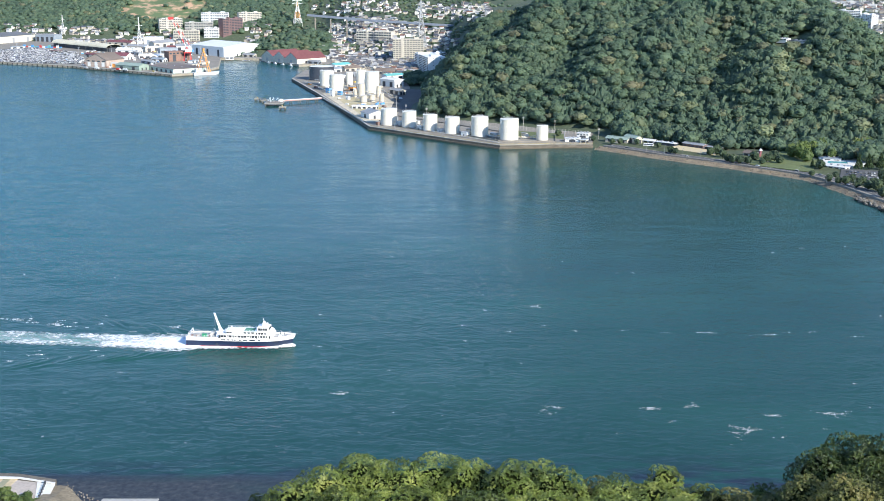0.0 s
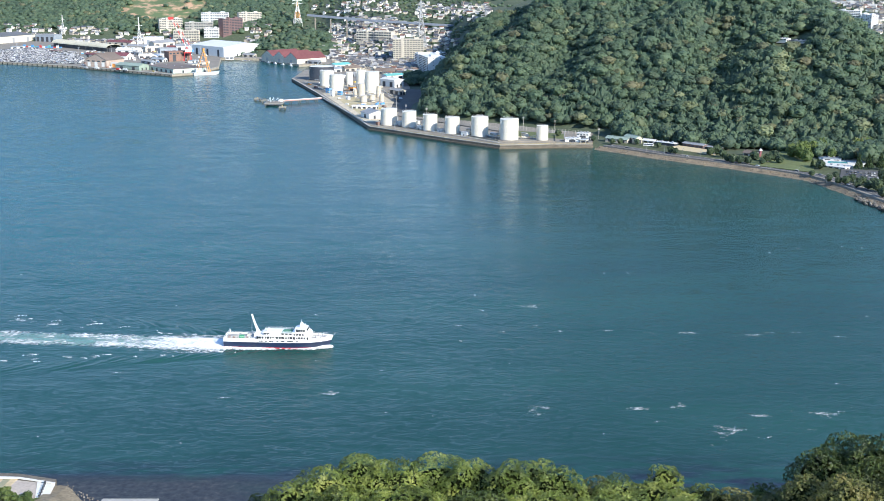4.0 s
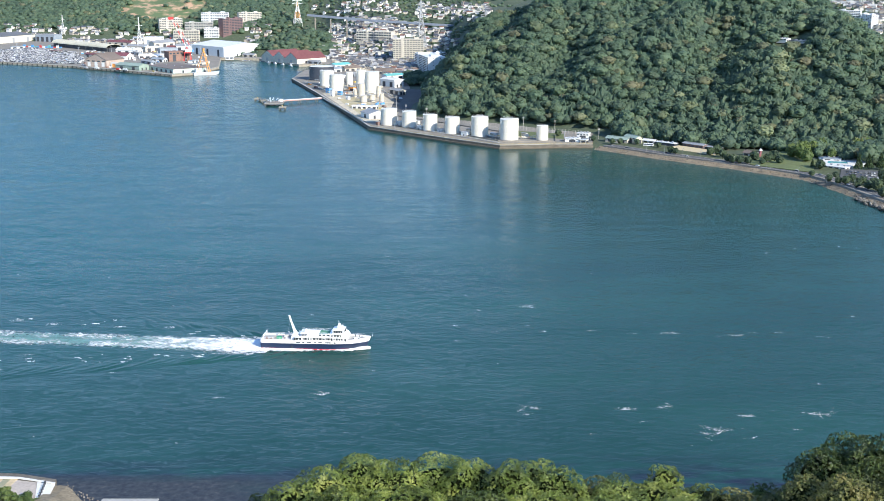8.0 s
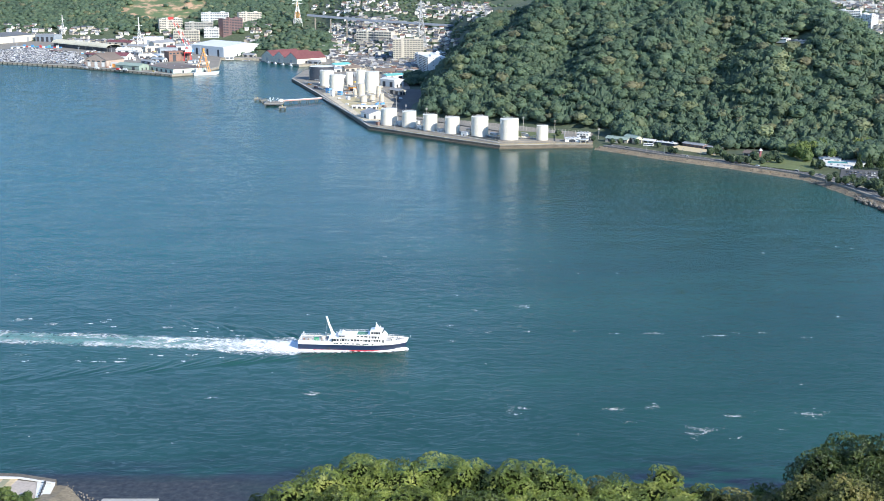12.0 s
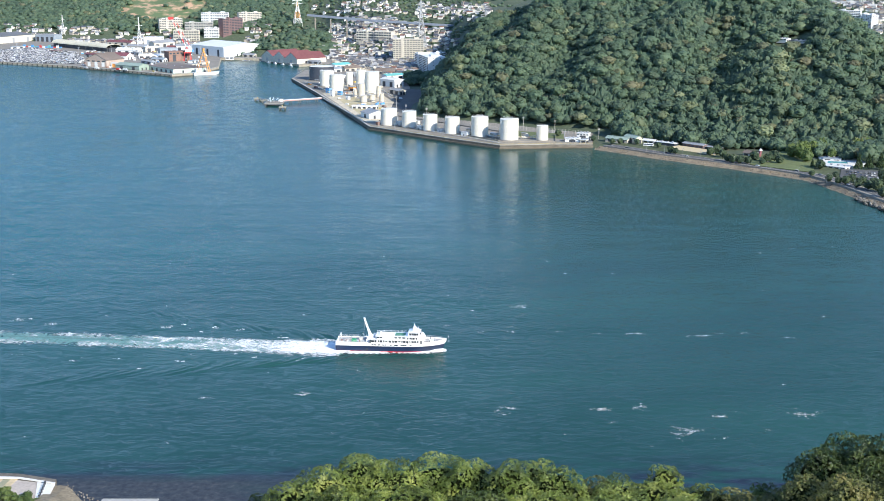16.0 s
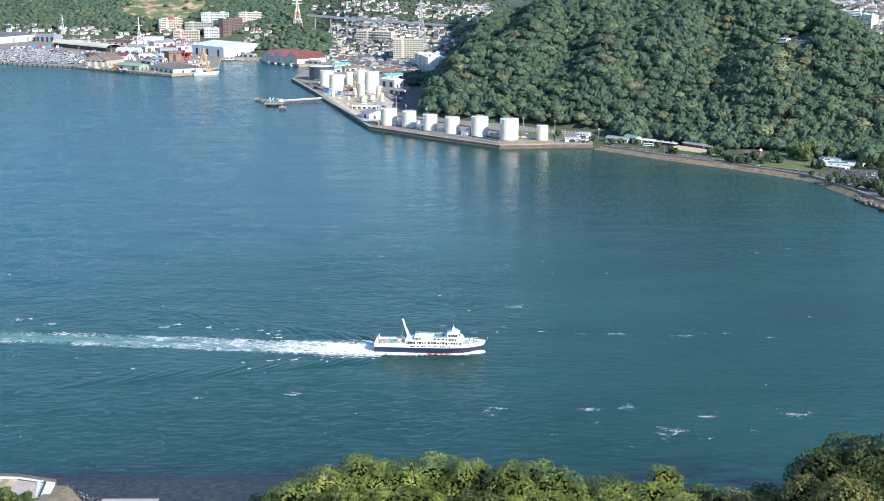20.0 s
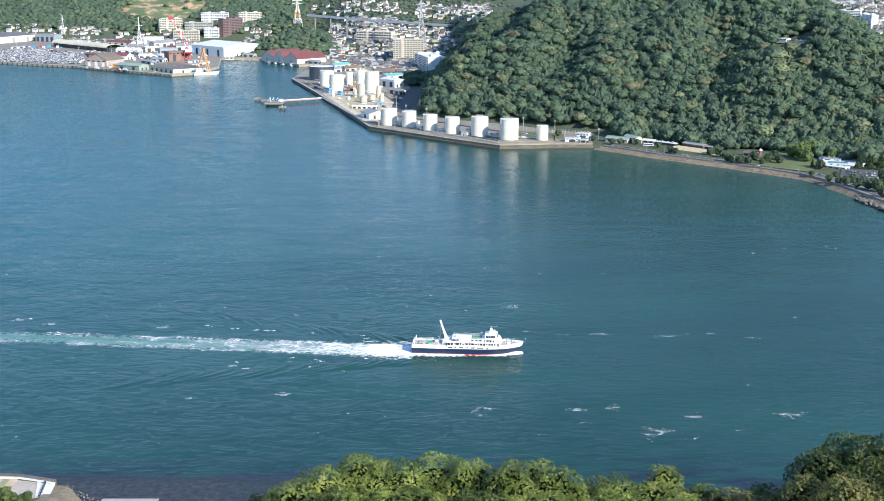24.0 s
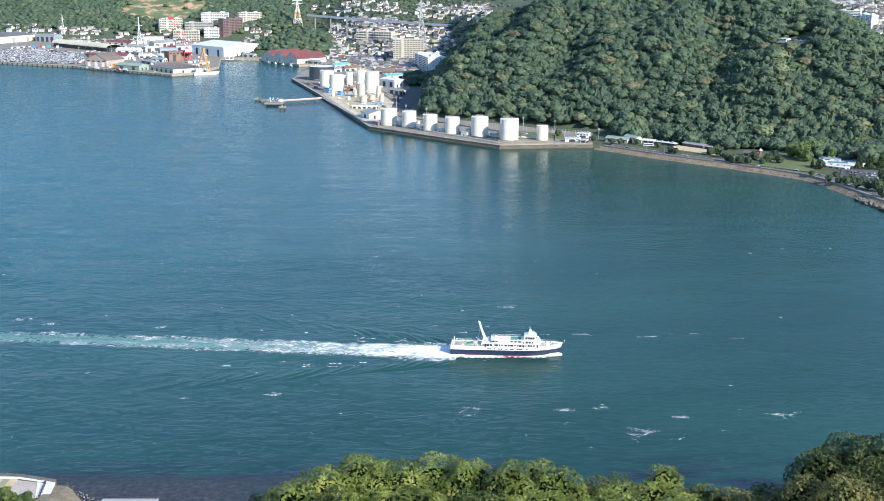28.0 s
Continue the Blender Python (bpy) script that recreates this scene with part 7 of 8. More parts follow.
# ---- shrubs on the slope below the camera ----
def leafy(rng, rx, ry, rz, dense, leaf):
    """Leaves of one shrub: rosettes of pointed leaves at the twig tips, all over a dome of rounded lumps."""
    size = np.array([rx, ry, rz])
    n = int(14 + 9 * rx)
    i = np.arange(n) + 0.5
    h = 1 - 1.25 * i / n
    a = 2.4 * i + rng.uniform(0, 6.28) + rng.normal(size=n) * 0.3
    q = np.sqrt(np.maximum(1 - h * h, 0))
    c = np.column_stack([q * np.cos(a), q * np.sin(a), h]) * size * rng.uniform(0.66, 0.86, (n, 1))
    r = rng.uniform(0.24, 0.40, n) * min(rx, rz) * 0.97 + 0.09
    k = (r * r * 4 * math.pi * 100 * dense).astype(int)
    own = np.repeat(np.arange(n), k)
    u = rng.normal(size=(len(own), 3))
    u /= np.linalg.norm(u, axis=1)[:, None]
    p = c[own] + u * r[own][:, None] * rng.uniform(0.93, 1.06, (len(own), 1))
    free = u[:, 2] > -0.55
    for b in range(n):
        free &= (own == b) | (np.linalg.norm(p - c[b], axis=1) > r[b] * 0.9)
    free &= np.linalg.norm(p / size, axis=1) > 0.6
    free &= (u[:, 1] < 0.25) | (rng.uniform(size=len(u)) < 0.45)
    deep = free & (rng.uniform(size=len(u)) < 0.25)
    p[deep] = (c[own] + (p - c[own]) * rng.uniform(0.5, 0.8, (len(own), 1)))[deep]
    p, u = p[free], u[free] + np.array([0, 0, 0.35])
    u /= np.linalg.norm(u, axis=1)[:, None]
    per = 7
    p, u = np.repeat(p, per, axis=0), np.repeat(u, per, axis=0)
    d = rng.normal(size=p.shape)
    d -= u * (d * u).sum(axis=1)[:, None]
    d /= np.linalg.norm(d, axis=1)[:, None]
    d = d + u * rng.uniform(0.0, 0.95, (len(p), 1))
    d /= np.linalg.norm(d, axis=1)[:, None]
    s = np.cross(d, u)
    s /= np.linalg.norm(s, axis=1)[:, None] + 1e-9
    k = leaf * rng.uniform(0.7, 1.25, (len(p), 1))
    up = np.cross(s, d) * k * 0.12
    p = p + rng.normal(size=p.shape) * leaf * 0.12
    v = np.stack([p, p + d * k * 0.6 + s * k * 0.24 + up, p + d * k, p + d * k * 0.6 - s * k * 0.24 + up], axis=1).reshape(-1, 3)
    return v, np.arange(len(v)).reshape(-1, 4)


def shrub_core(rng, rx, ry, rz):
    bm = bmesh.new()
    bmesh.ops.create_icosphere(bm, subdivisions=3, radius=1)
    for v in bm.verts:
        k = 0.80 + 0.2 * noise.noise(v.co * 2.3 + Vector((rng.uniform(-0.02, 0.02), rx * 3, rz * 5)))
        v.co = Vector((v.co.x * rx * k, v.co.y * ry * k, (v.co.z * (0.98 if v.co.z > 0 else 0.45)) * rz * k))
    me = bpy.data.meshes.new("twig_mass")
    bm.to_mesh(me)
    bm.free()
    me.materials.append(M_CORE_SHADE)
    return me


# near-black and glossless: paints the shade in the gaps between the leaves
M_CORE_SHADE = mat("twigs_in_painted_shade", (0.022, 0.030, 0.010), 1.0, grain=9, vary=0.5)
M_CORE_SHADE.node_tree.nodes["Principled BSDF"].inputs["Specular IOR Level"].default_value = 0.05
M_SHRUB2 = foliage("dark_tree_leaves", (0.032, 0.055, 0.014), (0.070, 0.104, 0.026), (0.13, 0.155, 0.045), patch=0.25, tree=0.9, gloss=0.4, rough=0.4, thin=0.12)
M_SHRUB3 = foliage("russet_shrub_leaves", (0.072, 0.092, 0.027), (0.142, 0.158, 0.050), (0.23, 0.20, 0.075), patch=0.3, tree=0.9, gloss=0.4, rough=0.4, thin=0.16)


def shrub(x, y, ztop, rx, rz, paint, label, seed, dense=1.0):
    rng = np.random.default_rng(seed)
    zc = ztop - rz * 0.95
    foot = ground_z(x, y)
    t = thing("shrub", pose(x, y, foot), label, "shrub", "shrubs on the slope")
    ry = rx * 0.8
    v, f = leafy(rng, rx, ry, rz, dense, 0.074)
    lo = float(np.percentile(v[:, 2], 99.7))
    v[:, 2] += (ztop - foot) - lo
    ob = part("foliage", big_mesh("foliage", v, f, paint), None, t)
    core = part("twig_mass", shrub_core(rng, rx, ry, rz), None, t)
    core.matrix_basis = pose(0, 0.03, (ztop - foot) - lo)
    k = Kit()
    for i in range(5):
        a = rng.uniform(0, 6.28)
        k.bar((0.15 * math.cos(a), 0.15 * math.sin(a), -0.3), (rx * 0.3 * math.cos(a), ry * 0.3 * math.sin(a), (ztop - foot) - lo), 0.14, 6)
    part("stems", k, M_BARK, t)
    return t


SUNNY, DARKER, RUSSET = "sunlit yellow-green evergreen shrub with glossy leaves", "dark green dense evergreen tree crown", "olive shrub with russet young shoots"
for n, (p, rx, rz, paint, label) in enumerate([
        ((-6.7, 47, 200), 0.9, 0.8, M_SHRUB2, DARKER), ((-5.4, 46, 200.9), 1.2, 1.2, M_SHRUB, SUNNY), ((-4.4, 47, 201), 1.4, 1.6, M_SHRUB, SUNNY), ((-3.1, 48, 201.1), 1.7, 2.0, M_SHRUB, SUNNY),
        ((-1.8, 47, 201.3), 1.5, 2.0, M_SHRUB, SUNNY), ((-0.2, 48, 201.1), 1.6, 1.9, M_SHRUB, SUNNY), ((1.2, 47, 201.3), 1.2, 1.7, M_SHRUB, SUNNY), ((2.5, 46, 201.7), 1.0, 1.5, M_SHRUB, SUNNY)] + [
        ((3.6, 47, 201.3), 1.3, 1.6, M_SHRUB, SUNNY), ((4.3, 46, 201.4), 1.0, 1.5, M_SHRUB, SUNNY), ((5.7, 47, 200.6), 1.2, 1.2, M_SHRUB3, SUNNY), ((6.6, 46, 201.1), 1.2, 1.2, M_SHRUB, SUNNY),
        ((8.2, 46, 201.5), 0.6, 0.9, M_SHRUB, SUNNY), ((7.7, 45, 201.3), 1.2, 1.1, M_SHRUB, SUNNY), ((9.6, 46, 200.7), 0.9, 0.8, M_SHRUB, SUNNY), ((10.3, 45, 201.1), 1.0, 0.9, M_SHRUB3, RUSSET)] + [
        ((11.8, 46, 200.8), 0.7, 0.8, M_SHRUB, SUNNY), ((12.4, 45, 201.1), 0.9, 0.8, M_SHRUB3, RUSSET), ((11.8, 40, 203.5), 0.9, 0.9, M_SHRUB3, RUSSET), ((12.7, 39, 204), 1.1, 1.1, M_SHRUB3, RUSSET), ((13.9, 39, 203.9), 1.0, 1.0, M_SHRUB3, RUSSET),
        ((12.7, 44, 202), 0.8, 1.1, M_SHRUB2, DARKER), ((14.6, 43, 203), 1.3, 1.5, M_SHRUB2, DARKER), ((13.6, 44.5, 202.7), 1.2, 1.8, M_SHRUB2, DARKER), ((14.6, 45, 203), 1.5, 2.2, M_SHRUB2, DARKER), ((15.3, 44, 203.5), 1.5, 2.2, M_SHRUB2, DARKER), ((-3.7, 44, 201.5), 1.3, 1.0, M_SHRUB, SUNNY), ((-1.2, 43, 201.9), 1.4, 1.0, M_SHRUB, SUNNY)] + [
        ((1.3, 43, 201.8), 1.3, 1.0, M_SHRUB2, SUNNY), ((3.4, 43, 201.8), 1.3, 0.9, M_SHRUB, SUNNY), ((5.9, 43, 201.7), 1.4, 0.9, M_SHRUB, SUNNY), ((8.3, 43, 201.6), 1.3, 0.9, M_SHRUB, SUNNY), ((10.4, 42, 202), 1.3, 0.9, M_SHRUB3, RUSSET)]):
    x, y, z = p
    shrub(x, y, z - 0.1, rx, rz, paint, label, 100 + n, 1.2 if paint is M_SHRUB2 else 1.0)


# ---- the ferry ----
FERRY_ROWS = [(t, pose(x, y, 0, 0, 0, -4.2)) for t, x, y in [(0, *(-112.6, 725)), (3.5, *(-93.8, 722.8)), (5.5, *(-83.2, 721.7)), (12.5, *(-46.1, 717.4)), (14.5, *(-35.6, 716.3)),
              (21.5, *(1.9, 711.5)), (23.5, *(12.2, 710.5)), (28.0, *(36.2, 707.8))]]
M_HULL = mat("dark_blue_hull_paint", (0.016, 0.030, 0.072), 0.35, grain=0.4, stain=0.1, vary=0.15, relief=0.05)
M_BOOT = mat("red_bottom_paint", (0.55, 0.035, 0.05), 0.5, grain=0.4, vary=0.12, relief=0.05)
M_SHIPW = mat("ship_white_paint", (0.84, 0.84, 0.83), 0.35, grain=0.3, stain=0.12, vary=0.04, relief=0.03)
M_DECK = mat("green_deck_paint", (0.10, 0.27, 0.18), 0.7, grain=0.8, vary=0.2)
M_SHIPG = mat("dark_ship_window", (0.03, 0.04, 0.05), 0.12, grain=0.5, vary=0.15, relief=0)
M_BUFF = mat("buff_deck_paint", (0.46, 0.45, 0.42), 0.7, grain=0.8, vary=0.15)
M_GEAR = mat("green_deck_gear", (0.05, 0.33, 0.17), 0.5, grain=0.8, vary=0.2)


def half_beam(u, z):
    """Half the ship's breadth at u, from stern (0) to stem (1), z metres over the water."""
    wl = 5.0 + 0.5 * min(1, u * 5) if u < 0.6 else 5.5 * (1 - ((u - 0.6) / 0.4) ** 1.9)
    dk = 5.3 + 0.4 * min(1, u * 5) if u < 0.76 else 5.7 * (1 - ((u - 0.76) / 0.24) ** 2.3)
    k = min(max(z / 7.0, -0.2), 1.1)
    return max(0.05, wl + (dk - wl) * k)


def hull_x(u, z):
    return -31.2 + u * (58.6 + max(z, -1) * 0.33)


def hull_band(z0, z1, grow=0.0, u0=0.0, u1=1.0, n=44):
    """The hull between two heights, given along its length."""
    rings = []
    for i in range(n + 1):
        u = u0 + (u1 - u0) * i / n
        a, b = z0(u), z1(u)
        m = (a + b) / 2
        rings.append([(hull_x(u, z), s * (half_beam(u, z) + grow), z) for s, zs in ((-1, (a, m, b)), (1, (b, m, a))) for z in zs])
    return Kit().loft(rings)


def make_ferry():
    f = thing("ferry", FERRY_ROWS[0][1], "white passenger and car ferry with a dark blue hull, under way", "ferry")
    blue = lambda u: 4.6 + (0.9 * ((u - 0.6) / 0.4) ** 2 if u > 0.6 else 0)
    deck = lambda u: 6.5 + (1.3 * ((u - 0.75) / 0.25) ** 1.5 if u > 0.75 else 0)
    part("bottom", hull_band(lambda u: -1.5, lambda u: 0.85), M_BOOT, f, "red painted ship's bottom")
    part("hull", hull_band(lambda u: 0.85, blue, 0.01), M_HULL, f, "dark blue hull")
    part("upper_hull", hull_band(blue, deck, 0.02), M_SHIPW, f, "white upper hull")
    part("rubbing_strake", hull_band(lambda u: blue(u) - 0.12, lambda u: blue(u) + 0.12, 0.14, 0.0, 0.985), M_SHIPW, f)
    # bulwarks: thin walls round the fore deck and along the stern
    for name, u0, u1, h in (("bow_bulwark", 0.79, 1.0, 1.15), ("stern_bulwark", 0.0, 0.3, 0.75)):
        for s in (-1, 1):
            k, rings = Kit(), []
            for i in range(19):
                u = u0 + (u1 - u0) * i / 18
                z = deck(u)
                b = half_beam(u, z)
                rings.append([(hull_x(u, z), s * (b + 0.02), z - 0.05), (hull_x(u, z), s * max(b - 0.12, 0.02), z - 0.05),
                              (hull_x(u, z + h), s * max(b - 0.08, 0.02), z + h), (hull_x(u, z + h), s * (b + 0.06), z + h)])
            part(name, k.loft(rings), M_SHIPW, f)
    # decks
    part("after_deck", Kit().add([(hull_x(u, 6.5), s * (half_beam(u, 6.5) - 0.2), 6.53) for u in (0.01, 0.08, 0.16, 0.24, 0.33) for s in (-1, 1)],
                                 [(2 * i, 2 * i + 2, 2 * i + 3, 2 * i + 1) for i in range(4)]), M_BUFF, f)
    us = [0.77 + 0.022 * i for i in range(11)]
    part("fore_deck", Kit().add([(hull_x(u, deck(u)), s * max(half_beam(u, deck(u)) - 0.2, 0.03), deck(u) + 0.03) for u in us for s in (-1, 1)],
                                [(2 * i, 2 * i + 2, 2 * i + 3, 2 * i + 1) for i in range(10)]), M_BUFF, f)
    # accommodation
    part("lower_house", Kit().box(-12.5, 17.5, -5.1, 5.1, 6.5, 8.7, 0.25), M_SHIPW, f)
    part("promenade_deck", Kit().box(-11.5, 17.9, -5.6, 5.6, 8.7, 8.9, 0.05), M_SHIPW, f)
    part("upper_house", Kit().box(-8.5, 9.5, -4.0, 4.0, 8.9, 11.0, 0.3), M_SHIPW, f)
    part("sun_deck", Kit().box(-9.2, 9.8, -4.5, 4.5, 11.0, 11.2, 0.05), M_SHIPW, f)
    part("deck_paint", Kit().box(1.6, 7.4, -3.4, 3.4, 11.2, 11.23), M_DECK, f, "green painted sun deck")
    part("lifejacket_locker", Kit().box(-3.5, -1.3, -3.6, -2.5, 11.2, 12.1, 0.08), M_SHIPW, f)
    part("lifejacket_locker", Kit().box(-0.6, 0.9, -3.6, -2.5, 11.2, 12.1, 0.08), M_SHIPW, f)
    part("ventilator", Kit().cyl(-6.5, 1.5, 11.2, 12.4, 0.4, 0.4, 12).cyl(-6.5, 1.5, 12.4, 12.7, 0.7, 0.3, 12), M_SHIPW, f)
    part("ventilator", Kit().cyl(-6.5, -1.5, 11.2, 12.4, 0.4, 0.4, 12).cyl(-6.5, -1.5, 12.4, 12.7, 0.7, 0.3, 12), M_SHIPW, f)
    # bridge with a raked front
    b = Kit()
    prof = [(7.8, 8.9), (18.2, 8.9), (17.0, 11.3), (7.8, 11.3)]
    b.loft([[(x, -4.7, z) for x, z in prof], [(x, 4.7, z) for x, z in prof]])
    part("bridge_base", b, M_SHIPW, f)
    prof = [(9.2, 11.3), (16.6, 11.3), (15.4, 13.9), (9.2, 13.9)]
    wheel = part("wheelhouse", Kit().loft([[(x, -3.9, z) for x, z in prof], [(x, 3.9, z) for x, z in prof]]), M_SHIPW, f)
    part("bridge_wing", Kit().box(11.0, 14.8, -5.7, 5.7, 11.2, 11.4, 0.05), M_SHIPW, f)
    for s in (-1, 1):
        # dark plates on the solid wall stand in for shaded openings
        for x, wide in ((9.0, 0.7), (10.6, 1.2), (12.2, 1.2), (13.8, 0.8)):
            part("bridge_opening", Kit().box(x - wide / 2, x + wide / 2, s * 4.72 - 0.04, s * 4.72 + 0.04, 9.2, 10.7), M_SHIPG, f)
        part("wing_screen", Kit().box(11.0, 14.8, s * 5.62 - 0.06, s * 5.62 + 0.06, 11.4, 12.4), M_SHIPW, f)
        for i in range(4):
            x = 9.8 + i * 1.3
            part("bridge_window", Kit().box(x, x + 1.12, s * 3.92 - 0.03, s * 3.92 + 0.03, 12.0, 13.55), M_SHIPG, wheel)
    for i in range(6):
        y = -3.5 + i * 1.2
        part("front_window", Kit().add([(16.12, y, 12.45), (16.12, y + 1.0, 12.45), (15.7, y + 1.0, 13.4), (15.7, y, 13.4),
                                        (16.02, y, 12.4), (16.02, y + 1.0, 12.4), (15.6, y + 1.0, 13.35), (15.6, y, 13.35)],
                                       [(0, 1, 2, 3), (7, 6, 5, 4), (0, 4, 5, 1), (1, 5, 6, 2), (2, 6, 7, 3), (3, 7, 4, 0)]), M_SHIPG, wheel)
    part("wheelhouse_roof", Kit().box(9.0, 15.9, -4.1, 4.1, 13.9, 14.1, 0.06), M_SHIPW, f)
    # signal mast on the wheelhouse
    part("signal_mast", Kit().loft([[(11.6, -0.8, 14.1), (14.2, -0.8, 14.1), (14.2, 0.8, 14.1), (11.6, 0.8, 14.1)], [(11.9, -0.4, 17.6), (13.1, -0.4, 17.6), (13.1, 0.4, 17.6), (11.9, 0.4, 17.6)]]), M_SHIPW, f)
    part("radar_platform", Kit().box(11.4, 14.8, -1.2, 1.2, 15.6, 15.8), M_SHIPW, f)
    part("radar_scanner", Kit().box(14.1, 14.5, -1.5, 1.5, 16.2, 16.5, 0.05).cyl(14.3, 0, 15.8, 16.2, 0.18, n=8), M_SHIPW, f)
    part("yard", Kit().bar((12.5, -2.4, 17.0), (12.5, 2.4, 17.0), 0.22), M_SHIPW, f)
    part("mast_pole", Kit().bar((12.4, 0, 17.6), (12.2, 0, 19.6), 0.24, 6), M_SHIPW, f)
    # raked column of the after mast with its house and stays
    part("mast_house", Kit().loft([[(-14.6, -3.2, 6.5), (-9.2, -3.2, 6.5), (-9.2, 3.2, 6.5), (-14.6, 3.2, 6.5)], [(-13.9, -2.4, 9.8), (-10.2, -2.4, 9.8), (-10.2, 2.4, 9.8), (-13.9, 2.4, 9.8)]]), M_SHIPW, f)
    ring = lambda x, z, a, c: [(x - a, -c, z), (x + a, -c, z), (x + a * 1.1, 0, z), (x + a, c, z), (x - a, c, z), (x - a * 1.1, 0, z)]
    part("raked_mast", Kit().loft([ring(-12.0, 9.8, 1.1, 0.8), ring(-12.9, 12.4, 0.7, 0.5), ring(-14.4, 17.5, 0.5, 0.4), ring(-15.6, 22.5, 0.42, 0.36)]), M_SHIPW, f, "tall white mast raked aft")
    part("mast_cap", Kit().box(-16.2, -15.1, -0.5, 0.5, 22.5, 22.8, 0.05), M_SHIPW, f)
    for s in (-1, 1):
        part("stay", Kit().bar((-15.4, 0, 21.6), (-16.2, s * 3.0, 7.2), 0.09), M_GREYM, f)
    # side windows, in the house and in the upper hull
    win, door = Kit().box(-0.52, 0.52, -0.04, 0.04, -0.5, 0.5).mesh("side_window", M_SHIPG), Kit().box(-0.4, 0.4, -0.04, 0.04, -0.95, 0.95).mesh("side_door", M_SHIPG)
    for s in (-1, 1):
        # openings of the covered side deck, between white posts: dark plates paint their inner shade
        for x, wide, tall in [(-10.6, 1.5, 1.5), (-9.0, 1.0, 1.5), (-7.2, 0.5, 1.5), (-5.9, 1.4, 1.5), (-4.3, 0.6, 1.4), (-2.9, 1.0, 0.7), (-0.9, 1.3, 1.3), (0.8, 0.9, 1.5), (2.4, 1.5, 1.3), (4.3, 1.2, 0.8), (5.8, 0.6, 1.5), (7.1, 1.3, 1.5), (8.7, 0.9, 1.5), (10.2, 0.6, 0.9), (11.7, 1.1, 1.4), (13.2, 1.0, 1.4), (14.6, 0.7, 1.4)]:
            part("deck_opening", Kit().box(x - wide / 2, x + wide / 2, s * 5.13 - 0.05, s * 5.13 + 0.05, 7.75 - tall * 0.5, 7.75 + tall * 0.5), M_SHIPG, f)
        for x in (-8.1, -3.6, 3.4, 9.5):
            part("deck_post", Kit().cyl(x, s * 5.55, 6.5, 8.7, 0.12, n=6), M_SHIPW, f)
        part("lifeboat", Kit().loft([[(x, s * 4.9 + a * q, 9.55 + b * q) for a, b in ((-0.8, 0.5), (-0.7, -0.3), (0, -0.7), (0.7, -0.3), (0.8, 0.5), (0, 0.75))] for x, q in ((-6.6, 0.15), (-5.8, 0.8), (-4.0, 1.0), (-2.2, 0.8), (-1.4, 0.15))]), M_SHIPW, f)
        part("bow_cleat", Kit().cyl(21.0, s * 3.6, 6.9, 8.6, 0.22, n=8).cyl(23.5, s * 2.8, 6.9, 8.4, 0.22, n=8), M_DARK, f)
        part("fore_rail", Kit().bar((18.5, s * 4.9, 8.9), (27.0, s * 2.2, 9.6), 0.1).bar((18.5, s * 4.9, 7.0), (18.5, s * 4.9, 8.9), 0.1).bar((21.3, s * 4.1, 7.0), (21.3, s * 4.1, 9.1), 0.1).bar((24.2, s * 3.2, 7.2), (24.2, s * 3.2, 9.35), 0.1).bar((27, s * 2.2, 7.6), (27, s * 2.2, 9.6), 0.1), M_SHIPW, f)
        for x in [-10.6, -9.3, -7.0, -4.6, -3.3, -0.4, 1.9, 3.0, 5.6, 6.7, 7.8, 10.6]:
            w = part("hull_window", win, None, f)
            w.matrix_basis = pose(x, s * 5.72, 5.4) @ Matrix.Diagonal((1.0, 1.0, 0.75, 1))
        for x in [-7.6, -5.9, 2.2, 4.4, 6.6, 8.3]:
            w = part("cabin_window", win, None, f)
            w.matrix_basis = pose(x, s * 4.02, 10.1) @ Matrix.Diagonal((1.3, 1.0, 0.9, 1))
        for x in (-11.9, 9.0, 16.4):
            w = part("side_door", door, None, f)
            w.matrix_basis = pose(x, s * 5.12, 7.6)
        # rails of three decks
        for name, x0, x1, y, z, step in (("deck_rail", -11.3, 17.2, 5.5, 8.9, 2.2), ("deck_rail", -9.0, 7.6, 4.4, 11.2, 2.0), ("stern_rail", -30.6, -15.0, 5.2, 7.2, 2.0)):
            k = Kit().bar((x0, s * y, z + 1.05), (x1, s * y, z + 1.05), 0.1).bar((x0, s * y, z + 0.6), (x1, s * y, z + 0.6), 0.07)
            x = x0
            while x <= x1:
                k.bar((x, s * y, z), (x, s * y, z + 1.05), 0.1)
                x += step
            part(name, k, M_SHIPW, f)
        part("fender", Kit().box(-14, -13.2, s * 5.75 - 0.15, s * 5.75 + 0.15, 1.2, 2.8, 0.05), M_DARK, f)
        part("mooring_winch", Kit().cyl(25.0, s * 1.3, 7.0, 8.1, 0.5, n=12).box(24.2, 25.8, s * 1.3 - 0.5, s * 1.3 + 0.5, 6.9, 7.4), M_GREYM, f)
        part("liferaft", Kit().cyl(0, 0, -0.7, 0.7, 0.4, n=12), M_SHIPW, f).matrix_basis = pose(-10.2, s * 4.2, 9.5, 0, 90, 0)
        part("davit", Kit().bar((-16.5, s * 4.8, 6.5), (-16.5, s * 4.8, 8.6), 0.2).bar((-16.5, s * 4.8, 8.6), (-17.6, s * 5.6, 9.3), 0.2), M_SHIPW, f)
        part("stern_post", Kit().cyl(-29.6, s * 4.6, 6.5, 10.2, 0.28, 0.22, 8), M_SHIPW, f)
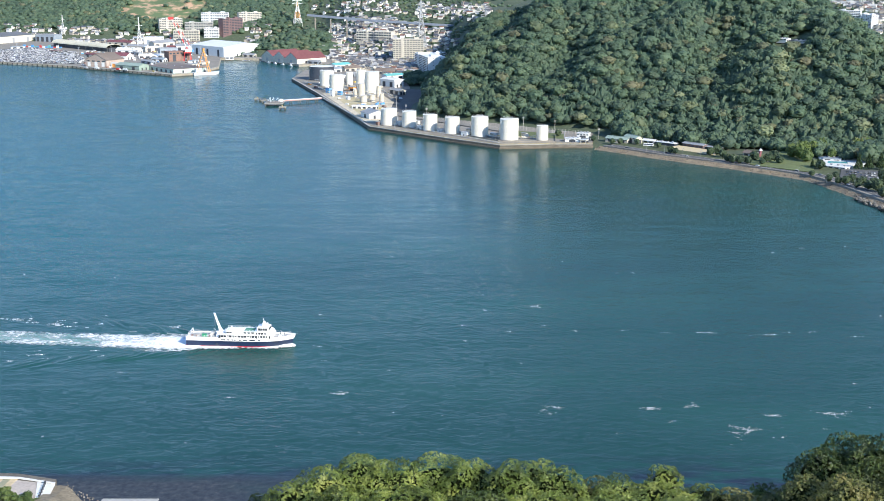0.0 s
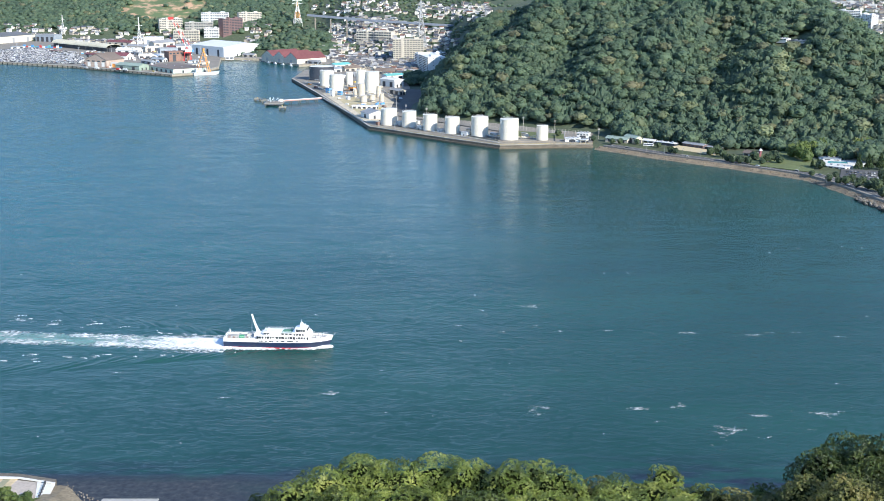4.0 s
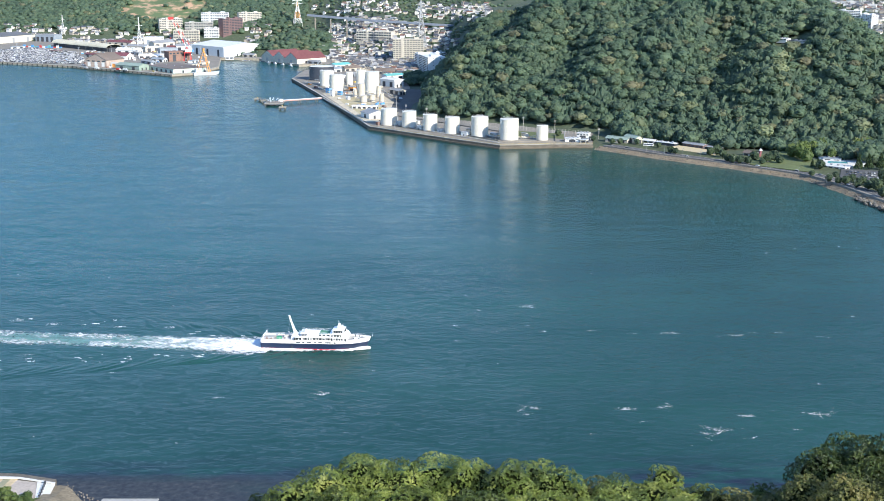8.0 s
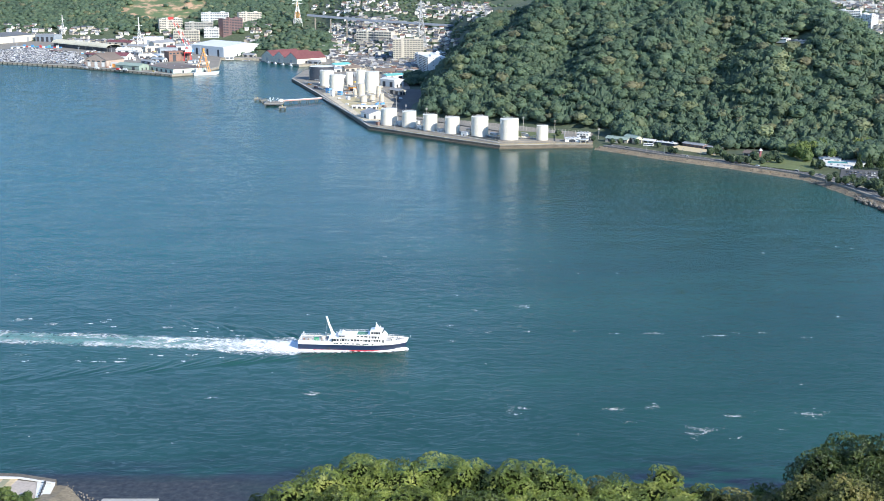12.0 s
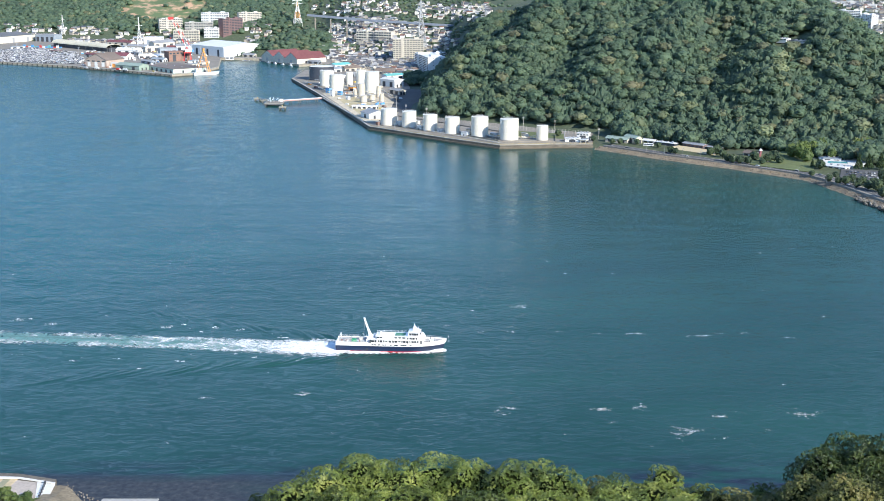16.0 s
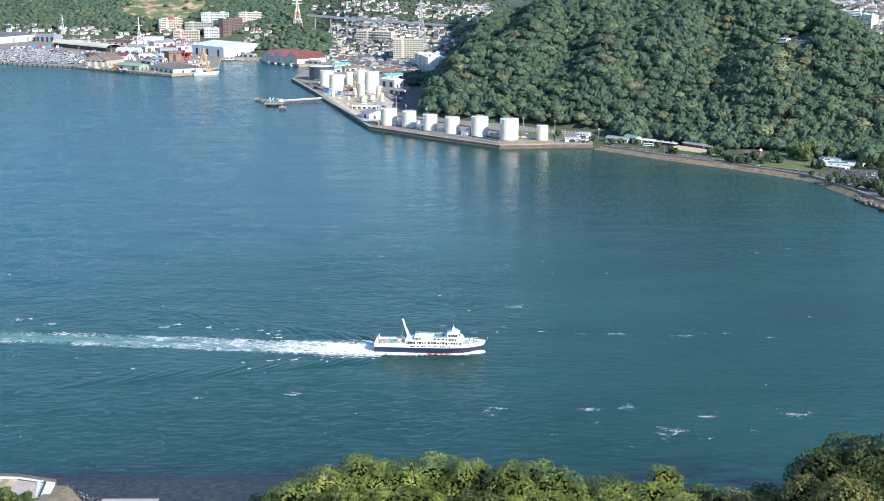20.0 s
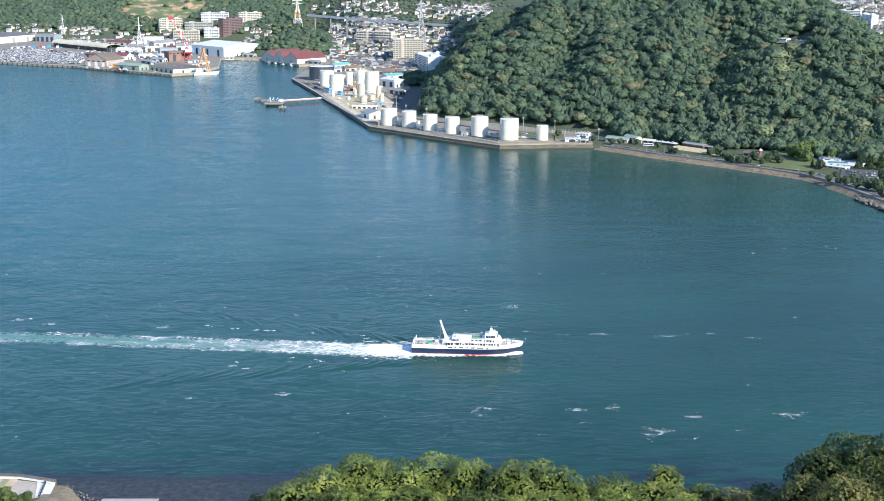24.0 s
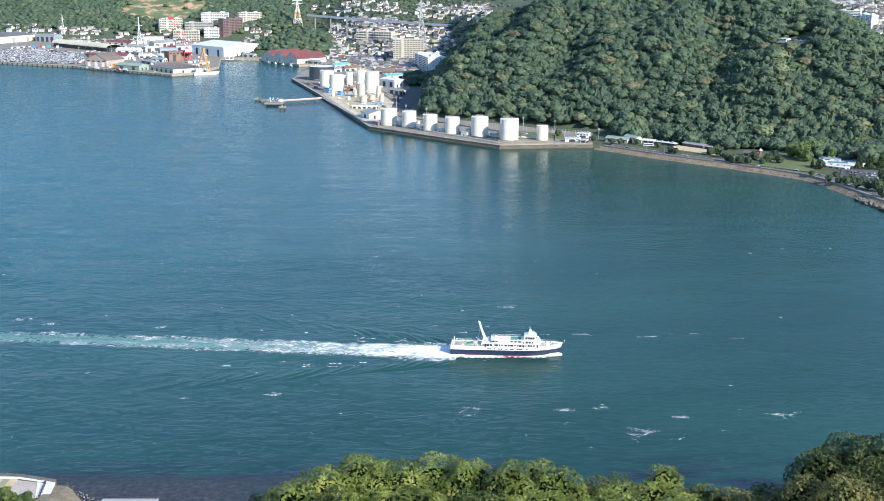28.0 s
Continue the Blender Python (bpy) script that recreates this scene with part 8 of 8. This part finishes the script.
    part("stern_rail", Kit().bar((-30.8, -5.0, 8.2), (-30.8, 5.0, 8.2), 0.1).bar((-30.8, -5.0, 7.8), (-30.8, 5.0, 7.8), 0.07), M_SHIPW, f)
    part("stern_gantry", Kit().bar((-29.6, -4.6, 9.8), (-29.6, 4.6, 9.8), 0.22), M_SHIPW, f)
    part("deck_locker", Kit().box(-22.6, -19.9, -3.4, -1.6, 6.53, 8.4, 0.1), M_GEAR, f, "green deck machinery cover")
    part("deck_locker", Kit().box(-27.2, -24.2, -2.2, 2.2, 6.53, 7.6, 0.1), M_BUFF, f)
    part("deck_locker", Kit().box(-19.0, -16.6, 0.5, 3.0, 6.53, 8.2, 0.1), M_BUFF, f)
    part("mooring_gear", Kit().box(-28.6, -27.6, -4.2, -2.8, 6.53, 8.0, 0.1).cyl(-25.5, -3.6, 6.53, 7.9, 0.45, n=10).cyl(-18.0, -4.0, 6.53, 8.3, 0.3, n=10), M_BROWN, f, "rusty brown mooring gear")
    part("windlass", Kit().box(-24.0, -23.0, 2.4, 4.2, 6.53, 7.5, 0.1), M_GREYM, f)
    part("cargo_hatch", Kit().box(20.4, 23.2, -1.9, 1.9, 6.55, 7.35, 0.1), M_SHIPW, f)
    part("bow_staff", Kit().bar((31.0, 0, 8.6), (31.4, 0, 11.0), 0.12), M_SHIPW, f)
    part("stern_ramp", Kit().box(-31.75, -31.35, -3.4, 3.4, 1.2, 5.6, 0.08), M_GREYM, f)
    # true height of the decks
    for me in {o.data for o in f.children_recursive}:
        me.transform(Matrix.Diagonal((1, 1, 0.8, 1)))
    for o in f.children_recursive:
        o.location.z *= 0.8
    return f


ferry = make_ferry()


# ---- foam and broken water ----
def lattice(i, j, seed):
    h = np.sin(i * 127.1 + j * 311.7 + seed * 74.7) * 43758.5453
    return h - np.floor(h)


def value_noise(x, y, seed):
    i, j = np.floor(x), np.floor(y)
    a, b = ease(x - i), ease(y - j)
    return ((lattice(i, j, seed) * (1 - a) + lattice(i + 1, j, seed) * a) * (1 - b)
            + (lattice(i, j + 1, seed) * (1 - a) + lattice(i + 1, j + 1, seed) * a) * b)


def lace(x, y, seed, size):
    """Foam lace: ridges of three sizes, about 0 to 1."""
    t = np.zeros(np.shape(x))
    for k, w in ((1.0, 0.45), (2.1, 0.33), (3.7, 0.22)):
        t = t + w * (1 - np.abs(2 * value_noise(x * k / size, y * k / size, seed + k) - 1))
    return t


def foam_sheet(name, x0, x1, y0, y1, cell, rise, material, floor=-0.6):
    """A sheet of foam whose crests stand over the water as far as rise(x, y) says; what lies under water is left out."""
    xs, ys = np.arange(x0, x1 + cell, cell), np.arange(y0, y1 + cell, cell)
    gx, gy = np.meshgrid(xs, ys)
    z = rise(gx, gy)
    n = len(xs)
    i = (np.arange(len(ys) - 1)[:, None] * n + np.arange(n - 1)[None]).ravel()
    q = np.column_stack([i, i + 1, i + n + 1, i + n])
    zr = z.ravel()
    q = q[zr[q].max(axis=1) > floor]
    return big_mesh(name, np.column_stack([gx.ravel(), gy.ravel(), zr]), q, material, True)


WAKE = []
STERN = [(t, m @ Vector((-31.0, 0, 0))) for t, m in FERRY_ROWS]
SPEED = (STERN[-1][1] - STERN[0][1]) / 28.0
CURRENT = Vector((-0.85, 0.12, 0))
BORN = 1.1


def wake_piece(i, side):
    """White foam of one stretch of the wake, on its far (+1) or near (-1) side, or the pale churned water between them (0)."""
    seed = 10.0 + i * 3.7 + side
    length = (SPEED - CURRENT).length * BORN
    if side == 0:
        def rise(x, y):
            return 0.3 * (lace((x + i * length) * 0.6, y, 5.0, 1.9) - 0.5) + 0.05 - 0.02 * np.maximum(np.abs(y) - 4.0, 0)
        me = foam_sheet("churned_water", -0.6, length + 0.6, -12, 12, 0.55, rise, M_CHURN)
        ob = new("churned_water", me)
        tagged(ob, "pale turquoise churned water behind a ferry", "wake", "wake of the ferry")
    else:
        def rise(x, y):
            s = y * side
            run = x + i * length
            band = np.exp(-np.abs((s - 7.2) / 5.0) ** 2.4) * 0.26 + np.exp(-((s + 0.5) / 5.0) ** 2) * 0.23
            band = band * (0.65 + 0.7 * value_noise(run / 9.0, y / 5.0, 21.0 + side))
            return band + 0.26 * (lace(run * 0.5 + 0.25 * y, y, 3.0 + side, 3.0) - 0.5) - 0.07
        me = foam_sheet("wake_foam", -0.4, length + 0.4, min(-6 * side, 18 * side), max(-6 * side, 18 * side), 0.55, rise, M_LACE)
        ob = new("wake_foam", me)
        tagged(ob, "white lacy foam of a ferry's wake", "foam", "wake of the ferry")
    WAKE.append((ob, i * BORN, side))


def stern_at(t):
    return STERN[0][1] + SPEED * t


for i in range(-27, 26):
    for side in (-1, 0, 1):
        wake_piece(i, side)


def wake_rows(born, side):
    """Under water until the stern has passed; then the foam rises, drifts with the current, spreads and slowly sinks away."""
    turn = math.degrees(math.atan2((SPEED - CURRENT).y, (SPEED - CURRENT).x))
    start = stern_at(born)
    rows = []
    ages = [(-0.9, -2.5), (0.0, 0.28), (3, 0.17), (6, 0.06), (10, -0.02), (16, -0.07), (24, -0.11), (36, -0.15), (60, -0.2)]
    if side == 0:
        ages = [(-0.5, -2.5), (0.3, 0.03), (6, 0.03), (14, 0.02), (24, 0.0), (34, -0.02), (60, -0.06)]
    times = sorted({0.0, 28.0} | {round(born + a, 2) for a in [a for a, _ in ages] + [1.0, 2.0] if 0 < born + a < 28})
    for t in times:
        age = t - born
        z = np.interp(age, [a for a, _ in ages], [h for _, h in ages])
        spread = side * (0.11 * min(max(age, 0), 26) + 0.2 - 4.6 * math.exp(-max(age, 0) / 1.6))
        p = start + CURRENT * max(age, 0)
        rows.append((t, pose(p.x, p.y + spread, z, 0, 0, turn)))
    return rows


# foam that the ship carries along: bow wave, wash along the sides, boil under the stern
def bow_wash():
    def rise(x, y):
        u = np.clip((x + 31.2) / 60.2, 0, 1)
        hb = np.array([half_beam(a, 0.2) for a in u.ravel()]).reshape(u.shape)
        out = np.abs(y) - hb
        wide = np.where(x > 22, 1.5 + 0.25 * (31 - x), 2.7 + 1.6 * value_noise(x / 6, x * 0, 4.0) + 0.05 * (22 - x))
        crest = np.where(x > 18, 0.9 * np.exp(-((x - 26.5) / 4.5) ** 2), 0)
        t = 0.5 - 0.66 * np.maximum(out / wide, 0) ** 1.3 + 0.6 * (lace(x * 0.7, y, 8.0, 2.2) - 0.5) + crest * np.exp(-np.maximum(out, 0) * 0.8)
        t = t - 0.3 * np.exp(-((x - 3) / 9.0) ** 2)
        t = np.where(x > 29.8, t - (x - 29.8) * 1.5, t)
        t = np.where(x < -31.5, 0.5 - 0.055 * np.maximum(np.abs(y) - 4.5, 0) ** 2 + 0.5 * (lace(x * 0.7, y, 8.0, 2.2) - 0.5), t)
        return np.where((out < -0.8) & (x > -31), -0.8, t)
    ob = new("bow_wave", foam_sheet("bow_wave", -42, 31, -12, 12, 0.4, rise, M_LACE))
    tagged(ob, "white foaming bow wave and wash along a ferry's sides", "foam")
    ob.matrix_world = FERRY_ROWS[0][1]
    return ob


bow_wave = bow_wash()


# low swell that spreads from the bow in two fans of slanting crests
BOW_WAVES = []


def bow_swell(k, side):
    """One smooth crest of the fan, k crests behind the bow."""
    vary = np.random.default_rng(300 + 2 * k + (side > 0))
    reach, half = 16.0 + 8.5 * k + vary.uniform(-3, 3), 2.6 + 0.06 * k + vary.uniform(-0.4, 0.8)
    cx, cy = 26.0 - reach * math.cos(radians(18)), side * (2.0 + reach * math.sin(radians(18)))
    run, rows = 9.0 + 0.9 * k, []
    tall = 1.05 * min(1.0, (k + 1) / 7) * math.exp(-k / 20.0) * vary.uniform(0.5, 1.1)
    slew = vary.uniform(-6, 6)
    for i in range(25):
        u = i / 12 - 1
        a = radians(47 + slew - 12 * u)
        x, y = cx - run * u * math.cos(a), cy + side * run * u * math.sin(a)
        h = tall * (1 - u * u) ** 1.2 * (0.8 + 0.2 * math.sin(2.3 * k + 5 * u))
        for j in range(9):
            w = j / 4 - 1
            rows.append((x + w * half * math.sin(a), y + side * w * half * math.cos(a), h * (0.5 + 0.5 * math.cos(math.pi * w)) - 0.02))
    q = np.array([(9 * i + j, 9 * i + j + 1, 9 * i + j + 10, 9 * i + j + 9) for i in range(24) for j in range(8)])
    if side < 0:
        q = q[:, ::-1]
    ob = new("bow_swell", big_mesh("bow_swell", np.array(rows), q, M_SEA, True))
    tagged(ob, "low smooth swell spreading from a ferry's bow", "wave", "bow waves of the ferry")
    ob.matrix_world = FERRY_ROWS[0][1]
    BOW_WAVES.append(ob)


for k in range(24):
    for side in (-1, 1):
        bow_swell(k, side)


FLECKS = []


def flecks(rng, w, d, arcs, per):
    """Foam strewn along curved lines within w by d metres: many small uneven flecks, thicker at some places."""
    k = Kit()
    for a in range(arcs):
        x0, y0, bend, tilt = rng.normal() * w * 0.12, rng.normal() * d * 0.2, rng.uniform(-0.9, 0.9), rng.uniform(-0.35, 0.35)
        half, knot = w * rng.uniform(0.25, 0.5), rng.uniform(-0.6, 0.6)
        for i in range(per):
            u = knot + rng.normal() * 0.13 if rng.uniform() < 0.45 else rng.uniform(-1, 1)
            wide = 0.05 if rng.uniform() < 0.8 else 0.2
            x = x0 + half * u + rng.normal() * w * 0.02
            y = y0 + d * 0.5 * (bend * (u * u - 0.4) + tilt * u) + rng.normal() * d * wide
            r = min(0.05 + rng.lognormal(-2.0, 0.7), 0.8)
            lean = math.atan2(d * 0.5 * (2 * bend * u + tilt), half)
            long, m = rng.uniform(1.0, 2.4), 6
            n = len(k.v)
            for b in range(m):
                q = rng.uniform(0.5, 1.2)
                p1, p2 = r * long * math.cos(6.283 * b / m) * q, r * math.sin(6.283 * b / m) * q
                k.v.append((x + p1 * math.cos(lean) - p2 * math.sin(lean), y + p1 * math.sin(lean) + p2 * math.cos(lean), 0.06))
            k.v.append((x, y, 0.06 + 0.25 * r))
            k.f += [(n + b, n + (b + 1) % m, n + m) for b in range(m)]
    return k


def whitecap(x, y, w, d, vx, seed):
    """A patch of foam w metres wide and d deep that drifts with the current."""
    rng = np.random.default_rng(int(seed) + 500)
    big = w * d > 45
    ob = new("foam_patch", flecks(rng, w, d, int(rng.integers(3, 5)) if big else 1, int(5 + 2.6 * w)).mesh("foam_patch", M_FROTH))
    tagged(ob, "small patch of white foam drifting on the tide rip", "foam", "foam patches on the tide rip", "stuff")
    FLECKS.append((ob, x, y, vx, seed))


# tide rips: x, y, breadth, depth, drift
for n, (p, w, d, vx) in enumerate([
        ((-236.3, 933.5), 3.5, 5, -0.5), ((57, 810.1), 13, 12, -0.6), ((-253.7, 776.4), 12, 7, 0), ((-231.5, 766.5), 9, 6, -0.1), ((-205.8, 785.2), 4, 4, 0), ((-158.5, 759.3), 9, 8, -0.3),
        ((-52.3, 641), 11, 5, -1.2), ((53.8, 617.4), 13, 14, -1.4), ((102.8, 618.2), 12, 7, -1.5), ((121.7, 620.7), 9, 8, -1.6), ((158.8, 608.6), 10, 5, -1.6), ((190, 611), 18, 9, -0.9)] + [
        ((153.8, 748.7), 14, 3.5, -2.6), ((201.4, 749.9), 6, 7, -2.5), ((190.8, 745.2), 13, 3.5, -2.5), ((215.9, 749.9), 7, 3, -2.5), ((238.8, 740.6), 11, 4, -2.5), ((107.8, 753.4), 9, 3, -2.4),
        ((76.6, 752.2), 8, 4, -2.3), ((130.1, 748.7), 7, 3, -2.5), ((131.4, 894.5), 4, 4, -0.9), ((13.5, 733.8), 4, 6, -0.6), ((12.8, 766.5), 5, 7, -0.6), ((38.1, 748.7), 5, 6, -1.0)] + [
        ((26.5, 798.1), 9, 4, -0.5), ((60.5, 762.9), 6, 4, -1.2), ((-28.2, 678.6), 4, 5, -1.0), ((-73.8, 787.7), 4, 5, -0.6), ((-71, 720.6), 7, 5, -0.7), ((-64, 694.5), 5, 3, -0.8),
        ((137.6, 586), 15, 15, -1.7), ((109.8, 599.3), 7, 5, -1.8), ((179, 588.7), 6, 6, -1.7), ((79.9, 584.2), 5, 4, -1.5), ((87.1, 930), 5, 4, -0.7), ((266.7, 785.2), 5, 4, -2.2)] + [
        ((-170.7, 672.9), 5, 4, -0.6), ((-187.8, 699.6), 4, 4, -0.6), ((-225.5, 706.8), 9, 4, -0.5), ((-229.4, 679.6), 6, 3, -0.5), ((-102.5, 634.1), 7, 3, -0.8), ((317.9, 972), 4, 4, -1.0),
        ((302.8, 977.7), 5, 4, -0.6), ((267.4, 972), 6, 5, -0.5), ((243, 958), 5, 4, -0.6), ((286, 968), 4, 4, -0.6), ((-34.4, 944.2), 7, 3, -0.4), ((-53.6, 854), 6, 3, -0.4), ((143.5, 588.7), 9, 7, -1.7), ((155.6, 579.1), 8, 4, -1.7)]):
    whitecap(*p, w, d, vx, 1.0 + n)
rng8 = np.random.default_rng(11)
for n in range(26):
    y = rng8.uniform(560, 930)
    x = rng8.uniform(-0.34, 0.34) * y
    whitecap(x, y, rng8.uniform(0.8, 2.6), rng8.uniform(1.2, 3.0), -0.5 - 1.8 * float(ease(np.array((x + 100) / 250.0))), 60.0 + n)


# crests that break on the edges of the ferry's waves: time, side, distance behind the bow
BREAKERS = []
krng = np.random.default_rng(19)
for n in range(130):
    born, side, behind = krng.uniform(-16, 26), (-1, 1)[n % 2], krng.uniform(45, 150)
    w = krng.uniform(2.5, 11.0)
    ob = new("breaking_crest", flecks(krng, w, 1.6 + 0.25 * w, 1, int(8 + 3 * w)).mesh("breaking_crest", M_SPRAY))
    tagged(ob, "short white breaking crest beside a ferry's wake", "foam", "breaking crests beside the wake", "stuff")
    BREAKERS.append((ob, born, krng.uniform(9, 18), Vector((31 - behind, side * (4 + 0.27 * behind * krng.uniform(0.75, 1.1)), 0))))


def breaker_rows(born, life, spot):
    """It rises, drifts with the current and goes under again."""
    at = FERRY_ROWS[0][1] @ spot + SPEED * born
    rows = []
    for t in sorted({0.0, 28.0} | {round(born + a, 2) for a in (-1.5, 0, life * 0.6, life) if 0 < born + a < 28}):
        age = t - born
        p = at + CURRENT * age
        rows.append((t, pose(p.x, p.y, float(np.interp(age, [-1.5, 0, life * 0.6, life], [-0.6, 0.0, -0.05, -0.6])))))
    return rows


def fleck_rows(x, y, vx, seed):
    rows = []
    for t in (0, 4, 8, 12, 16, 20, 24, 28):
        rows.append((t, pose(x + vx * t, y + 0.05 * vx * t, 0.02 * math.sin(seed * 2.1 + t * (0.35 + 0.02 * (seed % 7))))))
    return rows


# ---- everything that moves ----
def motions():
    walk(sea, [(0, pose(0, 0, 0)), (28.0, pose(-34, 0, 0))])
    walk(ferry, FERRY_ROWS)
    walk(bow_wave, FERRY_ROWS)
    for ob in BOW_WAVES:
        walk(ob, FERRY_ROWS)
    for ob, born, side in WAKE:
        walk(ob, wake_rows(born, side))
    for ob, born, life, spot in BREAKERS:
        walk(ob, breaker_rows(born, life, spot))
    for ob, x, y, vx, seed in FLECKS:
        walk(ob, fleck_rows(x, y, vx, seed))


motions()
